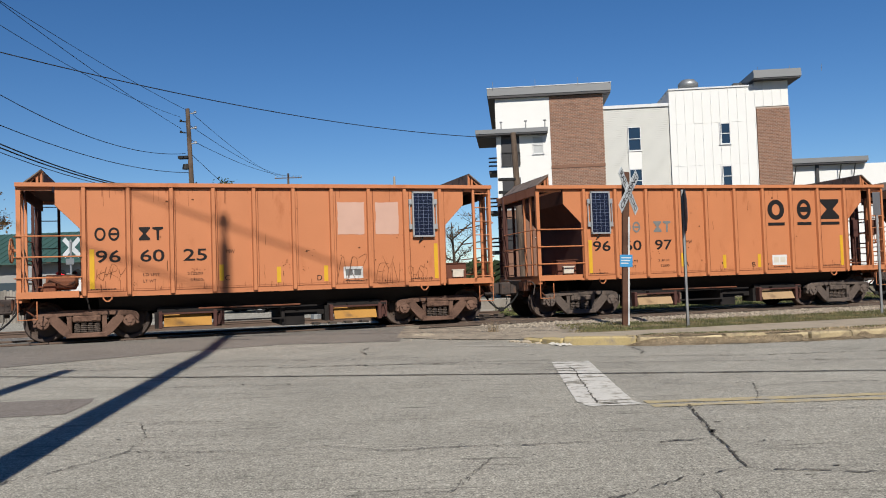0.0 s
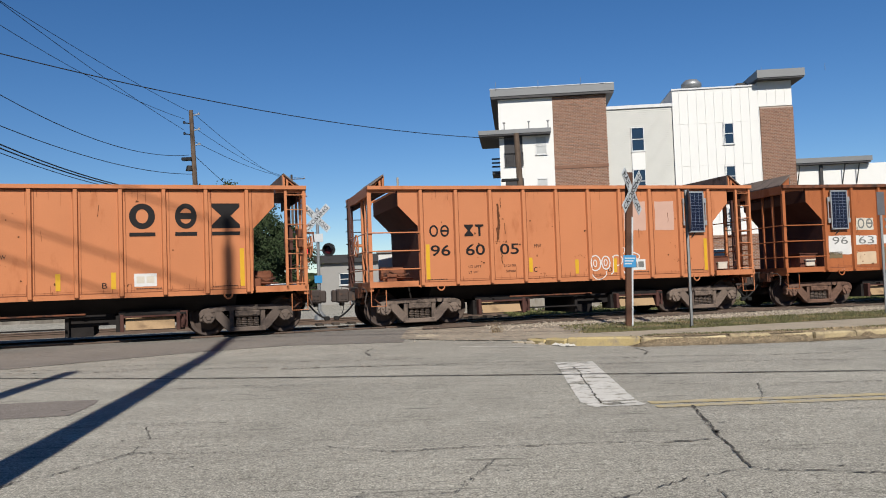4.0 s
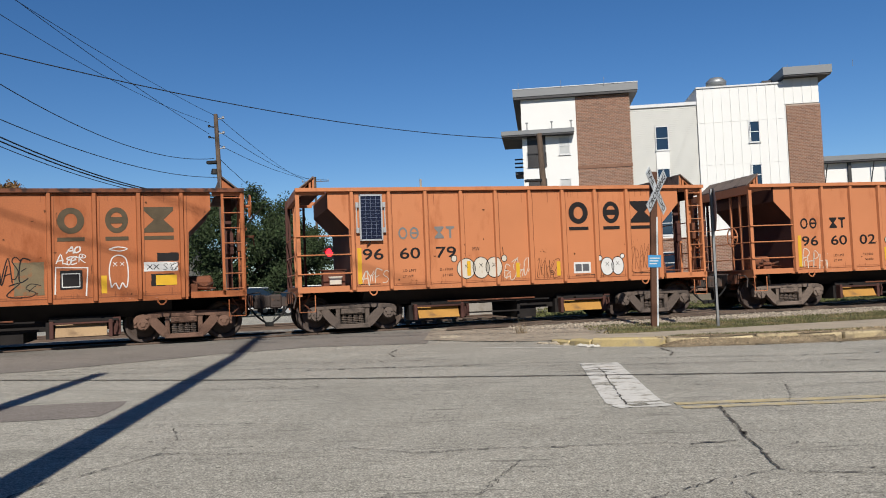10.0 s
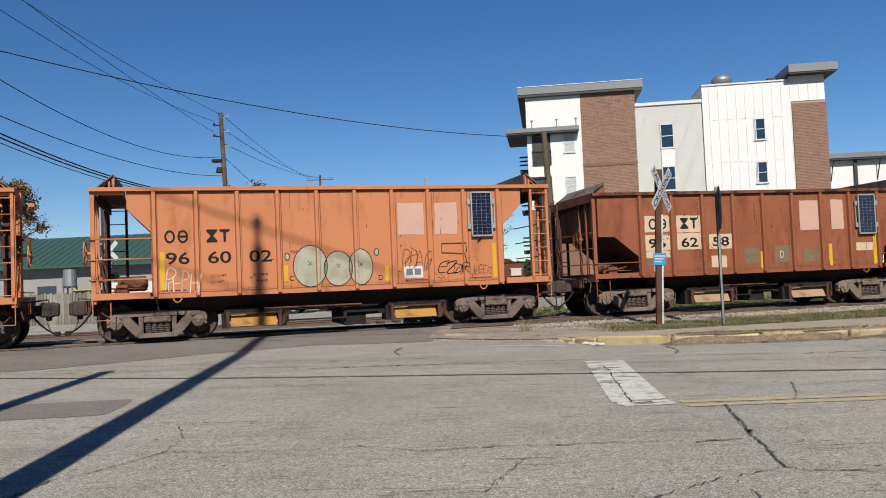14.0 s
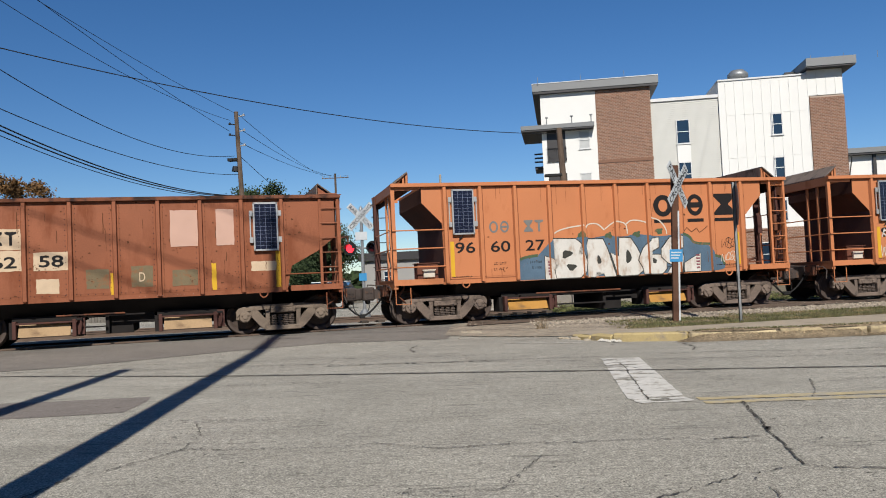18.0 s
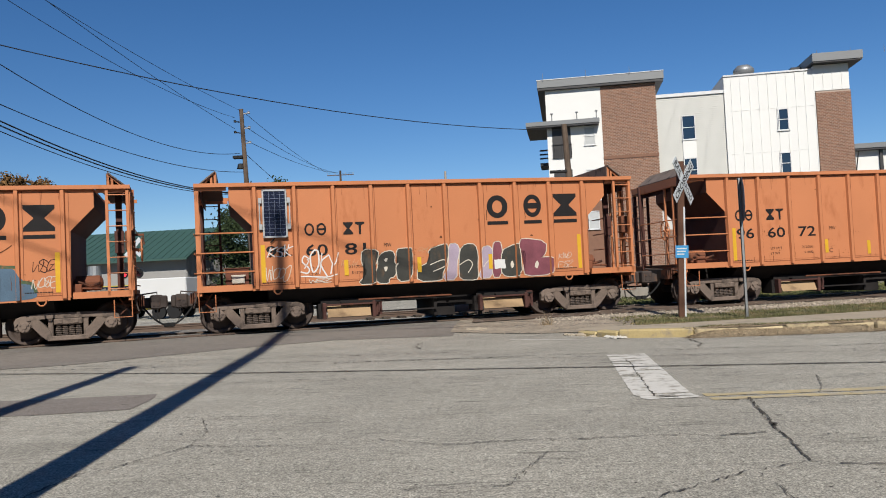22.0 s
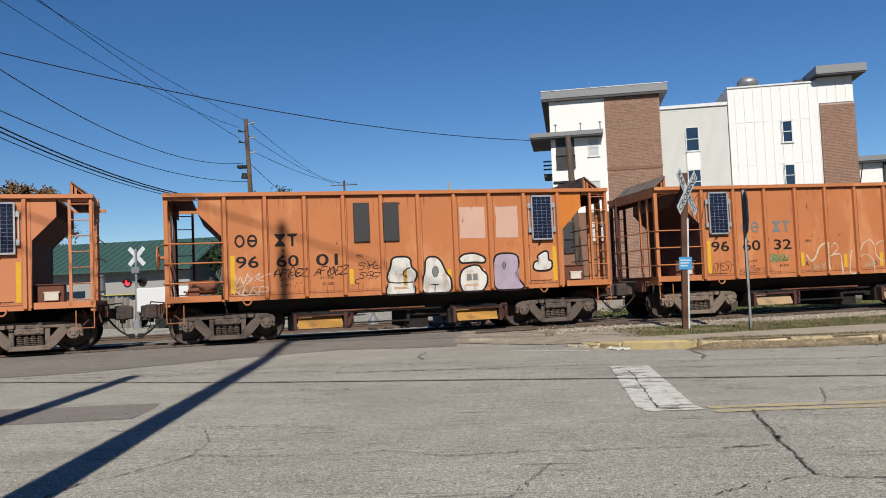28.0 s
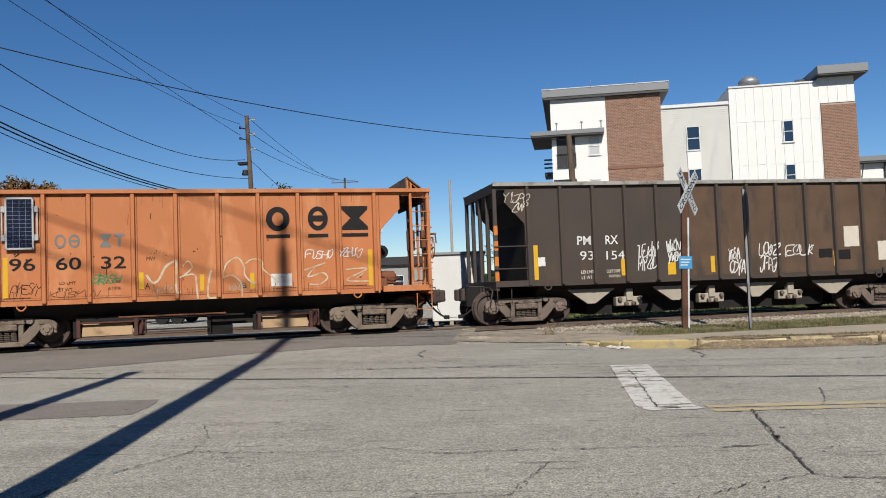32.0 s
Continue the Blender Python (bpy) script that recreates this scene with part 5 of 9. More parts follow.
def journal_bm(bm):
    lathe(bm, [(0.0, -1.12), (0.055, -1.12), (0.06, -1.10), (0.125, -1.09), (0.13, -1.0), (0.15, -0.99), (0.15, -0.90)], "Y", 16)
    box(bm, -0.13, 0.13, -1.06, -0.92, 0.06, 0.15)
    for i in range(3):
        a = i * math.tau / 3 + 0.5
        cyl(bm, (0.085 * math.cos(a), -1.10, 0.085 * math.sin(a)), (0.085 * math.cos(a), -1.125, 0.085 * math.sin(a)), 0.022, seg=6)


def wheelset_bm(bm):
    half = [(0.0, -0.86), (0.10, -0.86), (0.115, -0.80), (0.14, -0.78), (0.30, -0.745), (0.345, -0.80), (0.405, -0.805), (0.419, -0.79), (0.424, -0.715),
            (0.447, -0.70), (0.447, -0.68), (0.36, -0.672), (0.33, -0.70), (0.15, -0.69), (0.09, -0.66), (0.085, 0.0)]
    lathe(bm, half, "Y", 28)
    lathe(bm, [(r, -y) for r, y in half[::-1]], "Y", 28)
    for i in range(2):
        a = i * math.pi + 0.6
        cyl(bm, (0.22 * math.cos(a), -0.765, 0.22 * math.sin(a)), (0.22 * math.cos(a), -0.785, 0.22 * math.sin(a)), 0.03, seg=6)


# dark box added behind the springs so no lit ground shows through
def spring_dark_backing_bm(bm):
    box(bm, -0.31, 0.31, -0.90, 0.90, 0.12, 0.40)


def bolster_bm(bm):
    box(bm, -0.24, 0.24, -0.93, 0.93, 0.42, 0.62)
    for s in (-1, 1):
        box(bm, s * 0.52 - 0.04, s * 0.52 + 0.04, -0.8, 0.8, 0.30, 0.40)


WHEELSETS = []


def truck(car, x, metal):
    t = shared("truck", "bolster", bolster_bm, MAT["truck"], car, "dusty cast-steel freight truck", Matrix.Translation((x, 0, 0)))
    shared("spring_nest", "nest", spring_dark_backing_bm, MAT["under"], t)
    for far in (False, True):
        turn = Matrix.Rotation(math.pi, 4, "Z") if far else Matrix.Identity(4)
        shared("side_frame", "side_frame", side_frame_bm, metal, t, "", turn)
        shared("bolster_end", "bolster_end", bolster_end_bm, metal, t, "", turn @ Matrix.Translation((0, -0.07, -0.02)))
        for sx in (-0.20, -0.067, 0.067, 0.20):
            shared("spring", "spring", spring_bm, MAT["truck"], t, "", turn @ Matrix.Translation((sx, -1.05, 0)))
        for sx in (-0.865, 0.865):
            shared("bearing", "journal", journal_bm, metal, t, "", turn @ Matrix.Translation((sx, -0.07, 0.42)))
    for sx in (-0.865, 0.865):
        w = shared("wheelset", "wheelset", wheelset_bm, MAT["wheel"], t, "", Matrix.Translation((sx, 0, 0.424)))
        WHEELSETS.append((w, sx))


def end_deck_bm(bm, e, d):
    """Deck, end sill and top beam of an end, e its outer x and d the way out."""
    x0, x1 = sorted((e, e - d * 1.2))
    box(bm, x0, x1, -1.46, 1.46, 1.02, 1.07)
    box(bm, x0, x1, -SIDE - 0.045, -SIDE + 0.04, 0.96, 1.10)
    box(bm, x0, x1, SIDE - 0.04, SIDE + 0.045, 0.96, 1.10)
    a, b = sorted((e, e - d * 0.1))
    box(bm, a, b, -SIDE, SIDE, 0.88, 1.10)


def end_beam_bm(bm, e, d):
    a, b = sorted((e, e - d * 0.10))
    box(bm, a, b, -SIDE, SIDE if d < 0 else -0.1, TOP - 0.24, TOP - 0.02)
    for y in (-SIDE, SIDE) if d < 0 else (-SIDE,):
        a, b = sorted((e, e - d * 0.70))
        box(bm, a, b, min(y, y * 0.965), max(y, y * 0.965), TOP - 0.16, TOP - 0.085)


def end_rail_bm(bm, e, d):
    """Round bars across the end, bent round the corner post."""
    for z in ((1.39, 1.83, 2.27) if d < 0 else (1.20, 1.62, 2.04, 2.46)):
        cyl(bm, (e + d * 0.035, -1.50, z), (e + d * 0.035, 0.95, z), 0.015, seg=5)


# plates added to darken the space under an end cover
def dark_fill_plate_bm(bm, e, d):
    a, b = sorted((e - d * 0.10, e - d * 0.60))
    box(bm, a, b, -1.30, 1.30, TOP - 0.10, TOP - 0.07)
    a, b = sorted((e - d * 0.13, e - d * 0.16))
    box(bm, a, b, -1.30, 1.30, TOP - 0.34, TOP - 0.10)


def brake_post_bm(bm):
    box(bm, -0.07, 0.07, -0.03, 0.03, 1.05, 3.30)
    box(bm, -0.10, 0.10, -0.10, -0.03, 1.95, 2.45)
    cyl(bm, (0.02, -0.06, 1.1), (0.02, -0.06, 1.95), 0.018, seg=6)


def brake_lever_bm(bm):
    soft_box(bm, -0.09, 0.10, -0.10, 0.10, 1.98, 2.42, 0.02)
    pipe(bm, [(0.02, 0, 1.98), (0.0, 0.02, 1.6), (-0.06, 0.05, 1.1)], 0.022)
    box(bm, 0.10, 0.30, -0.03, 0.03, 2.30, 2.35)
    pipe(bm, [(0.28, 0, 2.30), (0.30, 0, 2.1)], 0.015)


def post_bm(bm):
    box(bm, -0.045, 0.045, -0.045, 0.045, 1.05, TOP - 0.08)


def thin_post_bm(bm):
    box(bm, -0.028, 0.028, -0.028, 0.028, 1.05, TOP - 0.08)


def hood_bm(bm, e, d):
    """The sloping cover over an end, low at the outside."""
    lo, hi = (e - d * 0.10, TOP + 0.03), (e - d * 0.47, TOP + 0.33)
    pts = [lo, hi, (hi[0], hi[1] - 0.035), (lo[0] + d * 0.0, lo[1] - 0.035)]
    prism(bm, pts if d < 0 else pts[::-1], -1.28, 1.28)
    a, b = sorted((hi[0], hi[0] - d * 0.03))
    box(bm, a, b, -1.2, 1.2, TOP - 0.03, hi[1] - 0.03)


def gable_bm(bm, e, d, y, solid):
    lo, hi = (e - d * 0.14, TOP - 0.02), (e - d * 0.46, TOP + 0.29)
    if solid:
        pts = [lo, hi, (hi[0], TOP - 0.02)]
        prism(bm, pts, y - 0.01, y + 0.01)
    else:
        for a, b in ((lo, hi), (hi, (hi[0], lo[1])), ((hi[0] + d * 0.08, lo[1]), (hi[0] + d * 0.08, hi[1] - 0.09))):
            cyl(bm, (a[0], y, a[1]), (b[0], y, b[1]), 0.035, seg=4)


def rails_bm(bm, e, r, zs):
    for z in zs:
        cyl(bm, (e, -SIDE - 0.03, z), (r, -SIDE - 0.03, z), 0.016, seg=6)


def stile_bm(bm):
    box(bm, -0.03, 0.03, -0.035, 0.035, 1.0, TOP - 0.04)


def rung_bm(bm):
    cyl(bm, (0, 0, 0), (0.42, 0, 0), 0.013, seg=5)


def grab_bm(bm, d):
    pipe(bm, [(0, 0, 0.66), (0, 0, 0.22), (d * 0.36, 0, 0.22), (d * 0.36, 0, 0.60)], 0.013)


def brake_wheel_bm(bm):
    for i in range(16):
        a, b = i * math.tau / 16, (i + 1) * math.tau / 16
        cyl(bm, (0, 0.26 * math.cos(a), 0.26 * math.sin(a)), (0, 0.26 * math.cos(b), 0.26 * math.sin(b)), 0.018, seg=5)
    for i in range(5):
        a = i * math.tau / 5
        cyl(bm, (0, 0, 0), (0, 0.26 * math.cos(a), 0.26 * math.sin(a)), 0.012, seg=5)
    cyl(bm, (-0.03, 0, 0), (0.14, 0, 0), 0.035, seg=8)


def coupler_bm(bm, d):
    """Shank, head and knuckle of a coupler, with its lift lever and pocket."""
    box(bm, *sorted((d * -0.1, d * 0.34)), -0.13, 0.13, 0.66, 0.90)
    soft_box(bm, *sorted((d * 0.02, d * 0.14)), -0.42, 0.42, 0.60, 1.00, 0.02)
    soft_box(bm, *sorted((d * 0.30, d * 0.60)), -0.20, 0.20, 0.62, 0.96, 0.035)
    soft_box(bm, *sorted((d * 0.52, d * 0.70)), -0.22 if d > 0 else 0.02, -0.02 if d > 0 else 0.22, 0.64, 0.94, 0.03)
    soft_box(bm, *sorted((d * 0.40, d * 0.52)), -0.08, 0.08, 0.54, 0.64, 0.02)
    pipe(bm, [(d * 0.05, -1.3, 0.86), (d * 0.08, -1.2, 0.94), (d * 0.10, -0.3, 0.98), (d * 0.46, -0.1, 1.02), (d * 0.47, -0.08, 0.92)], 0.017)
    pipe(bm, [(d * 0.05, -1.3, 0.86), (d * 0.12, -1.36, 0.62)], 0.017)
    for x in (0.36, 0.46):
        for z in (0.72, 0.83):
            box(bm, *sorted((d * x, d * (x + 0.055))), -0.215, -0.19, z - 0.02, z + 0.025)


def draft_gear_bm(bm, d):
    """The heavy striker casting and brake piping behind the coupler."""
    soft_box(bm, *sorted((d * -0.30, d * 0.03)), -0.48, 0.48, 0.56, 0.90, 0.03)
    box(bm, *sorted((d * -0.02, d * 0.10)), -0.95, -0.45, 0.86, 1.00)
    for i in range(4):
        box(bm, *sorted((d * (0.03 + i * 0.045), d * (0.055 + i * 0.045))), -0.92, -0.55, 0.72, 0.96)
    pipe(bm, [(d * -0.5, -0.8, 0.80), (d * -0.1, -0.75, 0.78), (d * 0.10, -0.5, 0.74)], 0.028)
    pipe(bm, [(d * -0.3, -1.2, 0.92), (d * -0.15, -1.22, 0.70), (d * -0.32, -1.15, 0.55)], 0.022)


def hose_bm(bm, d):
    """An air hose from its angle cock down to the joint in the middle."""
    path = smooth_path([(0.08, 0.74), (0.17, 0.62), (0.30, 0.46), (0.45, 0.33), (0.58, 0.255), (0.665, 0.24)], 4)
    n = len(path)
    pipe(bm, [(d * x, -0.42 + 0.06 * i / n, z) for i, (x, z) in enumerate(path)], 0.024)
    soft_box(bm, *sorted((d * 0.56, d * 0.69)), -0.42, -0.32, 0.20, 0.30, 0.015)
    cyl(bm, (d * 0.02, -0.42, 0.76), (d * 0.14, -0.42, 0.70), 0.05, seg=8)
    pipe(bm, [(d * 0.44, -0.2, 0.64), (d * 0.42, -0.28, 0.48), (d * 0.48, -0.34, 0.34)], 0.010)


def reservoir_bm(bm):
    cyl(bm, (-0.42, -0.55, 1.30), (0.16, -0.55, 1.30), 0.17, seg=14)
    cyl(bm, (0.16, -0.55, 1.30), (0.22, -0.55, 1.30), 0.17, 0.08, seg=14)
    pipe(bm, [(-0.45, -1.1, 1.12), (-0.3, -1.1, 1.35), (0.0, -1.0, 1.22), (0.2, -1.1, 1.28)], 0.035)
    soft_box(bm, -0.4, -0.15, -1.3, -1.05, 1.07, 1.28, 0.02)
    pipe(bm, [(-0.5, -1.25, 1.2), (0.25, -1.25, 1.16)], 0.02)


def control_box_bm(bm):
    soft_box(bm, -0.26, 0.26, -1.30, -0.9, 1.08, 1.47, 0.012)
    box(bm, -0.30, 0.30, -1.33, -0.88, 1.47, 1.49)


def control_face_bm(bm):
    soft_box(bm, -0.12, 0.16, -1.38, -1.30, 1.13, 1.31, 0.01)
    box(bm, -0.14, 0.18, -1.385, -1.30, 1.30, 1.325)


def towing_loop_bm(bm):
    pts = [(-0.09, 0.98), (-0.08, 0.90), (-0.03, 0.85), (0.03, 0.85), (0.08, 0.90), (0.09, 0.98)]
    pipe(bm, [(x, -SIDE - 0.03, z) for x, z in pts], 0.018)


def solar_cells_bm(bm):
    box(bm, -0.245, 0.245, -0.05, -0.03, -0.515, 0.515)


def solar_line_x_bm(bm):
    box(bm, -0.0025, 0.0025, -0.052, -0.049, -0.515, 0.515)


def solar_line_z_bm(bm):
    box(bm, -0.245, 0.245, -0.052, -0.049, -0.002, 0.002)


def solar_frame_bm(bm):
    for x0, x1, z0, z1 in ((-0.275, -0.24, -0.55, 0.55), (0.24, 0.275, -0.55, 0.55), (-0.275, 0.275, 0.512, 0.55), (-0.275, 0.275, -0.55, -0.512)):
        box(bm, x0, x1, -0.062, -0.02, z0, z1)


def solar_bracket_bm(bm):
    for z in (-0.30, 0.30):
        soft_box(bm, 0.28, 0.36, -0.045, 0.0, z - 0.065, z + 0.065, 0.008)
    box(bm, 0.325, 0.35, -0.03, 0.0, -0.33, 0.33)


def solar_lead_bm(bm):
    pipe(bm, [(-0.02, -0.03, -0.55), (-0.05, -0.02, -0.60), (-0.12, -0.015, -0.66)], 0.014)


def cover_panel_bm(bm):
    soft_box(bm, -0.19, 0.19, -0.05, 0.0, -0.46, 0.46, 0.01)


def on_side(ob, dx=0.0, dz=0.0, lift=0.004):
    ob.matrix_basis = Matrix.Translation((dx, -SIDE - lift, dz))
    return ob


class Car:
    """A hopper car: its parts under one thing. Letters and marks are given from the first rib."""

    def __init__(self, first, panels, paint, dark, label, flat=False, skip=(), solid=False, category="hopper car", reach=(1.31, 1.36), trucks="truck", pitch=RIB):
        self.half = panels * pitch / 2
        self.stretch = RIB / 0.885 if pitch == RIB else 1.0
        self.r0, self.r1 = -self.half, self.half
        self.e0, self.e1 = self.r0 - reach[0], self.r1 + reach[1]
        self.panels, self.paint, self.flat = panels, paint, flat
        self.start = first + self.half
        self.ribs = [self.r0 + pitch * i for i in range(panels + 1) if i not in skip]
        self.top = thing("hopper_car", on_track(self.start), label, category, "freight train")
        c, P, k = self.top, paint, "f" if flat else "s"
        tag = "%d%s" % (panels, k)
        self.body = shared("hopper_body", "hopper" + tag, lambda b: hopper_bm(b, self.r0, self.r1, flat), P, c)
        for x in self.ribs:
            shared("side_rib", "rib", rib_bm, P, c, "", Matrix.Translation((x, 0, 0)))
            shared("side_rib", "rib", rib_bm, P, c, "", Matrix.Translation((x, 0, 0)) @ Matrix.Rotation(math.pi, 4, "Z"))
        for y in (-SIDE, SIDE):
            shared("top_chord", "chord%s%g" % (tag + str(reach[0]), y), lambda b: chord_bm(b, self.e0, self.e1, y), MAT[dark] if dark else P, c)
            shared("side_sill", "sill%s%g" % (tag, y), lambda b: sill_bm(b, self.r0 - 0.1, self.r1 + 0.1, y), P, c)
        if flat:
            profs = ([(self.r0 - 0.05, 1.08), (self.r0 - 0.08, 1.56), (self.r0 - 0.72, 2.13), (self.r0 - 1.16, 2.15)], [(self.r1 + 0.09, 1.08), (self.r1 + 0.20, 1.6), (self.r1 + 0.80, 1.95), (self.r1 + 1.22, 2.30)])
        else:
            profs = ([(self.r0 - 0.063, 1.08), (self.r0 - 0.08, 2.42), (self.r0 - 0.56, 2.92), (self.r0 - 0.56, 3.28)], [(self.r1 + 0.12, 1.08), (self.r1 + 0.14, 2.42), (self.r1 + 0.62, 2.92), (self.r1 + 0.62, 3.28)])
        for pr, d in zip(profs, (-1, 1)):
            # the coal car's sheets go near-black for the shade they lie in
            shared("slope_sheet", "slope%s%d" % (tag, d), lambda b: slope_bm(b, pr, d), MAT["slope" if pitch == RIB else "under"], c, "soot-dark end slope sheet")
        # underframe blackened in place of the shade below the body
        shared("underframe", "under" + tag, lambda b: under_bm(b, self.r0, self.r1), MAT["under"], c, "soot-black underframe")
        for x in (self.r0, self.r1):
            truck(c, x, MAT[trucks])
            shared("towing_loop", "loop", towing_loop_bm, P, c, "", Matrix.Translation((x + (0.45 if x < 0 else -0.45), 0, 0)))

    def chutes(self, mat, offset=None):
        o = offset or self.half - 2.10
        for s in (-1, 1):
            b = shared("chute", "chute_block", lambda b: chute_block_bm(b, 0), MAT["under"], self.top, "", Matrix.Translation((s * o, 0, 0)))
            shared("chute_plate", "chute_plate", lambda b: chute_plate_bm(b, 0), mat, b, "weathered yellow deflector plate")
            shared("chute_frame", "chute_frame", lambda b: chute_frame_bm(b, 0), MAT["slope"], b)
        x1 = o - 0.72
        shared("centre_outlet", "outlet", lambda b: (box(b, -0.98, -0.46, -0.95, 0.95, 0.13, 0.66), box(b, -0.46, 0, -0.95, 0.95, 0.36, 0.66), soft_box(b, -1.02, -0.94, -1.1, 0.9, 0.14, 0.62, 0.01)), MAT["under"], self.top, "middle outlet coloured near-black for the shade under the car", Matrix.Translation((x1, 0, 0)))
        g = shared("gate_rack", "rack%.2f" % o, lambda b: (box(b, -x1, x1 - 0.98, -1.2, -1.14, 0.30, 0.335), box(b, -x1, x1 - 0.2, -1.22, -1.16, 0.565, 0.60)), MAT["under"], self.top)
        shared("gate_shaft", "shaft%.2f" % o, lambda b: cyl(b, (-x1 - 0.5, -1.24, 0.62), (x1 - 0.6, -1.24, 0.62), 0.02, seg=6), MAT["gear"], g)

    def ends(self, left_gear, right_gear, hood_mat, solid=False, wheel=(-1, 2.0), left_hood=True):
        c, P = self.top, self.paint
        for e, d, r in ((self.e0, -1, self.r0), (self.e1, 1, self.r1)):
            key = "%d%d" % (self.panels, d)
            deck = shared("end_deck", "deck" + key, lambda b: end_deck_bm(b, e, d), P, c)
            shared("end_beam", "beam" + key, lambda b: end_beam_bm(b, e, d), P, deck)
            ys = (-1.46, -0.98, -0.52, 0.95, 1.46) if d < 0 else (-1.46, -0.92, -0.40)
            for y in ys:
                # far posts take the dark sheet colour as painted shade
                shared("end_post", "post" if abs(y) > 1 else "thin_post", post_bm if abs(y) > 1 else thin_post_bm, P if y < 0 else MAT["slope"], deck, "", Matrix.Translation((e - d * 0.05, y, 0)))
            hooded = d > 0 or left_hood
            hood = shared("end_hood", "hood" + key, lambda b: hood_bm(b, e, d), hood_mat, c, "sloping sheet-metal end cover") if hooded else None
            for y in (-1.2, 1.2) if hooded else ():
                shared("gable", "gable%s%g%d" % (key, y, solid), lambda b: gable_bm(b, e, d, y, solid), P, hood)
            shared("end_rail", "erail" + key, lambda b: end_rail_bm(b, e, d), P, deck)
            # added dark fill in place of the shade below the hood
            shared("top_plate", "tplate" + key, lambda b: dark_fill_plate_bm(b, e, d), MAT["slope"], deck, "sooty plate under the end cover")
            if d > 0 and right_gear != "box":
                shared("brake_post", "bpost", brake_post_bm, MAT["slope"], deck, "", Matrix.Translation((e - d * 0.30, -0.62, 0)))
                shared("brake_lever", "blever", brake_lever_bm, MAT["gear"], deck, "", Matrix.Translation((e - d * 0.06, -1.1, 0)))
            # the side ladder stands at the right-hand end of each side
            turn = Matrix.Identity(4) if d > 0 else Matrix.Rotation(math.pi, 4, "Z")
            # the far ladder is coloured dark in place of shade too
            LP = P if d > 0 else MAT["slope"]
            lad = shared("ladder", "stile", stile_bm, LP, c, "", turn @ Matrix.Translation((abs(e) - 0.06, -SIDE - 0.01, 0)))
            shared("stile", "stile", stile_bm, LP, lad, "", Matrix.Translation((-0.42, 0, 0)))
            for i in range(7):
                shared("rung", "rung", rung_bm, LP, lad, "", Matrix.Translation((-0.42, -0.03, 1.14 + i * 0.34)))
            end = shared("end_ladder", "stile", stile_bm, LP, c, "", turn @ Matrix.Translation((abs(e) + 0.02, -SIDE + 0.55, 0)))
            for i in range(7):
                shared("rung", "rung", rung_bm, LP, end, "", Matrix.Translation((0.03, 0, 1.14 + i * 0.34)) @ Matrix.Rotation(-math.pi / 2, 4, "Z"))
            for y in (-1, 1):
                shared("stirrup", "grab%d" % d, lambda b: grab_bm(b, -d), P, deck, "", Matrix.Translation((e - d * 0.03, y * (SIDE + 0.03), 0.30)))
            if d < 0 or self.flat:
                shared("handrail", "rails%s%d" % (key, self.flat), lambda b: rails_bm(b, e, r, (1.39,) if self.flat else (1.39, 1.83, 2.27)), P, c)
            shared("coupler", "coupler%d" % d, lambda b: coupler_bm(b, d), MAT["coupler"], c, "rusty knuckle coupler", Matrix.Translation((e - d * 0.02, 0, 0)))
            shared("draft_gear", "draft%d" % d, lambda b: draft_gear_bm(b, d), MAT["gear"], c, "rusty striker casting with brake piping", Matrix.Translation((e, 0, 0)))
            shared("air_hose", "hose%d" % d, lambda b: hose_bm(b, d), MAT["rubber"], c, "", Matrix.Translation((e + d * 0.02, 0, 0)))
            gear = left_gear if d < 0 else right_gear
            gx = (e + r) / 2 - d * 0.22
            if gear == "box":
                cb = shared("control_box", "cbox", control_box_bm, MAT["maroon_box"], c, "small steel gate-control box", Matrix.Translation((gx, 0, 0)))
                shared("control_face", "cface", control_face_bm, MAT["cream"], cb)
            elif gear == "brake":
                shared("brake_gear", "resv", reservoir_bm, MAT["gear"], c, "air reservoir with brake rigging", Matrix.Translation((gx, 0, 0)))
        d, z = wheel
        e = self.e0 if d < 0 else self.e1
        shared("brake_wheel", "bwheel", brake_wheel_bm, self.paint, c, "spoked hand-brake wheel",
               Matrix.Translation((e + d * 0.18, -0.9, z)) @ Matrix.Rotation(math.pi if d < 0 else 0, 4, "Z") @ Matrix.Rotation(math.pi, 4, "Z"))

    def solar(self, rel, z=2.68, dark=False):
        x = self.r0 + rel * self.stretch
        fr = shared("solar_panel", "solar_cells", solar_cells_bm, MAT["solar"], self.top, "upright blue-black solar panel", Matrix.Translation((x, -SIDE - 0.03, z)))
        for i in range(1, 4):
            shared("grid_line", "solar_line_x", solar_line_x_bm, MAT["solar_line"], fr, "", Matrix.Translation((-0.245 + 0.1225 * i, 0, 0)))
        for i in range(1, 12):
            shared("grid_line", "solar_line_z", solar_line_z_bm, MAT["solar_line"], fr, "", Matrix.Translation((0, 0, -0.515 + 1.03 * i / 12)))
        shared("panel_frame", "solar_frame", solar_frame_bm, MAT["alu"], fr, "aluminium frame")
        shared("bracket", "solar_bracket", solar_bracket_bm, MAT["alu"], fr)
        shared("bracket", "solar_bracket", solar_bracket_bm, MAT["alu"], fr, "", Matrix.Scale(-1, 4, (1, 0, 0)))
        shared("lead", "solar_lead", solar_lead_bm, MAT["rubber"], fr)

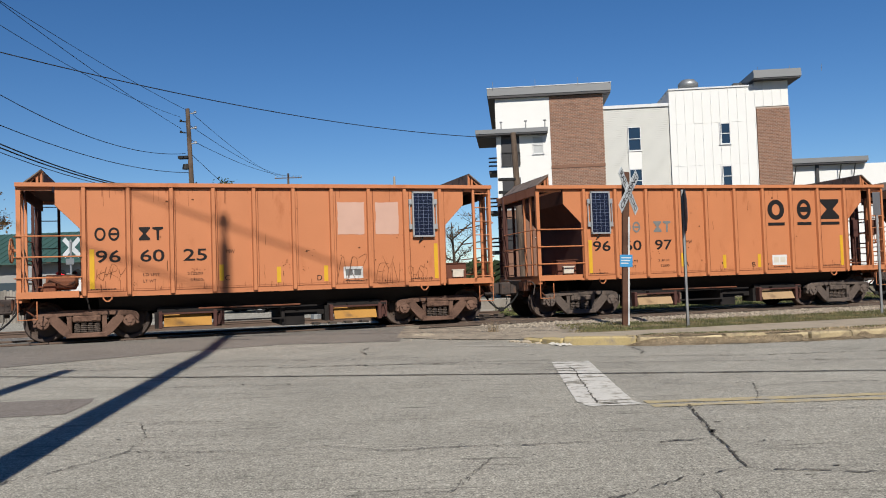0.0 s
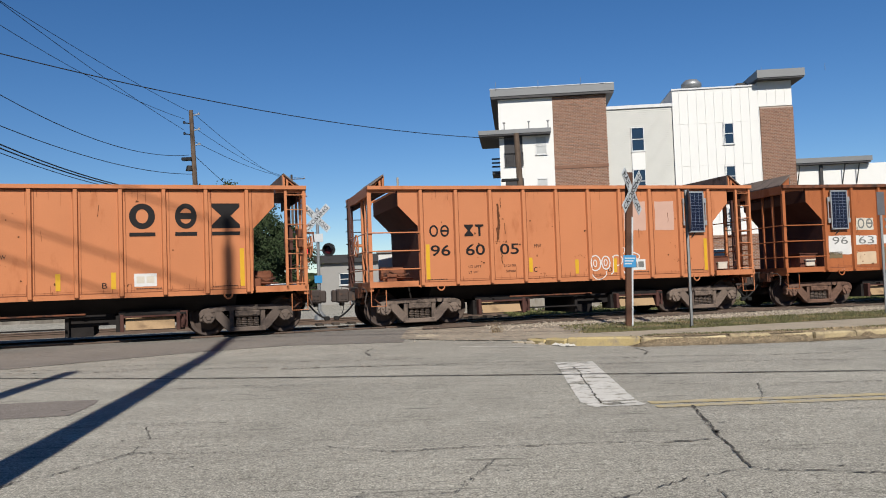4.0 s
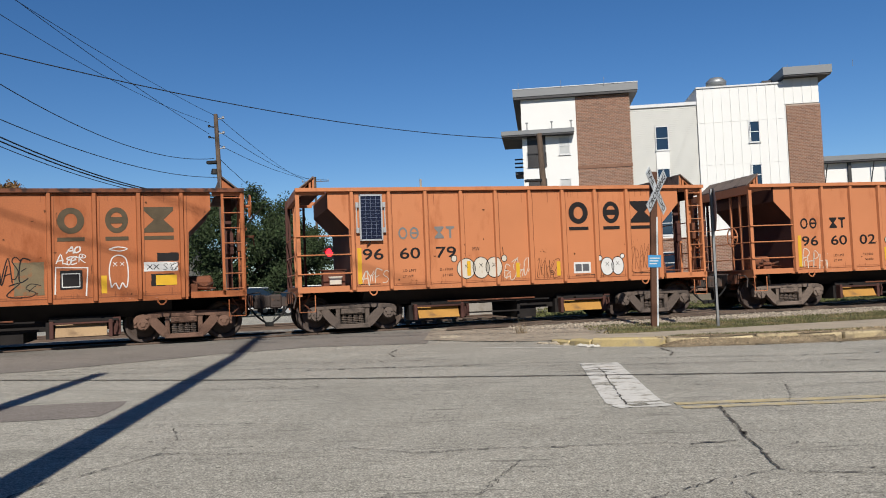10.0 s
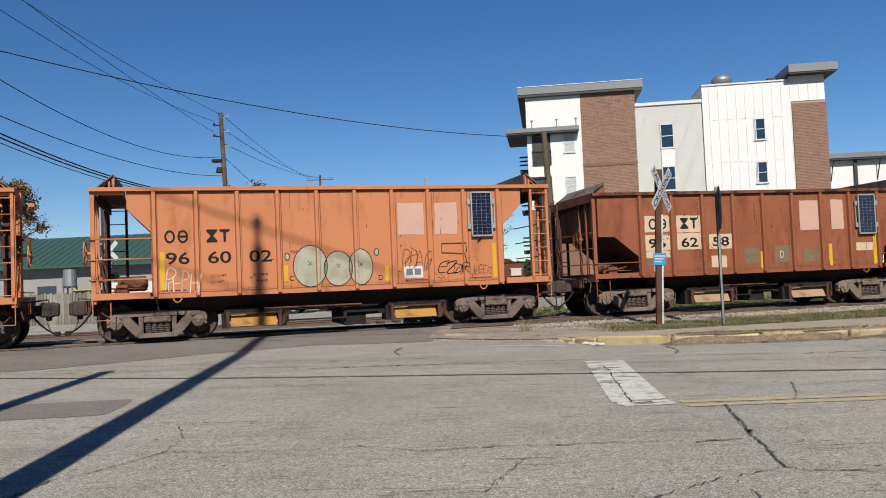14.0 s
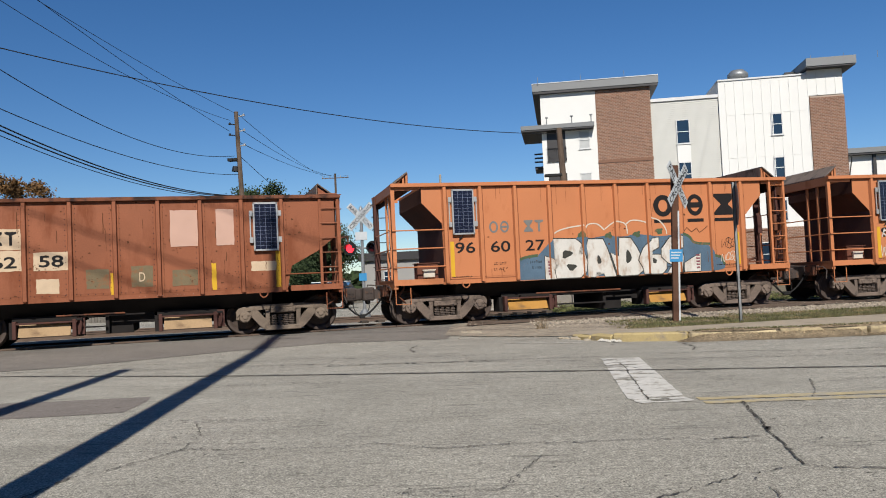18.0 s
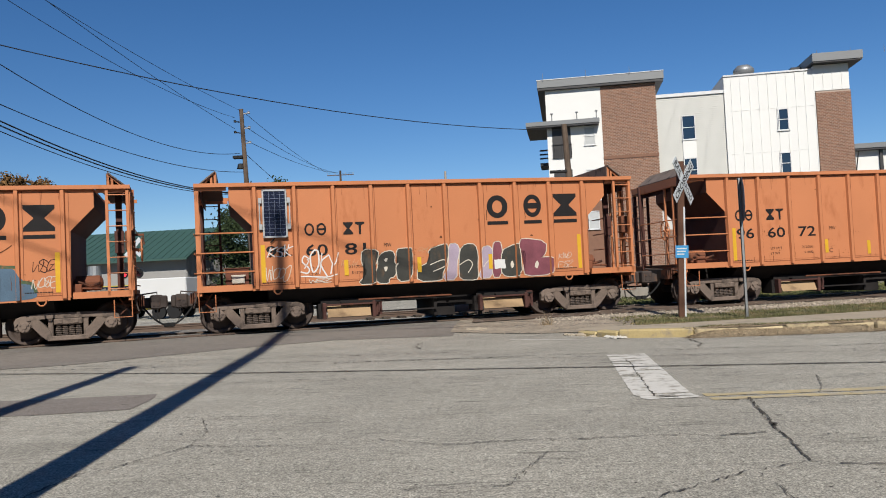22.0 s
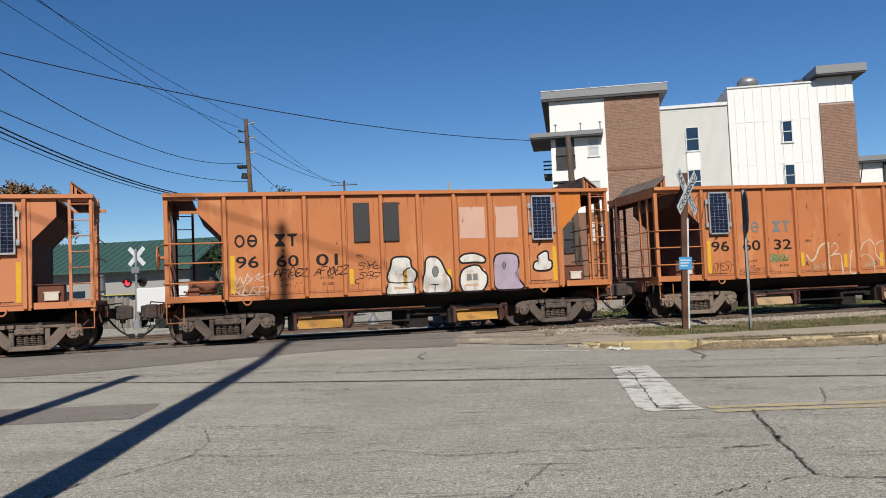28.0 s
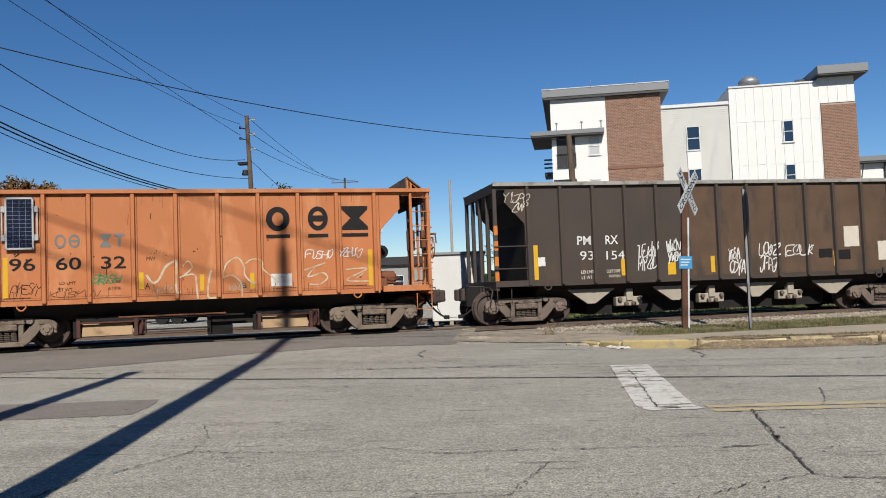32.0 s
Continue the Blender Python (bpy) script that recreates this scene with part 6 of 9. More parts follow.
    def mark(self, bm, mat, name="marking", label="", lift=0.004, over=False):
        """Put flat work, drawn from the first rib, on the side; over=True carries it across the ribs as well."""
        for v in bm.verts:
            v.co.x = v.co.x * self.stretch + self.r0
        extra = []
        if over:
            x0, x1 = min(v.co.x for v in bm.verts), max(v.co.x for v in bm.verts)
            for rx in self.ribs:
                if x0 < rx < x1:
                    piece = bm.copy()
                    for px, nx in ((rx - 0.034, -1), (rx + 0.034, 1)):
                        bmesh.ops.bisect_plane(piece, geom=piece.verts[:] + piece.edges[:] + piece.faces[:], plane_co=(px, 0, 0), plane_no=(nx, 0, 0), clear_outer=True)
                    for v in piece.verts:
                        v.co.y -= 0.068
                    extra.append(piece)
        for piece in extra:
            merge(bm, piece)
        for f in bm.faces:
            if f.normal.y > 0:
                f.normal_flip()
        me = bpy.data.meshes.new(name)
        bm.to_mesh(me)
        bm.free()
        me.materials.append(mat)
        ob = new(name, me)
        ob.parent = self.top
        if label:
            ob["label"] = label
        return on_side(ob, 0, 0, lift)

    def words(self, words, x0, x1, z0, z1, mat="black_paint", bold=0.0, name="lettering", over=False, lift=0.006):
        return self.mark(text_bm(words, x0, x1, z0, z1, bold), MAT[mat], name, "", lift, over)

    def patch(self, x0, x1, z0, z1, mat, name="painted_patch", lift=0.004, wob=0.008, over=False):
        bm = bmesh.new()
        rough_plate(bm, x0, x1, z0, z1, random.Random(int(x0 * 997 + z0 * 31)), wob)
        return self.mark(bm, MAT[mat], name, "", lift, over)

    def tag(self, x0, x1, z0, z1, mat, seed, w=0.022, letters=4, strokes=2, lift=0.0065, over=True, word=""):
        bm = bmesh.new()
        tag_strokes(bm, x0, x1, z0, z1, w, seed, letters, strokes, word)
        return self.mark(bm, MAT[mat], "sprayed_tag", "", lift, over)

    def owner_mark(self, x0, z0, mat):
        """The owner's small initials, as plain shapes in two groups."""
        for g, x in enumerate((x0, x0 + RIB)):
            for i in range(2):
                bm = bmesh.new()
                cx, cz = x + 0.115 + i * 0.275, z0 + 0.145
                if g == 0:
                    ring(bm, cx, cz, 0.112, 0.145, 0.07, 0.098)
                    if i:
                        plate(bm, cx - 0.075, cx + 0.075, cz - 0.024, cz + 0.024)
                elif i == 0:
                    hourglass(bm, cx, cz, 0.115, 0.145, 0.026)
                else:
                    bm.faces.new([bm.verts.new((cx + p, 0, cz + q)) for p, q in ((-0.11, 0.145), (-0.11, 0.10), (-0.03, 0.07), (-0.026, -0.145), (0.026, -0.145), (0.03, 0.07), (0.11, 0.10), (0.11, 0.145))])
                self.mark(bm, MAT[mat], "owner_mark", "", 0.006)

    def big_mark(self, mat, shift=0.0):
        """The owner's large emblem, as three plain shapes over bars."""
        for i, (x, w) in enumerate(((5.48, 0.53), (6.42, 0.46), (7.20, 0.61))):
            x += shift
            bm = bmesh.new()
            plate(bm, x, x + w, 2.27, 2.355)
            self.mark(bm, MAT[mat], "emblem_bar", "", 0.006)
            bm = bmesh.new()
            cx = x + w / 2
            if i == 0:
                ring(bm, cx, 2.71, w / 2, 0.28, w / 4.2, 0.155)
            elif i == 1:
                ring(bm, cx, 2.71, w / 2, 0.28, w / 3.6, 0.17)
                plate(bm, cx - 0.13, cx + 0.13, 2.64, 2.78)
            else:
                hourglass(bm, cx, 2.71, w / 2, 0.28, 0.10)
            self.mark(bm, MAT[mat], "emblem", "", 0.006)


def orange_paint(name, colour, shift, rust_at=0.615, spread=0.10, pale=False):
    return material(name, colour, 0.55, 0, spread, 0.8, tuple(q * k for q, k in zip(colour, (1.18, 1.38, 1.6) if pale else (0.74, 0.66, 0.60))), rust_at, 1.6, 3.0, 0.002, 40, shift)


def standard_marks(car, numbers, solar_left, old_mark="black_paint", emblem="black_paint", load=("212100", "50900"), corner="", mw=True, strips=(0, 1, 2, 3, 4)):
    """The regular lettering of the orange cars."""
    x = 0.22
    n = numbers
    for i in range(3):
        car.words(n[i], x + i * RIB, x + i * RIB + 0.50, 1.68, 1.95, "black_paint", 0.012)
    if solar_left:
        car.owner_mark(x + RIB - 0.02, 2.15, old_mark)
        car.solar(0.44)
    else:
        car.owner_mark(x - 0.02, 2.15, old_mark)
    car.words("LD LMT", 1.17, 1.50, 1.37, 1.43)
    car.words("LT WT", 1.17, 1.43, 1.23, 1.29)
    car.words(load[0], 2.08, 2.40, 1.37, 1.43)
    car.words(load[1], 2.14, 2.40, 1.23, 1.29)
    if mw:
        car.words("MW", 2.92, 3.10, 1.83, 1.92)
    for k, (a, z0, z1) in enumerate(((0.10, 1.12, 1.97), (2.76, 1.22, 1.58), (4.02, 1.14, 1.50), (5.10, 1.14, 1.50), (7.79, 1.12, 1.97))):
        if k not in strips:
            continue
        car.patch(a, a + 0.095, z0, z1, "yellow_mark", "reflective_strip", 0.0070, 0.002)
    if solar_left:
        car.words("A", 2.88, 2.98, 1.22, 1.34)
        car.words("B", 4.92, 5.02, 1.16, 1.28)
        if emblem:
            car.big_mark(emblem)
    else:
        car.words("C", 2.88, 2.98, 1.22, 1.34)
        car.words("D", 4.94, 5.05, 1.16, 1.28)
        car.patch(5.45, 6.08, 2.22, 2.98, "pinkish", "paint_patch", 0.004, 0.012)
        car.patch(6.36, 6.92, 2.22, 2.98, "pinkish", "paint_patch", 0.004, 0.012)
        car.solar(7.53)
    a = 5.56
    car.patch(a, a + 0.46, 1.18, 1.46, "white_paint", "data_plate", 0.0045, 0.003)
    bm = bmesh.new()
    for i in range(2):
        plate(bm, a + 0.05 + i * 0.2, a + 0.21 + i * 0.2, 1.25, 1.40)
    car.mark(bm, MAT["grey_paint" if not solar_left else "cream"], "data_plate_print", "", 0.0065)
    for x0, z in ((0.12, 1.10), (5.6, 1.12), (7.2, 1.12)):
        bm = bmesh.new()
        r = random.Random(int(x0 * 10))
        q = x0
        while q < x0 + 0.5:
            w = r.uniform(0.02, 0.05)
            plate(bm, q, q + w, z, z + 0.022)
            q += w + 0.012
        car.mark(bm, MAT["black_paint"], "small_print", "", 0.006)


def rivets(car, k=1.0):
    """Rows of rivet heads beside the ribs and along the edges."""
    bm = bmesh.new()
    spots = []
    for rx in car.ribs:
        for s in (-1, 1):
            spots += [(rx - car.r0 + s * 0.10, 1.10 + i * 0.115) for i in range(int(19 * k))]
    span = car.ribs[-1] - car.ribs[0]
    spots += [(i * 0.15, 1.085) for i in range(int(span / 0.15))]
    for x, z in spots:
        m = Matrix.Translation((x, 0, z))
        v = [bm.verts.new((x + 0.013 * math.cos(a * math.tau / 6), 0, z + 0.013 * math.sin(a * math.tau / 6))) for a in range(6)]
        t = bm.verts.new((x, -0.010, z))
        for a in range(6):
            bm.faces.new((v[a], v[(a + 1) % 6], t))
    for v in bm.verts:
        v.co.x += car.r0
    ob = part("rivet_heads", bm, MAT["slope"], car.top, "rows of dark rivet heads", Matrix.Translation((0, -SIDE, 0)))
    ob["kind"] = "stuff"


def scars(car, seed, count=6, k=1.0):
    """Rust runs and scratches."""
    rnd = random.Random(seed)
    bm = bmesh.new()
    for _ in range(count // 2):
        x, z = rnd.uniform(0.2, 7.7), rnd.uniform(1.3, 3.0)
        if min(abs(x - RIB * i) for i in range(10)) < 0.1:
            x += 0.2
        pts = [(x, z)]
        for _ in range(rnd.randint(2, 4)):
            pts.append((pts[-1][0] + rnd.uniform(-0.012, 0.010), pts[-1][1] - rnd.uniform(0.03, 0.10)))
        ribbon(bm, smooth_path(pts, 3), rnd.uniform(0.006, 0.018))
    for _ in range(count * 2):
        ellipse(bm, rnd.uniform(0.2, 7.7), rnd.uniform(1.1, 3.1), rnd.uniform(0.008, 0.035), rnd.uniform(0.008, 0.03), 9, 1, 0.2, rnd.random() * 6)
    for _ in range(count):
        x, z = rnd.uniform(0.2, 7.7), rnd.uniform(1.12, 2.2)
        for _ in range(rnd.randint(3, 9)):
            ellipse(bm, x + rnd.gauss(0, 0.09), z + rnd.gauss(0, 0.05), rnd.uniform(0.006, 0.02), rnd.uniform(0.006, 0.014), 7, 1, 0.2, rnd.random() * 6)
    ob = car.mark(bm, MAT["rustmark"], "rust_speckle", "scattered rust spots and runs", 0.0055)
    ob["kind"] = "stuff"
    bm = bmesh.new()
    for rx in car.ribs:
        for s in (-1, 1):
            x = rx - car.r0 + s * 0.066
            pts = [(x + rnd.uniform(-0.004, 0.004), 1.05 + i * 0.149 * k) for i in range(16)]
            ribbon(bm, pts, rnd.uniform(0.010, 0.022))
    span = car.ribs[-1] - car.ribs[0]
    top = 1 + 2.288 * k
    # the line under the top chord also paints the chord's thin shadow
    for z, w in ((1.058, 0.02), (top, 0.016), (1.10, 0.006)):
        ribbon(bm, [(i * span / 60, z + rnd.uniform(-0.004, 0.004)) for i in range(61)], w)
    for _ in range(60):
        x = rnd.uniform(0.05, span - 0.05)
        h = abs(rnd.gauss(0, 0.10)) + 0.02
        ribbon(bm, [(x, 1.05), (x + rnd.uniform(-0.01, 0.01), 1.05 + h)], rnd.uniform(0.004, 0.016))
    for _ in range(26):
        x = rnd.uniform(0.05, span - 0.05)
        h = abs(rnd.gauss(0, 0.2)) + 0.04
        ribbon(bm, [(x, top), (x + rnd.uniform(-0.01, 0.01), top - h)], rnd.uniform(0.004, 0.012))
    ob = car.mark(bm, MAT["seam"], "grime", "brown grime along seams and edges, with the chord's painted shadow line", 0.0035)
    ob["kind"] = "stuff"


def rounded(pts, times):
    """Cut the corners of a closed outline."""
    for _ in range(times):
        pts = [tuple(a + (b - a) * k for a, b in zip(p, q)) for p, q in zip(pts, pts[1:] + pts[:1]) for k in (0.22, 0.78)]
    return pts


def flat_shape(car, pts, mat, name, lift):
    bm = bmesh.new()
    f = bm.faces.new([bm.verts.new((x, 0, max(z, 0.955))) for x, z in pts])
    bmesh.ops.triangulate(bm, faces=[f])
    return car.mark(bm, MAT[mat], name, "", lift, True)


def letter(car, pts, fill, edge, order, w=0.05, turns=1, holes=(), inside="blue_paint", line=0.02):
    """One sprayed letter: a closed shape over a wider outline, with its counters; later letters lie over earlier ones."""
    lift = 0.0066 + order * 0.0011
    pts = rounded(pts, turns)
    bm = bmesh.new()
    low = [(x, max(z, 0.955)) for x, z in pts]
    ribbon(bm, low + low[:2], w * 2)
    car.mark(bm, MAT[edge], "sprayed_letter_edge", "", lift, True)
    flat_shape(car, pts, fill, "sprayed_letter", lift + 0.0004)
    for h in holes:
        h = rounded(h, 1)
        if inside != edge:
            bm = bmesh.new()
            ribbon(bm, h + h[:2], line * 2)
            car.mark(bm, MAT[edge], "counter_edge", "", lift + 0.0006, True)
        flat_shape(car, h, inside, "counter", lift + 0.0009)


def sprayed(car, pts, mat, w, lift=0.0066, name="sprayed_line", steps=6):
    bm = bmesh.new()
    ribbon(bm, smooth_path(pts, steps), w)
    return car.mark(bm, MAT[mat], name, "", lift, True)


def bubbles(car, spec, fill="pale_paint"):
    """Round sprayed figures with a black outline and crosses."""
    for x, z, rx, rz in spec:
        bm = bmesh.new()
        pts = ellipse(bm, x, z, rx, rz)
        car.mark(bm, MAT[fill], "sprayed_figure", "", 0.0066, True)
        bm = bmesh.new()
        ribbon(bm, pts + pts[:1], 0.018)
        if rx > 0.1:
            for s in (-1, 1):
                ribbon(bm, [(x - 0.045, z + 0.06 - s * 0.05), (x + 0.045, z + 0.06 + s * 0.05)], 0.012)
        car.mark(bm, MAT["black_paint"], "sprayed_outline", "", 0.0075, True)


CARS = []


def build_train():
    # 1: orange car with two paint patches
    c = Car(-2.93, 9, orange_paint("orange_a", (0.595, 0.226, 0.100), 1), 0, "faded orange hopper car with paint patches and a solar panel", trucks="truck_rust")
    c.chutes(MAT["chute"])
    c.ends("brake", "box", MAT["truck"])
    standard_marks(c, ("96", "60", "25"), False, load=("212200", "51800"))
    scars(c, 11, 8)
    c.tag(0.2, 0.75, 1.3, 1.62, "rustmark", 3, 0.010, 4, 1)
    c.tag(5.4, 6.1, 1.15, 1.75, "rustmark", 5, 0.012, 3, 2)
    c.tag(6.3, 6.9, 1.05, 1.7, "rustmark", 6, 0.012, 3, 2)
    c.tag(7.1, 7.6, 1.1, 1.5, "rustmark", 7, 0.010, 4, 2)
    CARS.append(c)
    # 2
    c = Car(9.06, 9, orange_paint("orange_b", (0.59, 0.221, 0.094), 2), 0, "orange hopper car with a blue solar panel and large black emblem", trucks="truck_dark")
    c.chutes(MAT["chute_tan"])
    c.ends("box", "brake", MAT["truck"], wheel=(1, 2.0))
    standard_marks(c, ("96", "60", "97"), True, "grey_paint", load=("210100", "52500"))
    scars(c, 12, 5)
    CARS.append(c)
    # 3
    c = Car(21.27, 9, orange_paint("orange_c", (0.595, 0.226, 0.100), 3), 0, "faded orange hopper car with white sprayed letters low on its side")
    c.chutes(MAT["chute_tan"])
    c.ends("brake", "box", MAT["truck"])
    standard_marks(c, ("96", "60", "05"), False)
    scars(c, 13, 9)
    sprayed(c, [(4.73, 1.39), (4.7, 1.26), (4.6, 1.2), (4.5, 1.23), (4.44, 1.33), (4.44, 1.46), (4.51, 1.56), (4.61, 1.58), (4.7, 1.51), (4.73, 1.39)], "white_paint", 0.03)
    sprayed(c, [(4.62, 1.38), (4.61, 1.33), (4.58, 1.3), (4.55, 1.31), (4.53, 1.36), (4.53, 1.42), (4.55, 1.46), (4.58, 1.47), (4.61, 1.44), (4.62, 1.38)], "white_paint", 0.022)
    sprayed(c, [(5, 1.39), (4.97, 1.28), (4.9, 1.23), (4.82, 1.25), (4.77, 1.34), (4.77, 1.45), (4.82, 1.54), (4.9, 1.56), (4.97, 1.5), (5, 1.39)], "white_paint", 0.03)
    sprayed(c, [(4.92, 1.39), (4.9, 1.34), (4.88, 1.31), (4.85, 1.32), (4.83, 1.36), (4.83, 1.42), (4.85, 1.47), (4.88, 1.48), (4.91, 1.45), (4.92, 1.39)], "white_paint", 0.022)
    sprayed(c, [(5.02, 1.09), (5.09, 1.18), (5.1, 1.55)], "white_paint", 0.028)
    sprayed(c, [(5.06, 1.54), (5.21, 1.58), (5.33, 1.47), (5.26, 1.33), (5.13, 1.32)], "white_paint", 0.028)
    sprayed(c, [(5.4, 1.44), (5.47, 1.58), (5.62, 1.65), (5.84, 1.57), (5.81, 1.46), (5.67, 1.53), (5.54, 1.44)], "white_paint", 0.03)
    sprayed(c, [(5.37, 1.18), (5.46, 1.05), (5.59, 1.06), (5.66, 1.17)], "white_paint", 0.026)
    sprayed(c, [(5.35, 1.76), (5.43, 1.76), (5.4, 1.62), (5.35, 1.64), (5.35, 1.76)], "white_paint", 0.018)
    sprayed(c, [(4.48, 1.11), (4.58, 0.99), (4.74, 0.98), (4.87, 1.07), (4.89, 1.17)], "white_paint", 0.022)
    bm = bmesh.new()
    rnd = random.Random(91)
    for x, z0, z1, w in ((1.98, 2.05, 2.95, 0.05), (1.98 + 0.03, 2.3, 2.75, 0.03), (1.98 - 0.04, 2.0, 2.35, 0.03), (2.05, 1.45, 1.8, 0.02), (1.98 + 0.07, 2.85, 3.1, 0.02)):
        pts = [(x + rnd.uniform(-0.012, 0.012), z0 + (z1 - z0) * k / 9) for k in range(10)]
        ribbon(bm, pts, w * rnd.uniform(0.7, 1.2))
    c.mark(bm, MAT["rustmark"], "rust_streak", "dark rust runs", 0.0056)
    CARS.append(c)
    # 4: darker, patched, stencilled
    c = Car(33.04, 8, orange_paint("rust_orange_d", (0.44, 0.142, 0.052), 4, 0.55, 0.22), "gear", "rust-streaked brown-orange hopper car covered in sprayed tags", skip=(4,), trucks="truck_rust")
    c.chutes(MAT["chute_tan"])
    c.ends("box", "brake", MAT["truck"], True, wheel=(1, 3.05))
    c.solar(0.44)
    for x0, x1, z0, z1, m in ((0.10, 0.82, 1.42, 1.95, "white_paint"), (0.98, 1.66, 1.68, 1.94, "white_paint"), (1.86, 2.56, 1.70, 1.95, "white_paint"),
                              (1.02, 1.58, 2.10, 2.44, "cream"), (0.10, 0.52, 1.32, 1.50, "olive_paint"), (0.98, 1.62, 1.13, 1.48, "tan_cream"),
                              (1.86, 2.50, 1.14, 1.60, "olive_paint")):
        c.patch(x0, x1, z0, z1, m)
    for w, a in (("96", 0.22), ("63", 1.07), ("34", 1.97)):
        c.words(w, a, a + 0.50, 1.71, 1.92, "grey_paint")
    c.owner_mark(1.06, 2.14, "grey_paint")
    MAT["old_emblem"] = material("weathered_emblem", (0.10, 0.075, 0.045), 0.8, 0, 0.3, 5)
    c.big_mark("old_emblem", -0.90)
    c.tag(2.72, 3.35, 1.45, 1.9, "white_paint", 21, 0.035, word="dw")
    c.tag(2.74, 3.1, 1.22, 1.38, "white_paint", 26, 0.02, word="zyk")
    c.patch(3.75, 4.32, 1.15, 1.85, "olive_paint")
    c.tag(3.35, 4.0, 1.4, 1.95, "black_paint", 22, 0.028, word="wase")
    c.tag(3.6, 4.1, 1.12, 1.4, "black_paint", 27, 0.024, word="zs")
    c.tag(1.95, 2.5, 1.2, 1.55, "under", 28, 0.02, word="pses")
    c.tag(4.55, 5.1, 1.78, 2.0, "white_paint", 23, 0.03, word="aser")
    c.tag(4.75, 5.0, 2.02, 2.18, "white_paint", 29, 0.03, word="ao")
    c.patch(4.62, 5.05, 1.25, 1.65, "black_paint", "stencil_ground", 0.0045)
    bm = bmesh.new()
    ribbon(bm, [(4.52, 1.15), (4.54, 1.72), (5.16, 1.70), (5.12, 1.10)], 0.03)
    ribbon(bm, [(4.66, 1.30), (4.66, 1.58), (5.0, 1.58), (5.0, 1.30), (4.66, 1.30)], 0.022)
    c.mark(bm, MAT["white_paint"], "sprayed_outline", "", 0.0065)
    bm = bmesh.new()
    ribbon(bm, smooth_path([(5.62, 1.25), (5.58, 1.6), (5.64, 1.88), (5.78, 1.95), (5.92, 1.86), (5.96, 1.55), (5.92, 1.25), (5.84, 1.35), (5.77, 1.22), (5.70, 1.35), (5.62, 1.25)]), 0.024)
    ribbon(bm, smooth_path([(5.58, 2.08), (5.75, 2.13), (5.95, 2.09), (5.8, 2.04), (5.58, 2.08)]), 0.022)
    for q in (5.70, 5.84):
        for s in (-1, 1):
            ribbon(bm, [(q - 0.04, 1.76 - s * 0.04), (q + 0.04, 1.76 + s * 0.04)], 0.012)
    c.mark(bm, MAT["white_paint"], "sprayed_figure", "", 0.0065)
    c.patch(5.42, 5.53, 1.14, 1.52, "yellow_mark", "reflective_strip", 0.0045, 0.002)
    c.patch(6.28, 6.98, 1.58, 1.78, "white_paint")
    c.words("XX", 6.33, 6.60, 1.62, 1.73, "black_paint")
    c.tag(6.65, 6.96, 1.6, 1.76, "black_paint", 24, 0.016, 3, 2)
    c.patch(6.55, 7.0, 1.80, 1.98, "black_paint")
    c.patch(6.42, 6.9, 1.26, 1.52, "black_paint")
    c.patch(6.52, 6.95, 1.27, 1.49, "yellow_mark", "yellow_plate", 0.006, 0.003)
    scars(c, 14, 12)
    CARS.append(c)
    # 5
    c = Car(44.05, 9, orange_paint("orange_e", (0.59, 0.221, 0.094), 5), 0, "orange hopper car with pale sprayed round figures", trucks="truck_dark")
    c.chutes(MAT["chute"])
    c.ends("box", "brake", MAT["truck"], wheel=(1, 2.0))
    standard_marks(c, ("96", "60", "79"), True, "grey_paint", load=("211900", "51100"))
    scars(c, 15, 5)
    bubbles(c, ((2.74, 1.40, 0.23, 0.25), (3.12, 1.41, 0.21, 0.26), (3.45, 1.41, 0.21, 0.25), (2.44, 1.65, 0.07, 0.08), (3.72, 1.62, 0.07, 0.08)), "cream")
    bubbles(c, ((6.48, 1.33, 0.18, 0.23), (6.77, 1.34, 0.17, 0.23), (6.28, 1.54, 0.06, 0.07), (6.91, 1.58, 0.06, 0.06)), "white_paint")
    for x in (5.60, 5.80):
        c.patch(x, x + 0.17, 1.23, 1.41, "sign_back", "data_plate_print", 0.0068, 0.003)
    c.tag(0.16, 0.80, 1.12, 1.5, "cream", 31, 0.026, 4, 2)
    c.tag(3.7, 4.35, 1.15, 1.6, "cream", 32, 0.026, 4, 2)
    c.tag(4.5, 5.1, 1.14, 1.62, "rustmark", 33, 0.016, 5, 2)
    c.tag(7.14, 7.7, 1.2, 1.85, "rustmark", 34, 0.012, 5, 3)
    CARS.append(c)
    # 6
    c = Car(56.21, 9, orange_paint("orange_f", (0.595, 0.226, 0.100), 6), 0, "faded orange hopper car with three pale sprayed round figures")
    c.chutes(MAT["chute"])
    c.ends("brake", "box", MAT["truck"])
    standard_marks(c, ("96", "60", "02"), False, load=("212400", "50600"), strips=(0, 1, 3, 4))
    scars(c, 16, 7)
    bubbles(c, ((3.36, 1.545, 0.39, 0.48), (4.00, 1.47, 0.33, 0.405), (4.53, 1.49, 0.28, 0.42), (2.84, 1.78, 0.05, 0.08), (4.91, 1.83, 0.055, 0.08)))
    c.tag(0.16, 0.85, 1.1, 1.6, "cream", 35, 0.032, 4, 2)
    c.tag(5.48, 6.2, 1.35, 1.95, "rustmark", 36, 0.022, 4, 2)
    c.tag(6.36, 7.2, 1.25, 1.55, "black_paint", 37, 0.028, 4, 2)
    bm = bmesh.new()
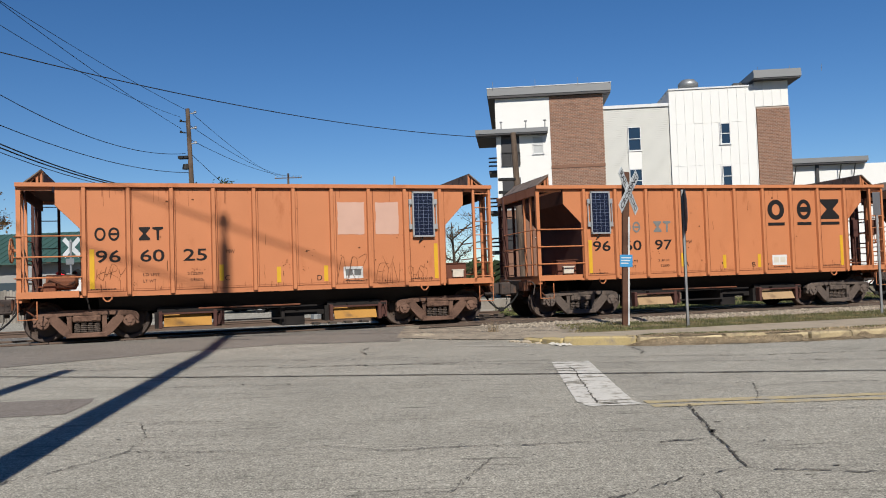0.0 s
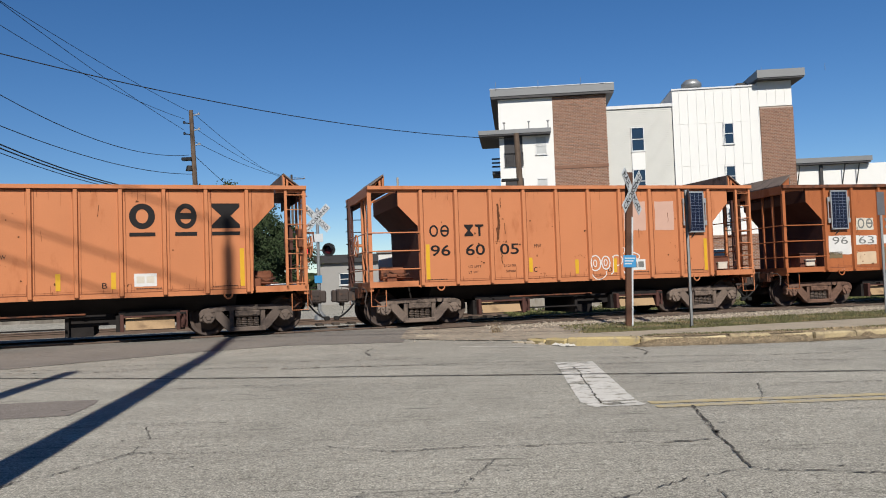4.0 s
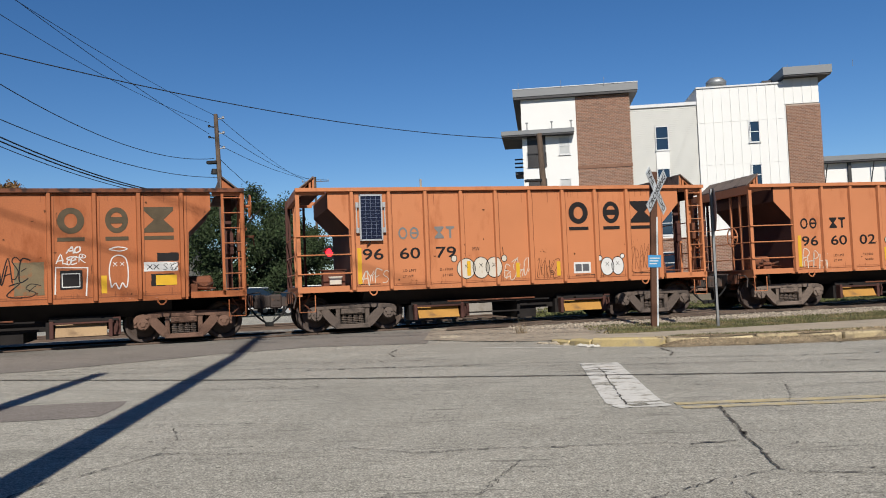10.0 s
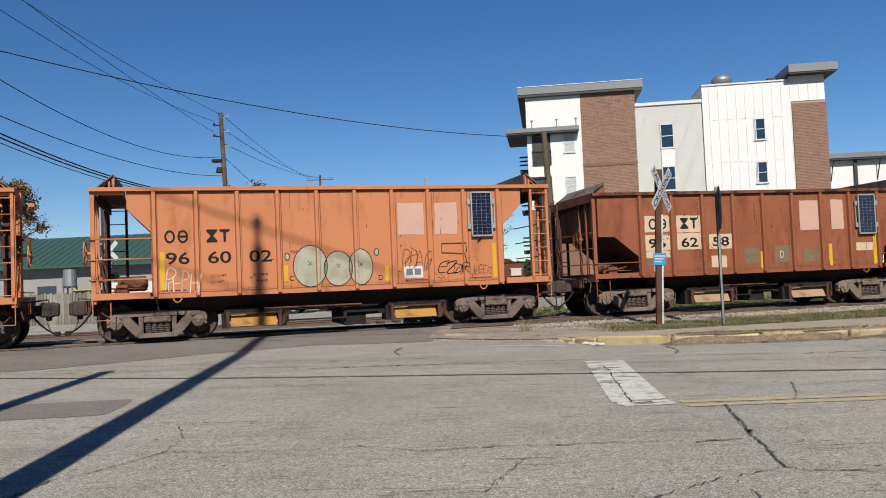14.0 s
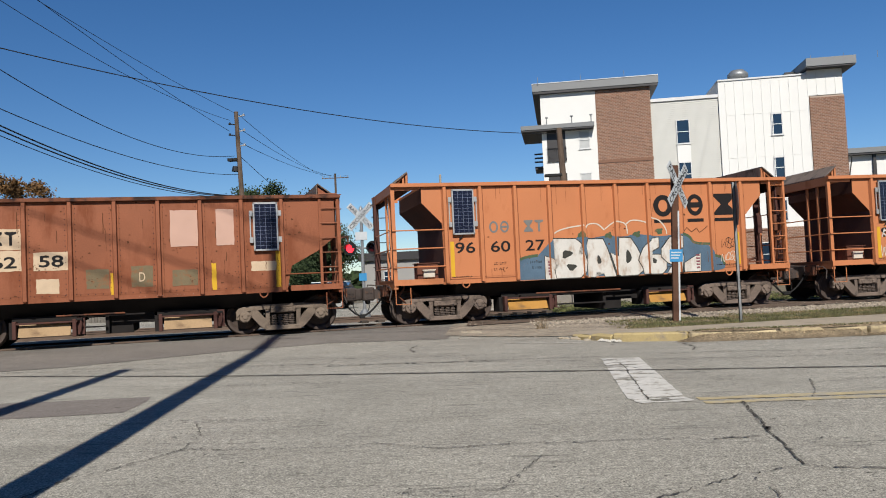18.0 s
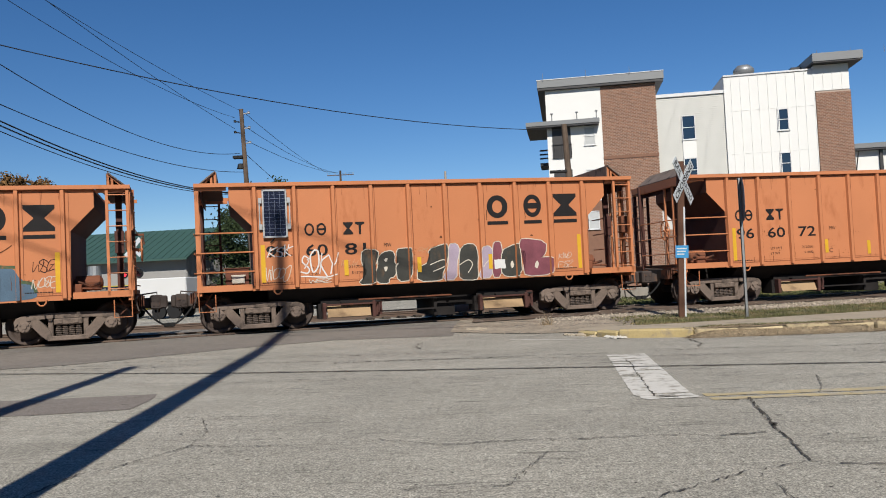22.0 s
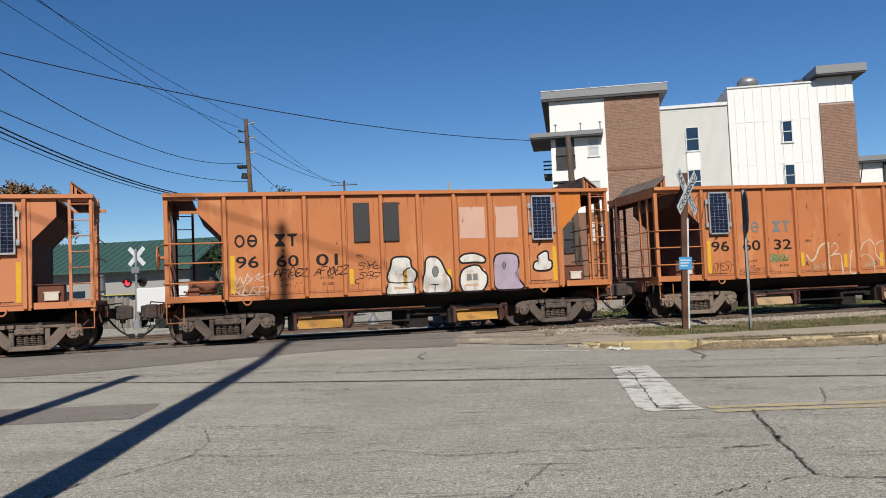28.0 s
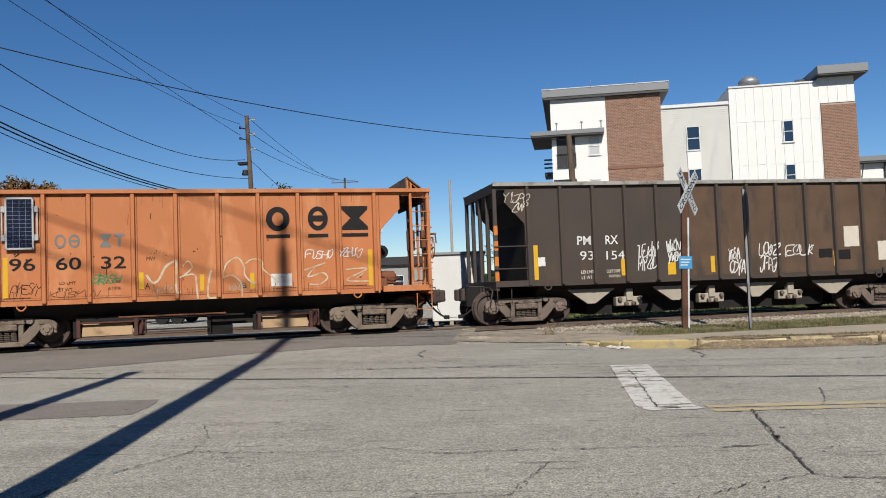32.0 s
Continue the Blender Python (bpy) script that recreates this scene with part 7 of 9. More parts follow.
    ribbon(bm, [(7.1, 1.75), (7.1, 1.98), (6.5, 1.98), (6.5, 1.76), (7.06, 1.72), (7.12, 1.45), (6.95, 1.22), (7.0, 1.45)], 0.035)
    c.mark(bm, MAT["rustmark"], "sprayed_outline", "", 0.0065, True)
    c.tag(7.2, 7.72, 1.2, 1.45, "rustmark", 38, 0.014, 5, 2)
    CARS.append(c)
    # 7: red-brown, riveted
    SQUASH[0] = 0.903
    c = Car(68.16, 8, orange_paint("red_brown_g", (0.315, 0.108, 0.052), 7, 0.53, 0.22), "gear", "dull red-brown riveted hopper car with cream number panels", True, trucks="truck_pale")
    c.chutes(MAT["chute_tan"])
    c.ends("brake", "", MAT["truck"], True)
    for x0, x1, z0, z1, m in ((0.13, 0.82, 2.12, 2.54, "tan_cream"), (0.13, 0.82, 1.64, 2.04, "tan_cream"), (1.03, 1.71, 2.09, 2.53, "tan_cream"), (1.03, 1.71, 1.64, 2.07, "tan_cream"),
                              (1.94, 2.62, 1.63, 2.02, "tan_cream"), (0.13, 0.81, 1.45, 1.62, "tan_cream"), (0.14, 0.55, 1.24, 1.43, "olive_paint"), (1.98, 2.42, 1.14, 1.45, "tan_cream"),
                              (3.85, 4.29, 1.20, 1.66, "olive_paint"), (4.69, 5.22, 1.19, 1.54, "olive_paint"), (4.67, 5.25, 2.06, 2.86, "pinkish"), (5.64, 6.03, 2.06, 2.87, "pinkish"),
                              (6.38, 6.94, 1.45, 1.67, "tan_cream"), (2.95, 3.40, 1.2, 1.62, "olive_paint"), (6.92, 7.03, 1.07, 1.89, "yellow_mark"), (3.43, 3.52, 1.06, 1.52, "yellow_mark"),
                              (5.52, 5.62, 1.07, 1.66, "yellow_mark"), (0.35, 0.60, 1.09, 1.25, "white_paint")):
        c.patch(x0, x1, z0, z1, m, lift=0.0078 if m == "pinkish" else 0.004)
    for w, a in (("96", 0.22), ("62", 1.14), ("58", 2.04)):
        c.words(w, a, a + 0.48, 1.70, 1.95, "black_paint", 0.02)
    c.owner_mark(0.24, 2.18, "black_paint")
    c.words("D", 4.01, 4.13, 1.32, 1.52, "tan_cream")
    c.solar(6.72, 2.45)
    bm = bmesh.new()
    rnd = random.Random(92)
    for _ in range(26):
        ellipse(bm, rnd.uniform(-0.9, 7.6), rnd.uniform(1.9, 2.95), rnd.uniform(0.012, 0.03), rnd.uniform(0.012, 0.03), 9, 1, 0.2, rnd.random() * 6)
    for _ in range(6):
        x, z = rnd.uniform(0.1, 7.0), rnd.uniform(2.2, 3.0)
        ribbon(bm, [(x + rnd.uniform(-0.003, 0.003), z - k * 0.09) for k in range(rnd.randint(3, 6))], rnd.uniform(0.008, 0.018))
    c.mark(bm, MAT["rustmark"], "rust_spots", "dark rust spots and runs", 0.0052)["kind"] = "stuff"
    scars(c, 17, 14, 0.903)
    rivets(c, 0.903)
    CARS.append(c)
    SQUASH[0] = 1.0
    # 8: large white letters
    c = Car(79.24, 9, orange_paint("orange_h", (0.59, 0.221, 0.094), 8), 0, "orange hopper car with big white sprayed letters on a blue cloud")
    c.chutes(MAT["chute"])
    c.ends("box", "brake", MAT["truck"], wheel=(1, 2.0))
    flat_shape(c, [(1.82, 1.49), (1.99, 1.53), (2.31, 1.56), (2.48, 1.72), (2.71, 1.94), (2.82, 1.66), (2.79, 0.93), (1.8, 0.96)], "blue_paint", "sprayed_cloud", 0.0046)
    flat_shape(c, rounded([(3.29, 1.95), (3.48, 2.03), (3.76, 1.91), (4.19, 2.02), (4.52, 1.92), (4.96, 2.02), (5.57, 1.91), (6.25, 1.99), (6.43, 1.89), (6.6, 1.73), (7, 1.68), (7.14, 1.39), (7.32, 1.33), (7.47, 1.05), (7.23, 0.98), (6.2, 0.98), (4.48, 0.96), (3.25, 0.98)], 2), "blue_paint", "sprayed_cloud", 0.0049)
    sprayed(c, [(6.25, 1.98), (6.43, 1.9), (6.6, 1.73), (7.06, 1.68)], "fringe_green", 0.07, 0.0052)
    sprayed(c, [(7.09, 1.37), (7.32, 1.33), (7.42, 1.13)], "fringe_green", 0.07, 0.0052)
    sprayed(c, [(1.84, 1.47), (1.99, 1.52), (2.31, 1.56)], "fringe_green", 0.07, 0.0052)
    for x, z in [(3.48, 2.03), (4.21, 1.99), (4.98, 2), (5.6, 2.06)]:
        bm = bmesh.new()
        ellipse(bm, x, z, 0.10, 0.075, 20, 0.9, 0.2, x)
        c.mark(bm, MAT["fringe_green"], "sprayed_blot", "", 0.0055, True)
    standard_marks(c, ("96", "60", "27"), True, "grey_paint", load=("211900", "51100"), strips=(0, 4))
    sprayed(c, [(2.76, 2.09), (2.93, 2.17), (3.21, 2.23), (3.54, 2.27)], "cream", 0.032, 0.0062)
    sprayed(c, [(3.58, 2.17), (3.68, 2.29), (3.91, 2.29), (4.1, 2.13)], "cream", 0.032, 0.0062)
    sprayed(c, [(4.12, 2.16), (4.27, 2.27), (4.44, 2.34), (4.68, 2.26), (4.72, 2.02)], "cream", 0.032, 0.0062)
    sprayed(c, [(4.69, 2.26), (4.83, 2.35), (5.03, 2.35), (5.27, 2.29)], "cream", 0.032, 0.0062)
    sprayed(c, [(5.4, 2.41), (5.62, 2.33), (5.78, 2.13), (5.81, 1.98)], "cream", 0.032, 0.0062)
    letter(c, [(2.49, 1.53), (2.74, 1.43), (2.76, 0.95), (2.48, 0.95)], "white_spray", "dark_spray", 0, 0.02, 0)
    letter(c, [(2.73, 1.95), (3.31, 1.93), (3.46, 1.81), (3.47, 1.66), (3.37, 1.55), (3.52, 1.53), (3.57, 1.34), (3.53, 1.09), (3.41, 0.97), (2.77, 0.97), (2.74, 1.19), (2.84, 1.26), (2.81, 1.45), (2.85, 1.52), (2.76, 1.73)], "white_spray", "dark_spray", 1, 0.026, 0, holes=([(2.96, 1.67), (3.21, 1.62), (3.23, 1.55), (2.94, 1.42)], [(3.01, 1.32), (3.36, 1.28), (3.15, 1.1)],), inside="dark_spray", line=0.012)
    letter(c, [(3.65, 1.91), (4.04, 1.9), (4.15, 1.65), (4.36, 0.95), (4.06, 0.96), (4.03, 1.04), (3.84, 1.09), (3.79, 0.96), (3.61, 0.97), (3.63, 1.63), (3.58, 1.7)], "white_spray", "dark_spray", 2, 0.026, 0, holes=([(3.87, 1.50), (3.93, 1.50), (3.99, 1.30), (3.86, 1.28)],), inside="dark_spray", line=0.012)
    letter(c, [(4.46, 1.92), (4.79, 1.91), (4.95, 1.67), (5.09, 1.38), (5.11, 1.09), (4.96, 0.97), (4.49, 0.96), (4.41, 0.98), (4.24, 1.55), (4.42, 1.45)], "white_spray", "dark_spray", 3, 0.026, 0, holes=([(4.66, 1.63), (4.75, 1.58), (4.82, 1.36), (4.64, 1.23)],), inside="dark_spray", line=0.012)
    letter(c, [(5.03, 1.43), (5.14, 1.64), (5.39, 1.87), (5.57, 1.9), (5.56, 1.65), (5.38, 1.56), (5.34, 1.46), (5.77, 1.45), (5.75, 1.08), (5.63, 0.97), (5.13, 0.98), (5.11, 1.13), (5, 1.33)], "white_spray", "dark_spray", 4, 0.026, 0, holes=([(5.35, 1.39), (5.5, 1.34), (5.47, 1.22), (5.34, 1.27)],), inside="dark_spray", line=0.012)
    letter(c, [(5.64, 1.6), (5.87, 1.87), (6.02, 1.95), (6.22, 1.91), (6.21, 1.62), (6.06, 1.58), (6.07, 1.53), (6.17, 1.53), (6.21, 1.38), (6.15, 0.98), (5.78, 0.98), (5.86, 1.1), (5.96, 1.17), (5.79, 1.25), (5.63, 1.4)], "white_spray", "dark_spray", 5, 0.026, 0)
    letter(c, [(6.2, 0.99), (6.2, 1.18), (6.5, 1.34), (6.73, 1.45), (6.71, 0.99)], "white_spray", "dark_spray", 6, 0.02, 0)
    for x0, z0, dz in ((2.56, 1.02, 0.075), (6.60, 1.02, 0.08)):
        for i in range(5):
            c.patch(x0, x0 + 0.10, z0 + dz * i + 0.04, z0 + dz * i + 0.085, "plum_paint", "small_print", 0.0145, 0.006)
    c.tag(7.31, 7.78, 1.57, 1.86, "black_paint", 41, 0.018, word="wse")
    c.tag(7.31, 7.79, 1.22, 1.48, "cream", 42, 0.022, word="nose")
    sprayed(c, [(6.28, 1.99), (6.39, 2.13), (6.51, 2.01), (6.67, 2.11), (6.74, 1.99), (6.98, 2.15)], "rustmark", 0.02, 0.0066, "sprayed_line", 2)
    scars(c, 18, 6)
    CARS.append(c)
    # 9: dark and plum letters
    c = Car(91.31, 9, orange_paint("orange_i", (0.59, 0.221, 0.094), 9), 0, "orange hopper car with a band of dark and plum sprayed letters")
    c.chutes(MAT["chute_tan"])
    c.ends("box", "brake", MAT["truck"], wheel=(1, 2.0))
    standard_marks(c, ("96", "60", "81"), True, load=("211700", "51300"), strips=(0, 4))
    letter(c, [(2.4, 1.79), (2.79, 1.76), (2.75, 1.54), (2.67, 1.37), (2.7, 1.18), (2.68, 0.98), (2.27, 0.98), (2.47, 1.19), (2.49, 1.31), (2.37, 1.48)], "dark_spray", "cream", 0, 0.020)
    letter(c, [(2.76, 1.56), (2.88, 1.7), (3.1, 1.74), (3.17, 1.62), (3.14, 1.47), (3.22, 1.35), (3.15, 1.13), (3, 1.09), (3, 0.97), (2.73, 0.99), (2.69, 1.22), (2.77, 1.39)], "dark_spray", "cream", 1, 0.020, holes=([(2.91, 1.55), (3, 1.57), (2.97, 1.48), (2.92, 1.48)], [(2.89, 1.37), (3, 1.36), (2.93, 1.22)],), inside="cream", line=0.006)
    letter(c, [(3.2, 1.75), (3.4, 1.78), (3.6, 1.77), (3.54, 1.02), (3.22, 1), (3.18, 1.35), (3.25, 1.44)], "dark_spray", "cream", 2, 0.020)
    letter(c, [(3.97, 1.71), (4.28, 1.82), (4.43, 1.85), (4.45, 1.64), (4.38, 1.3), (4.29, 1.13), (4.29, 0.98), (3.69, 0.98), (3.7, 1.3), (3.98, 1.41), (4.03, 1.56)], "dark_spray", "cream", 3, 0.020)
    letter(c, [(4.48, 1.83), (4.68, 1.85), (4.75, 1.68), (4.66, 1.38), (4.64, 0.98), (4.29, 0.99), (4.45, 1.29)], "lilac_paint", "cream", 4, 0.020)
    letter(c, [(4.75, 1.68), (4.91, 1.83), (5.14, 1.81), (5.2, 1.56), (5.17, 1.24), (5.18, 1.04), (5.13, 0.95), (4.72, 0.98), (4.72, 1.28)], "dark_spray", "cream", 5, 0.020)
    letter(c, [(5.27, 1.71), (5.48, 1.77), (5.58, 1.64), (5.51, 1.45), (5.54, 0.99), (5.18, 0.99), (5.3, 1.26)], "lilac_paint", "cream", 6, 0.020)
    letter(c, [(5.61, 1.84), (5.77, 1.86), (5.81, 1.69), (5.8, 1.48), (5.75, 0.99), (5.54, 0.99), (5.58, 1.64)], "plum_paint", "cream", 7, 0.020)
    letter(c, [(5.81, 1.63), (6.03, 1.73), (6.24, 1.8), (6.28, 1.62), (6.3, 1.01), (5.88, 0.99), (5.76, 1.14)], "dark_spray", "cream", 8, 0.020, holes=([(6.06, 1.4), (6.11, 1.27), (6.05, 1.17), (6, 1.28)],), inside="cream", line=0.006)
    letter(c, [(6.27, 1.79), (6.33, 1.92), (6.96, 1.82), (6.94, 1.51), (6.75, 1.42), (7.11, 1.43), (7.12, 1.25), (7.08, 1), (6.38, 0.98), (6.34, 1.21), (6.44, 1.56), (6.26, 1.67)], "plum_paint", "cream", 9, 0.020, holes=([(6.7, 1.37), (6.75, 1.27), (6.69, 1.14), (6.62, 1.22)],), inside="cream", line=0.006)
    sprayed(c, [(4, 1.36), (4.34, 1.47), (4.37, 1.32), (4.07, 1.2)], "cream", 0.022, 0.0175)
    sprayed(c, [(4.73, 1.33), (4.95, 1.44), (5.05, 1.32), (4.93, 1.13)], "cream", 0.022, 0.0175)
    sprayed(c, [(5.3, 1.26), (5.51, 1.45)], "cream", 0.022, 0.0175)
    sprayed(c, [(3.18, 1.35), (3.24, 1.44)], "cream", 0.022, 0.0175)
    c.patch(5.60, 5.88, 1.20, 1.42, "white_paint", "data_plate", 0.0190, 0.01)
    c.tag(0.22, 0.76, 1.70, 1.97, "white_paint", 43, 0.03, word="ksk")
    c.tag(0.20, 0.70, 1.17, 1.50, "cream", 44, 0.024, word="wooj")
    c.tag(0.97, 1.80, 1.25, 1.85, "white_paint", 45, 0.036, 4, 3, word="soky")
    c.tag(1.12, 1.60, 1.07, 1.16, "cream", 46, 0.020, word="wez")
    c.tag(1.89, 2.24, 1.41, 1.57, "tan_spray", 47, 0.020, 4, 2)
    c.tag(3.70, 4.12, 1.66, 1.81, "tan_spray", 48, 0.016, 4, 2)
    c.tag(7.25, 7.58, 1.38, 1.55, "cream", 49, 0.014, word="kwo")
    c.tag(7.25, 7.58, 1.16, 1.32, "cream", 50, 0.014, word="fsz")
    for x in (1.97, 3.70, 5.46):
        c.patch(x, x + 0.095, 1.20, 1.56, "yellow_mark", "reflective_strip", 0.0196, 0.002)
    scars(c, 19, 5)
    CARS.append(c)
    # 10
    c = Car(103.46, 9, orange_paint("orange_j", (0.595, 0.226, 0.100), 10), 0, "clean faded orange hopper car with paint patches")
    c.chutes(MAT["chute_tan"])
    c.ends("brake", "box", MAT["truck"])
    standard_marks(c, ("96", "60", "72"), False, load=("212000", "51000"))
    scars(c, 20, 4)
    CARS.append(c)
    # 11
    c = Car(115.61, 9, orange_paint("orange_k", (0.53, 0.190, 0.070), 11, 0.58, 0.13, True), 0, "deep orange hopper car with white sprayed letters and covered hatches", trucks="truck_dark")
    c.chutes(MAT["chute"])
    c.ends("brake", "box", MAT["truck"], left_hood=False)
    standard_marks(c, ("96", "60", "01"), False, load=("211700", "51300"))
    for x in (3.10, 3.80):
        shared("hatch_cover", "cover", cover_panel_bm, MAT["dark_metal"], c.top, "dark upright hatch cover", Matrix.Translation((c.r0 + x, -SIDE, 2.66)))
    letter(c, [(3.78, 1.81), (4.2, 1.8), (4.19, 1.57), (4.33, 1.46), (4.32, 1.31), (4.22, 1.21), (4.29, 1.05), (4.26, 0.89), (3.62, 0.92), (3.63, 1.1), (3.73, 1.22), (3.65, 1.33), (3.69, 1.46), (3.75, 1.58)], "white_spray", "black_paint", 0, 0.045, 2)
    sprayed(c, [(4.2, 1.56), (4.09, 1.52), (4.02, 1.41), (4.1, 1.34)], "black_paint", 0.03, 0.0085)
    sprayed(c, [(3.65, 1.25), (3.86, 1.21), (4.25, 1.22)], "black_paint", 0.028, 0.0087)
    letter(c, [(4.59, 1.79), (4.9, 1.77), (5.05, 1.38), (5.17, 1.27), (5.16, 0.9), (4.48, 0.9), (4.51, 1.3), (4.57, 1.42)], "white_spray", "black_paint", 1, 0.045, 2, holes=([(4.72, 1.44), (4.76, 1.55), (4.82, 1.57), (4.87, 1.52), (4.87, 1.41), (4.83, 1.33), (4.76, 1.32)],), inside="grey_paint", line=0.012)
    sprayed(c, [(4.68, 1.14), (4.88, 1.13)], "black_paint", 0.022, 0.0092)
    sprayed(c, [(4.78, 1.12), (4.77, 0.93)], "black_paint", 0.022, 0.0093)
    letter(c, [(5.41, 1.73), (5.52, 1.82), (5.79, 1.84), (6.03, 1.74), (6.04, 1.63), (5.78, 1.66), (5.46, 1.64)], "white_spray", "black_paint", 2, 0.045, 2)
    letter(c, [(5.5, 1.47), (5.72, 1.55), (5.89, 1.53), (5.94, 1.43), (6.07, 1.32), (6.06, 1.13), (5.94, 0.93), (5.48, 0.92), (5.41, 1.13), (5.42, 1.32)], "white_spray", "black_paint", 3, 0.045, 2)
    letter(c, [(6.28, 1.7), (6.39, 1.81), (6.78, 1.8), (6.88, 1.71), (6.87, 1.47), (6.76, 1.34), (6.88, 1.15), (7.04, 0.96), (6.57, 0.95), (6.27, 0.97), (6.26, 1.34)], "lilac_paint", "black_paint", 4, 0.045, 2, holes=([(6.48, 1.54), (6.52, 1.64), (6.56, 1.54), (6.51, 1.42)],), inside="grey_paint", line=0.012)
    letter(c, [(7.39, 1.72), (7.57, 1.83), (7.66, 1.82), (7.65, 1.6), (7.75, 1.59), (7.73, 1.39), (7.29, 1.39), (7.3, 1.57), (7.44, 1.6), (7.44, 1.68)], "white_spray", "black_paint", 5, 0.045, 2)
    c.patch(5.53, 5.88, 1.17, 1.39, "cream", "data_plate", 0.0125, 0.004)
    for x in (5.57, 5.72):
        c.patch(x, x + 0.12, 1.20, 1.36, "grey_paint", "data_plate_print", 0.0130, 0.003)
    for x0, x1, z in ((5.54, 5.84, 1.10), (5.50, 5.88, 1.07), (3.80, 4.12, 1.10), (3.78, 4.15, 1.07)):
        c.patch(x0, x1, z, z + 0.018, "tan_spray", "small_print", 0.0132, 0.004)
    c.tag(0.16, 0.82, 1.34, 1.6, "cream", 47, 0.022, word="wyk")
    c.tag(0.14, 0.85, 1.08, 1.32, "cream", 72, 0.022, word="kusp")
    c.tag(1.05, 1.75, 1.46, 1.66, "black_paint", 48, 0.024, word="afioez")
    c.tag(1.95, 2.65, 1.46, 1.68, "black_paint", 49, 0.024, word="afioez")
    c.tag(2.95, 3.42, 1.56, 1.74, "black_paint", 50, 0.018, word="syu")
    c.tag(2.95, 3.42, 1.34, 1.52, "black_paint", 73, 0.018, word="spf")
    shared("end_panel", "endpanel", lambda b: prism(b, [(0.06, 2.38), (0.14, 2.40), (0.64, 2.92), (0.64, 3.28), (0.06, 3.28)], -SIDE - 0.006, -SIDE), MAT["orange_part"], c.top, "", Matrix.Translation((c.r1, 0, 0)))
    scars(c, 24, 5)
    CARS.append(c)
    # 12
    c = Car(127.67, 9, orange_paint("orange_l", (0.53, 0.190, 0.072), 12, 0.55, 0.16, True), 0, "deep orange hopper car with pale sprayed tags and black emblem", trucks="truck_pale")
    c.chutes(MAT["chute_tan"])
    c.ends("box", "brake", MAT["truck"], wheel=(1, 2.0))
    standard_marks(c, ("96", "60", "32"), True, "grey_paint", load=("212000", "51000"))
    sprayed(c, [(2.91, 1.52), (3.04, 1.35), (3.17, 1.42), (3.32, 1.7), (3.54, 1.83)], "faded_spray", 0.05, 0.0066)
    sprayed(c, [(3.54, 1.82), (3.53, 1.17), (3.62, 1.13)], "faded_spray", 0.045, 0.0068)
    sprayed(c, [(3.67, 1.69), (3.78, 1.8), (3.86, 1.66), (3.69, 1.49), (3.58, 1.44)], "faded_spray", 0.035, 0.0070)
    sprayed(c, [(3.69, 1.49), (3.91, 1.49), (3.95, 1.26), (3.97, 0.95)], "faded_spray", 0.04, 0.0072)
    sprayed(c, [(4.27, 1.59), (4.21, 1.34), (4.19, 1), (4.36, 0.97)], "faded_spray", 0.04, 0.0074)
    sprayed(c, [(4.51, 1.44), (4.6, 1.72), (4.83, 1.85), (4.97, 1.65), (4.99, 1.45), (5.15, 1.27), (5.24, 1.3)], "faded_spray", 0.035, 0.0076)
    sprayed(c, [(4.51, 1.41), (4.71, 1.46), (4.9, 1.28), (4.92, 0.97)], "faded_spray", 0.035, 0.0078)
    sprayed(c, [(5, 1.71), (5.17, 1.81), (5.37, 1.75), (5.39, 1.58), (5.58, 1.4), (5.67, 1.31)], "faded_spray", 0.03, 0.0080)
    sprayed(c, [(3.01, 1.43), (3.14, 0.99)], "olive_paint", 0.02, 0.0064)
    sprayed(c, [(5.66, 1.26), (5.6, 1.03)], "olive_paint", 0.02, 0.0064)
    sprayed(c, [(6.31, 1.52), (6.79, 1.68)], "faded_spray", 0.036, 0.0066)
    sprayed(c, [(6.55, 1.6), (6.39, 1.37), (6.72, 1.45), (6.83, 1.33), (6.65, 1.19), (6.42, 1.2)], "faded_spray", 0.036, 0.0066)
    c.tag(3.1, 3.5, 1.12, 1.3, "pale_paint", 52, 0.016, word="wuo")
    c.tag(4.6, 4.95, 1.12, 1.3, "pale_paint", 75, 0.016, word="wse")
    c.tag(1.81, 2.36, 1.36, 1.58, "green_paint", 53, 0.028, word="drash")
    c.tag(0.2, 0.8, 1.15, 1.42, "black_paint", 54, 0.014, word="pyesy")
    c.tag(0.95, 1.9, 1.10, 1.26, "rustmark", 76, 0.014, word="kusyin")
    c.tag(6.30, 6.97, 1.78, 2.02, "white_paint", 55, 0.026, word="fisho")
    c.tag(7.2, 7.6, 1.26, 1.62, "faded_spray", 77, 0.035, word="z")
    c.tag(7.08, 7.62, 1.82, 2.02, "white_paint", 57, 0.026, word="yzhuj")
    c.tag(-0.4, 0.0, 2.5, 3.2, "black_paint", 58, 0.018, 3, 2)
    scars(c, 25, 6)
    CARS.append(c)
    coal_car()


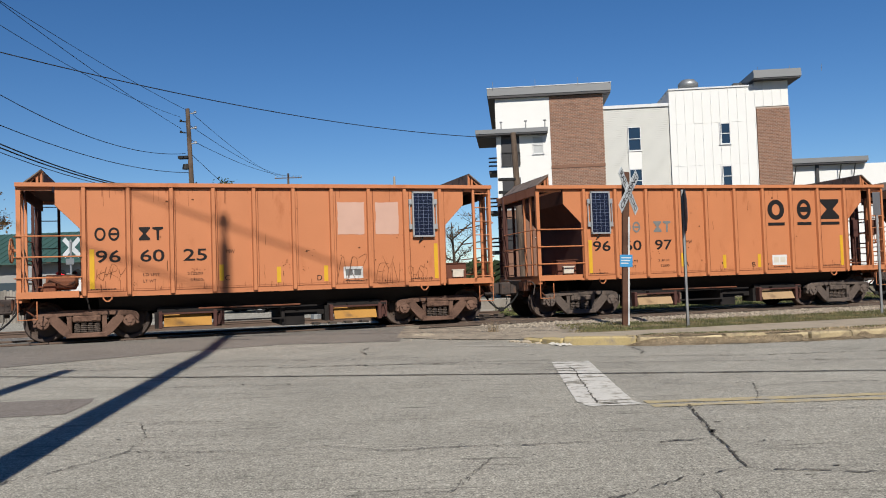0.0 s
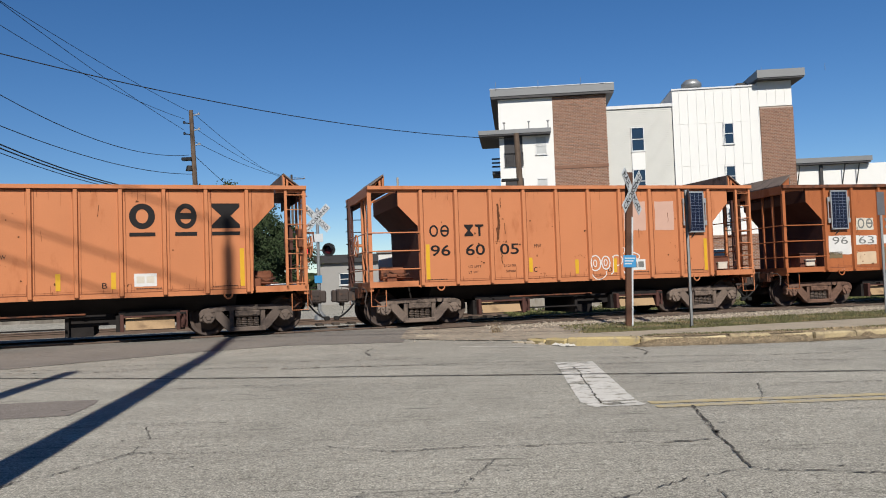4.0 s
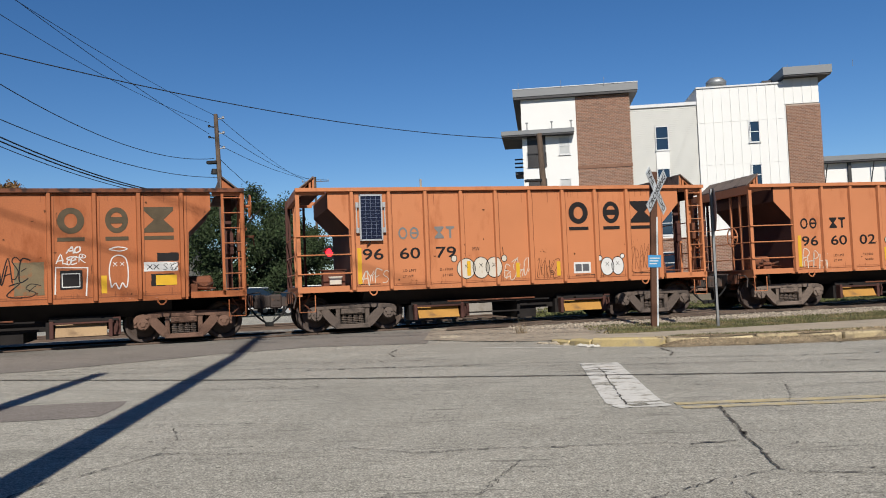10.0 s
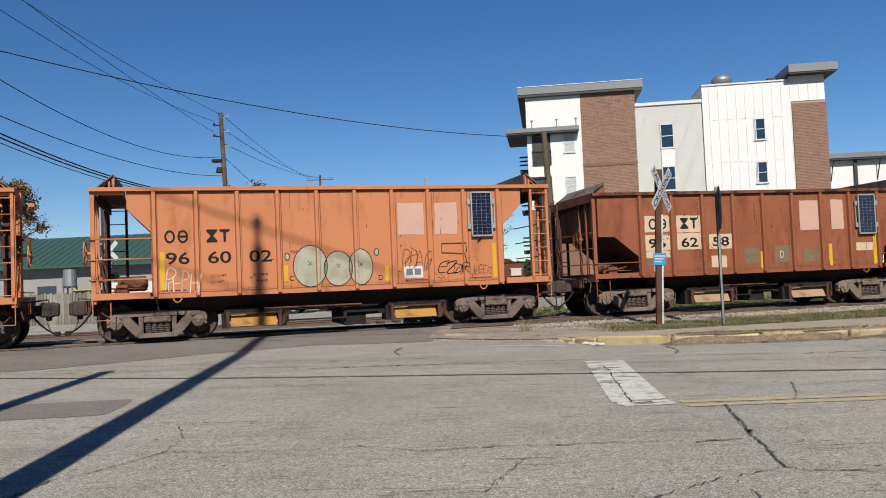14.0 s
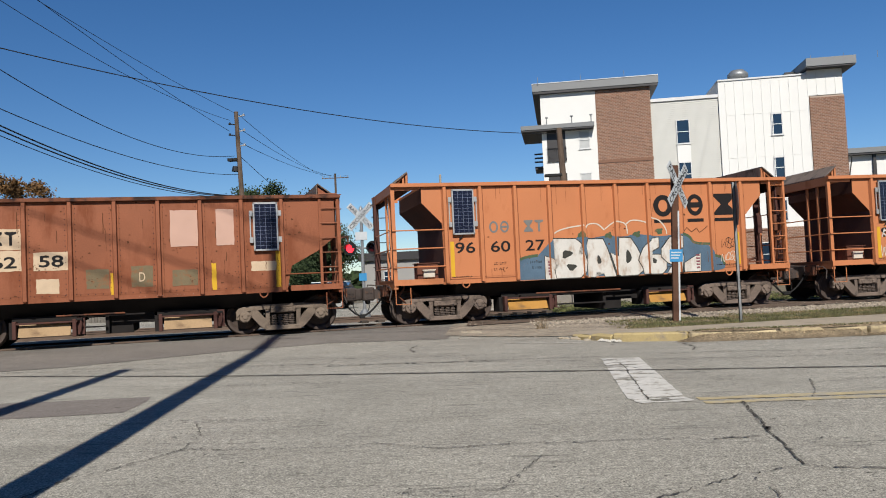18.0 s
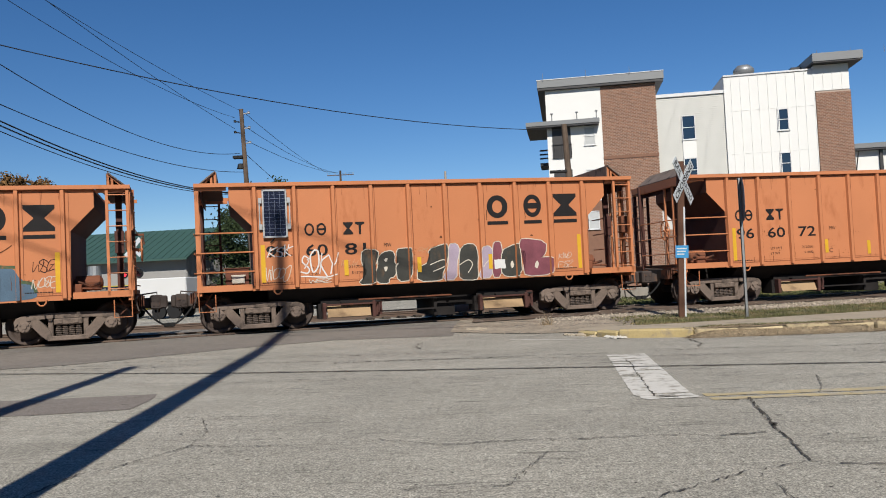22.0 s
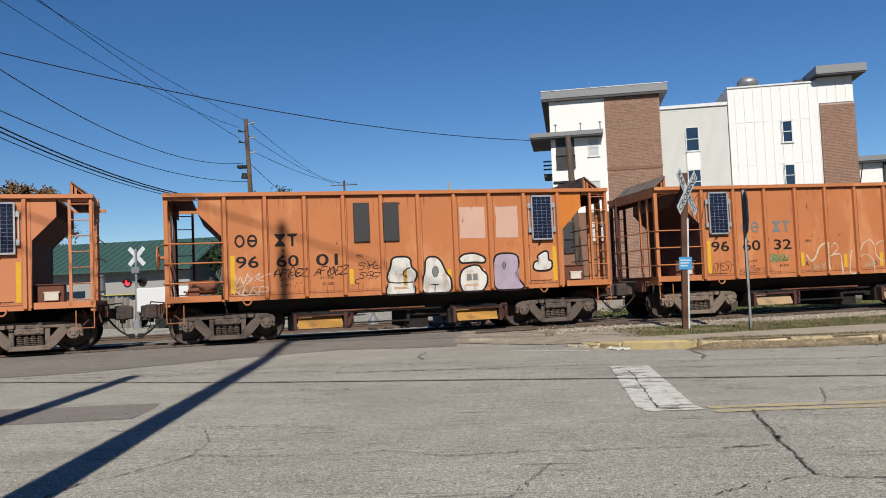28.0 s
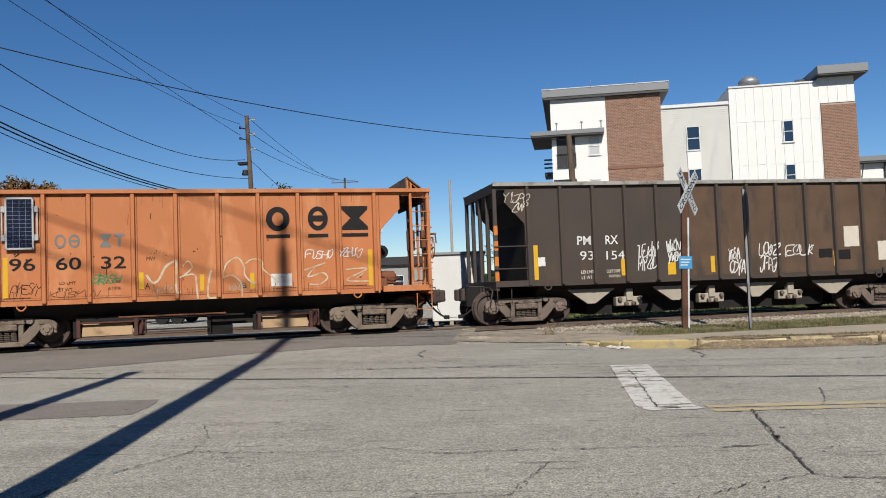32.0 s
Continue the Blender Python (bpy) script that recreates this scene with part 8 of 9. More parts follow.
def coal_car():
    """The last car: a dark brown hopper with bottom doors."""
    P = material("dark_brown_paint", (0.070, 0.055, 0.046), 0.7, 0, 0.22, 0.8, (0.11, 0.072, 0.048), 0.6, 1.5, 3.0, 0.002, 40, 13)
    SQUASH[0] = 1.055
    MAT["worn_edge"] = material("worn_grey_edge", (0.36, 0.34, 0.31), 0.7, 0.1, 0.3, 3, (0.12, 0.09, 0.07), 0.56, 2)
    c = Car(139.60, 12, P, "worn_edge", "dark brown coal hopper car with sloping ends and bottom doors", reach=(0.88, 0.88), pitch=0.857)
    top = c.top
    for e, d, r in ((c.e0, -1, c.r0), (c.e1, 1, c.r1)):
        deck = shared("end_deck", "mdeck%d" % d, lambda b: end_deck_bm(b, e, d), P, top)
        shared("end_beam", "mbeam%d" % d, lambda b: end_beam_bm(b, e, d), P, deck)
        for y in (-1.46, -0.75, 0.0, 0.75, 1.46):
            shared("end_post", "post", post_bm, P, deck, "", Matrix.Translation((e - d * 0.05, y, 0)))
        for y in (-1, 1):
            shared("stirrup", "grab%d" % d, lambda b: grab_bm(b, -d), P, deck, "", Matrix.Translation((e - d * 0.03, y * (SIDE + 0.03), 0.30)))
        for i in range(4):
            shared("stripe", "mstripe", lambda b: box(b, -0.05, 0.05, -SIDE - 0.012, -SIDE, 0, 0.22), MAT["orange_part"], deck, "", Matrix.Translation((e - d * 0.05, 0, 1.15 + i * 0.38)))
        shared("handrail", "mrails%d" % d, lambda b: rails_bm(b, e, r, (1.38, 1.9)), P, top)
        shared("coupler", "coupler%d" % d, lambda b: coupler_bm(b, d), MAT["coupler"], top, "rusty knuckle coupler", Matrix.Translation((e - d * 0.02, 0, 0)))
        shared("air_hose", "hose%d" % d, lambda b: hose_bm(b, d), MAT["rubber"], top, "", Matrix.Translation((e + d * 0.02, 0, 0)))
    grey = material("dusty_grey_steel", (0.42, 0.37, 0.30), 0.85, 0, 0.25, 3)
    for i in range(4):
        x = c.r0 + 1.68 + i * 2.31
        d = shared("bottom_door", "mdoor", lambda b: prism(b, [(-0.74, 0.90), (0.74, 0.90), (0.10, 0.46), (-0.10, 0.46)], -1.26, -1.18), grey, top, "", Matrix.Translation((x, 0, 0)))
        if i < 3:
            g = shared("door_gear", "mgear", lambda b: (soft_box(b, -0.36, 0.36, -1.2, -1.0, 0.36, 0.60, 0.02), soft_box(b, -0.09, 0.09, -1.24, -1.05, 0.5, 0.80, 0.01)), grey, top, "", Matrix.Translation((x + 1.05, 0, 0)))
            for q in (-0.27, -0.1, 0.1, 0.27):
                shared("pivot", "mpivot", lambda b: cyl(b, (0, -1.19, 0), (0, -1.27, 0), 0.055, seg=10), MAT["truck"], g, "", Matrix.Translation((q, 0, 0.42 if abs(q) < 0.2 else 0.54)))
    # box added to fill the shadowed space between the trucks with near-black
    shared("hopper_bottom", "mbottom", lambda b: box(b, c.r0 + 1.7, c.r1 - 1.7, -0.85, 0.85, 0.22, 0.95), MAT["under"], top, "soot-black hopper bottoms")
    c.words("PM", 1.27, 1.63, 1.94, 2.16, "white_paint", 0.012)
    c.words("RX", 2.02, 2.36, 1.94, 2.16, "white_paint", 0.012)
    c.words("93", 1.33, 1.69, 1.56, 1.78, "white_paint")
    c.words("154", 2.03, 2.52, 1.55, 1.77, "white_paint")
    c.words("LD LMT", 1.34, 1.69, 1.22, 1.30, "white_paint")
    c.words("LT WT", 1.35, 1.63, 1.08, 1.16, "white_paint")
    c.words("235300", 2.02, 2.38, 1.22, 1.30, "cream")
    c.words("50700", 2.08, 2.38, 1.10, 1.17, "cream")
    c.patch(0.17, 0.41, 1.44, 1.66, "white_paint")
    for x, z0, z1 in ((0.12, 1.08, 1.96), (2.42, 1.14, 1.56), (4.9, 1.14, 1.56), (8.5, 1.2, 1.6)):
        c.patch(x, x + 0.11, z0, z1, "yellow_mark", "reflective_strip", 0.0045, 0.002)
    c.patch(3.69, 3.91, 1.12, 1.43, "yellow_mark", "yellow_plate", 0.005, 0.002)
    MAT["rust_wash"] = material("brown_rust_wash", (0.118, 0.074, 0.048), 0.8, 0, 0.3, 1.5, (0.074, 0.056, 0.045), 0.55, 1.5, 3.0)
    for i in range(5, 12):
        c.patch(0.857 * i + 0.07, 0.857 * (i + 1) - 0.07, 1.06, 3.40, "rust_wash", "rust_wash", 0.003, 0.01)
    c.patch(8.06, 8.46, 1.42, 1.66, "black_paint")
    c.patch(8.62, 9.02, 1.36, 1.62, "black_paint")
    c.patch(8.85, 9.31, 1.70, 2.25, "cream")
    c.patch(9.88, 10.2, 1.31, 1.83, "cream")
    c.tag(-0.62, 0.02, 3.06, 3.30, "cream", 61, 0.022, 5)
    c.tag(-0.40, 0.02, 2.82, 3.06, "cream", 81, 0.022, 3)
    for x0, x1, z0, z1, sd in ((2.84, 3.36, 1.58, 1.97, 62), (2.86, 3.36, 1.26, 1.62, 82), (3.68, 4.04, 1.70, 2.02, 63), (3.70, 4.04, 1.46, 1.74, 83), (5.38, 5.72, 1.46, 1.74, 64), (5.42, 5.86, 1.08, 1.46, 84),
                               (6.28, 6.80, 1.52, 1.88, 65), (6.30, 6.78, 1.14, 1.52, 85), (7.05, 7.90, 1.50, 1.80, 66)):
        c.tag(x0, x1, z0, z1, "white_paint", sd, 0.036, 4)
    rivets(c, 1.04)
    CARS.append(c)
    SQUASH[0] = 1.0


def motions():
    for c in CARS:
        walk(c.top, [(t, on_track(c.start - SPEED * t)) for t in range(33)])
    turn = -SPEED / 0.424
    step = 4 / FPS
    times = [i * step for i in range(int(32.0 / step) + 1)]
    for ob, rows in MOVING:
        walk(ob, rows)
    for w, x in WHEELSETS:
        walk(w, [(t, Matrix.Translation((x, 0, 0.424)) @ Matrix.Rotation(turn * t, 4, "Y")) for t in times])

# ---- signs ----
def words_on(parent, words, x0, x1, z0, z1, mat, y, m=None, bold=0.0, name="lettering"):
    bm = text_bm(words, x0, x1, z0, z1, bold)
    for v in bm.verts:
        v.co.y = y
    ob = part(name, bm, mat, parent)
    if m is not None:
        ob.matrix_basis = m
    return ob


def crossbuck(parent, z, facing, lettered=True, half=0.61):
    """Two crossed boards at height z; facing is the way their front looks."""
    turn = Matrix.Translation((0, 0, z)) @ Matrix.Rotation(facing + math.pi / 2, 4, "Z")
    for i, s in enumerate((1, -1)):
        tilt = turn @ Matrix.Rotation(radians(45) * s, 4, "Y")
        bm = bmesh.new()
        soft_box(bm, -half, half, -0.075 - 0.012 * i, -0.065 - 0.012 * i, -0.115, 0.115, 0.003)
        board = part("board", bm, MAT["sign_white"], parent, "", tilt)
        bm = bmesh.new()
        for a in (-0.104, 0.098):
            box(bm, -half + 0.02, half - 0.02, -0.0765 - 0.012 * i, -0.0745 - 0.012 * i, a, a + 0.006)
        part("board_edge", bm, MAT["black_metal"], board)
        if lettered:
            if s > 0:
                words_on(board, "RAIL", -half + 0.06, -0.16, -0.07, 0.07, MAT["black_metal"], -0.079 - 0.012 * i, bold=0.02)
                words_on(board, "ROAD", 0.14, half - 0.06, -0.07, 0.07, MAT["black_metal"], -0.079 - 0.012 * i, bold=0.02)
            else:
                words_on(board, "CROSSING", -half + 0.05, half - 0.05, -0.07, 0.07, MAT["black_metal"], -0.079 - 0.012 * i, bold=0.02)


def build_signs():
    g = ground_z(3.99, 18.05)
    s = thing("crossing_sign", Matrix.Translation((3.99, 18.05, g)) @ Matrix.Rotation(radians(2.4), 4, "Y"), "white crossed railroad sign boards on a dark wooden post", "sign")
    bm = bmesh.new()
    soft_box(bm, -0.075, 0.075, -0.06, 0.06, -0.3, 3.45, 0.012)
    part("post", bm, MAT["post_wood"], s, "dark treated wooden post")
    bm = bmesh.new()
    box(bm, 0.045, 0.079, -0.066, -0.058, 0.02, 2.45)
    box(bm, 0.0752, 0.081, -0.06, 0.05, 0.02, 2.45)
    part("reflective_strip", bm, MAT["sign_white"], s, "white reflective strip")
    crossbuck(s, 3.02, radians(322))
    bm = bmesh.new()
    soft_box(bm, -0.14, 0.14, -0.075, -0.068, 1.34, 1.61, 0.004)
    plate_ob = part("notice", bm, MAT["sign_blue"], s, "small blue emergency notice plate")
    bm = bmesh.new()
    for i, z in enumerate((1.53, 1.47, 1.41)):
        box(bm, -0.11, 0.11 - 0.03 * i, -0.077, -0.0745, z, z + 0.025)
    part("notice_print", bm, MAT["sign_white"], plate_ob)
    g = ground_z(5.15, 17.3)
    s = thing("stop_sign", Matrix.Translation((5.15, 17.3, g)), "octagonal road sign seen edge-on on a thin steel post", "sign")
    bm = bmesh.new()
    prism(bm, [(-0.03, -0.2), (0.03, -0.2), (0.03, 2.95), (-0.03, 2.95)], -0.012, 0.012)
    box(bm, -0.03, -0.022, -0.012, 0.03, -0.2, 2.95)
    box(bm, 0.022, 0.03, -0.012, 0.03, -0.2, 2.95)
    part("post", bm, MAT["galv"], s)
    bm = bmesh.new()
    prism(bm, [(0.45 * math.cos(radians(22.5 + 45 * i)) / math.cos(radians(22.5)), 2.50 + 0.45 * math.sin(radians(22.5 + 45 * i)) / math.cos(radians(22.5))) for i in range(8)], 0.035, 0.040)
    part("sign_plate", bm, MAT["sign_back"], s, "bare metal back of the plate", Matrix.Rotation(radians(168 - 90 + 180 + 2), 4, "Z"))
    g = ground_z(10.49, 19.6)
    s = thing("post_sign", Matrix.Translation((10.49, 19.6, g)), "narrow dark-backed sign on a steel post", "sign")
    bm = bmesh.new()
    box(bm, -0.025, 0.025, -0.02, 0.02, -0.2, 2.95)
    part("post", bm, MAT["galv"], s)
    bm = bmesh.new()
    soft_box(bm, -0.09, 0.09, -0.03, -0.022, 2.40, 2.96, 0.003)
    part("sign_plate", bm, MAT["sign_back"], s)
    for x, y, zc, zl, facing, lit in ((-4.52, 29.0, 3.75, 2.62, radians(262), True), (-18.2, 40.0, 3.62, 2.30, radians(80), False)):
        g = ground_z(x, y)
        s = thing("crossing_signal", Matrix.Translation((x, y, g)), "railroad crossing signal mast with red flashing lamps" if lit else "crossing signal mast seen from behind", "signal")
        bm = bmesh.new()
        cyl(bm, (0, 0, -0.1), (0, 0, zc + 0.25), 0.055, seg=12)
        lathe(bm, [(0.0, zc + 0.4), (0.06, zc + 0.32), (0.08, zc + 0.25), (0.0, zc + 0.2)], "Z", 10)
        lathe(bm, [(0.22, 0.0), (0.2, 0.3), (0.07, 0.45)], "Z", 10)
        part("mast", bm, MAT["galv"], s)
        crossbuck(s, zc, facing, lit)
        front = Matrix.Translation((0, 0, zl)) @ Matrix.Rotation(radians(262) + math.pi / 2, 4, "Z")
        bm = bmesh.new()
        cyl(bm, (-0.42, 0, 0), (0.42, 0, 0), 0.03, seg=8)
        part("lamp_bar", bm, MAT["galv"], s, "", front)
        bm = bmesh.new()
        soft_box(bm, -0.22, 0.22, -0.09, -0.07, zc - 0.85, zc - 0.55, 0.01)
        part("track_count_plate", bm, MAT["sign_white"] if lit else MAT["galv"], s, "", Matrix.Rotation(radians(262) + math.pi / 2, 4, "Z"))
        for i, q in enumerate((-0.42, 0.42)):
            bm = bmesh.new()
            cyl(bm, (q, -0.12, 0), (q, -0.10, 0), 0.24, seg=24)
            cyl(bm, (q, -0.10, 0), (q, 0.10, 0), 0.14, 0.10, seg=16)
            for a in range(9):
                t0, t1 = math.pi * a / 9, math.pi * (a + 1) / 9
                bm.faces.new([bm.verts.new((q + 0.15 * math.cos(t), yy, 0.15 * math.sin(t))) for t, yy in ((t0, -0.12), (t1, -0.12), (t1, -0.36), (t0, -0.36))])
            head = part("lamp_head", bm, MAT["black_metal"], s, "black lamp head with hood", front)
            bm = bmesh.new()
            cyl(bm, (q, -0.13, 0), (q, -0.121, 0), 0.145, seg=20)
            part("lens", bm, MAT["red_glass"] if (i == 0) else MAT["dark_lens"], head)
        bm = bmesh.new()
        soft_box(bm, -0.14, 0.14, -0.08, -0.07, 1.45, 1.72, 0.003)
        part("notice", bm, MAT["sign_blue"] if lit else MAT["galv"], s, "", Matrix.Rotation(facing + math.pi / 2, 4, "Z"))


# ---- trees ----
def tree(name, x, y, height, crown, low, leaf, count, seed, label, size=0.22, limbs=7, bare=False):
    rnd = random.Random(seed)
    z0 = ground_z(x, y) - 0.05
    t = thing(name, Matrix.Translation((x, y, z0)), label, "tree")
    bm = bmesh.new()
    cyl(bm, (0, 0, 0), (0.1, 0, height * 0.45), height * 0.028, height * 0.018, 9)
    cyl(bm, (0.1, 0, height * 0.45), (0.0, 0.1, height * 0.92), height * 0.018, 0.02, 7)
    tips = []
    for i in range(limbs):
        a = i * 2.4 + rnd.uniform(-0.3, 0.3)
        z = height * (0.25 + 0.55 * i / limbs)
        r = crown * rnd.uniform(0.5, 0.85)
        e = Vector((math.cos(a) * r, math.sin(a) * r, z + r * rnd.uniform(0.3, 0.8)))
        b = Vector((0.06, 0, z))
        m = b.lerp(e, 0.5) + Vector((rnd.uniform(-0.2, 0.2), rnd.uniform(-0.2, 0.2), 0.1))
        cyl(bm, b, m, height * 0.011, height * 0.007, 6)
        cyl(bm, m, e, height * 0.007, 0.012, 6)
        tips += [m, e]
        for _ in range(7 if bare else 2):
            q = m.lerp(e, rnd.random())
            w = q + Vector((rnd.uniform(-1, 1), rnd.uniform(-1, 1), rnd.uniform(0.1, 1))) * crown * 0.35
            cyl(bm, q, w, 0.014, 0.005, 4)
            tips.append(w)
            if bare:
                for _ in range(4):
                    q2 = q.lerp(w, rnd.uniform(0.3, 1))
                    cyl(bm, q2, q2 + Vector((rnd.uniform(-1, 1), rnd.uniform(-1, 1), rnd.uniform(-0.1, 1))) * crown * 0.22, 0.007, 0.004, 3)
    part("trunk", bm, MAT["bark"], t)
    verts, faces = [], []
    clumps = []
    for _ in range(70):
        for _ in range(50):
            p = Vector((rnd.uniform(-1, 1), rnd.uniform(-1, 1), rnd.uniform(-1, 1)))
            if p.length < 1:
                break
        k = (p.z + 1) / 2
        taper = 1.0 if bare else (0.55 + 0.75 * math.sin(math.pi * min(1, k * 0.75 + 0.22)))
        clumps.append((Vector((p.x * crown * taper, p.y * crown * taper, low + (height - low) * k)), crown * rnd.uniform(0.16, 0.34)))
    if bare:
        clumps = [(p, crown * 0.12) for p in tips]
    for i in range(count):
        c, r = clumps[rnd.randrange(len(clumps))]
        p = c + Vector((rnd.gauss(0, 0.5), rnd.gauss(0, 0.5), rnd.gauss(0, 0.42))) * r
        u = Vector((rnd.uniform(-1, 1), rnd.uniform(-1, 1), rnd.uniform(-1, 1))).normalized()
        v = u.orthogonal().normalized()
        s = size * rnd.uniform(0.5, 1.2)
        k = len(verts)
        verts += [p - u * s * 0.6, p + v * s * 0.3, p + u * s * 0.6, p - v * s * 0.3]
        faces.append((k, k + 1, k + 2, k + 3))
    if faces:
        ob = raw("crown", [tuple(v) for v in verts], faces, MAT[leaf], t)
        ob["kind"] = "stuff"


def build_trees():
    tree("tree", -14.0, 50, 8.0, 2.8, -0.2, "leaf", 48000, 1, "dense dark green tree behind the track", 0.17)
    tree("tree", -12.4, 55, 7.3, 2.5, 0.0, "leaf", 34000, 2, "dark green tree behind a pole", 0.17)
    tree("tree", -53.5, 90, 16.6, 3.8, 6.0, "leaf_brown", 9000, 3, "brown autumn tree above a green roof", 0.35)
    tree("bare_tree", 0.6, 47, 5.2, 2.2, 1.0, "leaf_brown", 500, 4, "nearly bare twiggy tree with a few brown leaves", 0.12, 9, True)
    tree("bare_tree", -38.0, 66, 9.0, 3.2, 3.0, "leaf_brown", 350, 5, "bare grey tree behind the green-roofed building", 0.15, 10, True)
    rnd = random.Random(77)
    verts, faces = [], []
    for _ in range(9000):
        a = rnd.uniform(-0.9, 0.9)
        d = rnd.uniform(210, 260)
        h = 5.0 + 3.0 * noise.noise((a * 14, 0, 0)) + 2 * noise.noise((a * 50, 3, 0))
        x, y, z = math.sin(a) * d, math.cos(a) * d, rnd.random() ** 1.3 * h
        s = rnd.uniform(0.8, 1.8)
        k = len(verts)
        verts += [(x - s, y, z - s * 0.6), (x + s * 0.2, y + s, z - s * 0.5), (x + s, y, z + s * 0.4), (x - s * 0.3, y - 0.3, z + s * 0.7)]
        faces.append((k, k + 1, k + 2, k + 3))
    tagged(raw("far_trees", verts, faces, MAT["leaf"]), "low dark line of distant trees along the horizon", "trees", "", "stuff")
    # rough growth along the far side of the tracks
    rnd = random.Random(52)
    verts, faces = [], []
    for _ in range(22000):
        q = rnd.uniform(2.4, 22.0)
        d = rnd.uniform(-2.6, 1.2)
        tall = 0.20 + 0.06 * d + 0.12 * noise.noise((q * 0.9, d * 0.6, 4.0)) + 0.10 * noise.noise((q * 3.0, d * 2, 1.0))
        x, y = -0.2 + q * math.cos(PHI) - d * math.sin(PHI), 29.3 + q * math.sin(PHI) + d * math.cos(PHI)
        z = ground_z(x, y) + max(0.02, tall * rnd.random() ** 0.8)
        u = Vector((rnd.uniform(-1, 1), rnd.uniform(-1, 1), rnd.uniform(-0.6, 1.4))).normalized() * rnd.uniform(0.03, 0.09)
        v = u.orthogonal().normalized() * 0.02
        c, k = Vector((x, y, z)), len(verts)
        verts += [tuple(c - u), tuple(c - v), tuple(c + u), tuple(c + v)]
        faces.append((k, k + 1, k + 2, k + 3))
    tagged(raw("weeds", verts, faces, MAT["weed"]), "rough yellow-green weeds beyond the tracks", "weeds", "", "stuff")
    rnd = random.Random(41)
    tuft = [(1.05 + rnd.gauss(0, 0.06), 17.75 + rnd.gauss(0, 0.05)) for _ in range(60)]
    blades("dry_tuft", tuft, MAT["dry"], 0.26, 0.012, 42, "dry upright weed tuft beside the rail", "weeds")


# ---- buildings and vehicles behind the track ----
def build_background():
    h = thing("relay_hut", Matrix.Translation((-1.27, 25.35, ground_z(-1.27, 25.35))) @ Matrix.Rotation(radians(4), 4, "Z"), "white metal railway relay hut on short piers", "hut")
    bm = bmesh.new()
    soft_box(bm, -0.81, 0.81, -0.75, 1.1, 0.13, 2.13, 0.02)
    part("hut_body", bm, MAT["hut"], h)
    bm = bmesh.new()
    soft_box(bm, -0.86, 0.86, -0.81, 1.16, 2.12, 2.21, 0.02)
    part("hut_roof", bm, MAT["galv"], h)
    bm = bmesh.new()
    box(bm, -0.30, 0.42, -0.772, -0.752, 0.25, 2.0)
    dr = part("hut_door", bm, MAT["hut"], h, "flush white door")
    bm = bmesh.new()
    box(bm, 0.30, 0.36, -0.80, -0.772, 1.05, 1.25)
    part("door_handle", bm, MAT["black_metal"], dr)
    for x in (-0.70, -0.24, 0.24, 0.70):
        bm = bmesh.new()
        box(bm, x - 0.06, x + 0.06, -0.72, -0.5, -0.1, 0.14)
        part("pier", bm, MAT["concrete"], h)
    bm = bmesh.new()
    for i in range(7):
        box(bm, 0.52, 0.74, -0.765, -0.752, 1.35 + i * 0.06, 1.385 + i * 0.06)
    part("vent_louvre", bm, MAT["galv"], h)
    # shed with a green roof
    s = thing("green_roofed_building", Matrix.Translation((-18.6, 47.5, -0.2)) @ Matrix.Rotation(radians(-4), 4, "Z"), "long low building with grey walls and a green metal roof", "building")
    bm = bmesh.new()
    box(bm, -34, 0.0, 0.6, 9.4, 0, 3.5)
    part("wall", bm, MAT["shed_wall"], s)
    bm = bmesh.new()
    prism(bm, [(0.6, 3.5), (9.4, 3.5), (5.0, 5.25)], -0.02, 0.0)
    part("gable", bm, MAT["shed_wall"], s, "", Matrix.Rotation(math.pi / 2, 4, "Z"))
    bm = bmesh.new()
    for a, b in (((-0.1, 3.25), (5.0, 5.35)), ((10.1, 3.25), (5.0, 5.35))):
        v = [bm.verts.new(c) for c in ((-34.5, a[0], a[1]), (0.35, a[0], a[1]), (0.35, b[0], b[1]), (-34.5, b[0], b[1]))]
        w = [bm.verts.new(q.co + Vector((0, 0, 0.10))) for q in v]
        bm.faces.new(v)
        bm.faces.new(w)
        for i in range(4):
            j = (i + 1) % 4
            bm.faces.new((v[i], v[j], w[j], w[i]))
    rf = part("roof", bm, MAT["green_roof"], s, "green standing-seam metal roof")
    for i in range(70):
        x = -34.3 + i * 0.5
        bm = bmesh.new()
        v = [(x, -0.1, 3.35), (x + 0.025, -0.1, 3.35), (x + 0.025, 5.0, 5.45), (x, 5.0, 5.45)]
        a = [bm.verts.new(c) for c in v]
        b = [bm.verts.new((c[0], c[1], c[2] + 0.03)) for c in v]
        bm.faces.new(b)
        for k in range(4):
            bm.faces.new((a[k], a[(k + 1) % 4], b[(k + 1) % 4], b[k]))
        part("roof_seam", bm, MAT["green_roof"], rf)
    for i in range(44):
        y = 0.7 + i * 0.2
        bm = bmesh.new()
        box(bm, 0.0, 0.015, y, y + 0.03, 0, 3.5 + 1.75 * (1 - abs(y - 5.0) / 4.4))
        part("wall_rib", bm, MAT["shed_wall"], s)
    for x, w, z0, z1, m in ((-3.4, 1.2, 0.9, 2.2, "pane"), (-8, 1.2, 0.9, 2.2, "pane"), (-13.5, 3.0, 0.0, 2.6, "dark_metal"), (-19, 3.0, 0.0, 2.6, "dark_metal")):
        bm = bmesh.new()
        box(bm, x, x + w, 0.55, 0.62, z0, z1)
        part("window" if m == "pane" else "bay_door", bm, MAT[m], s)
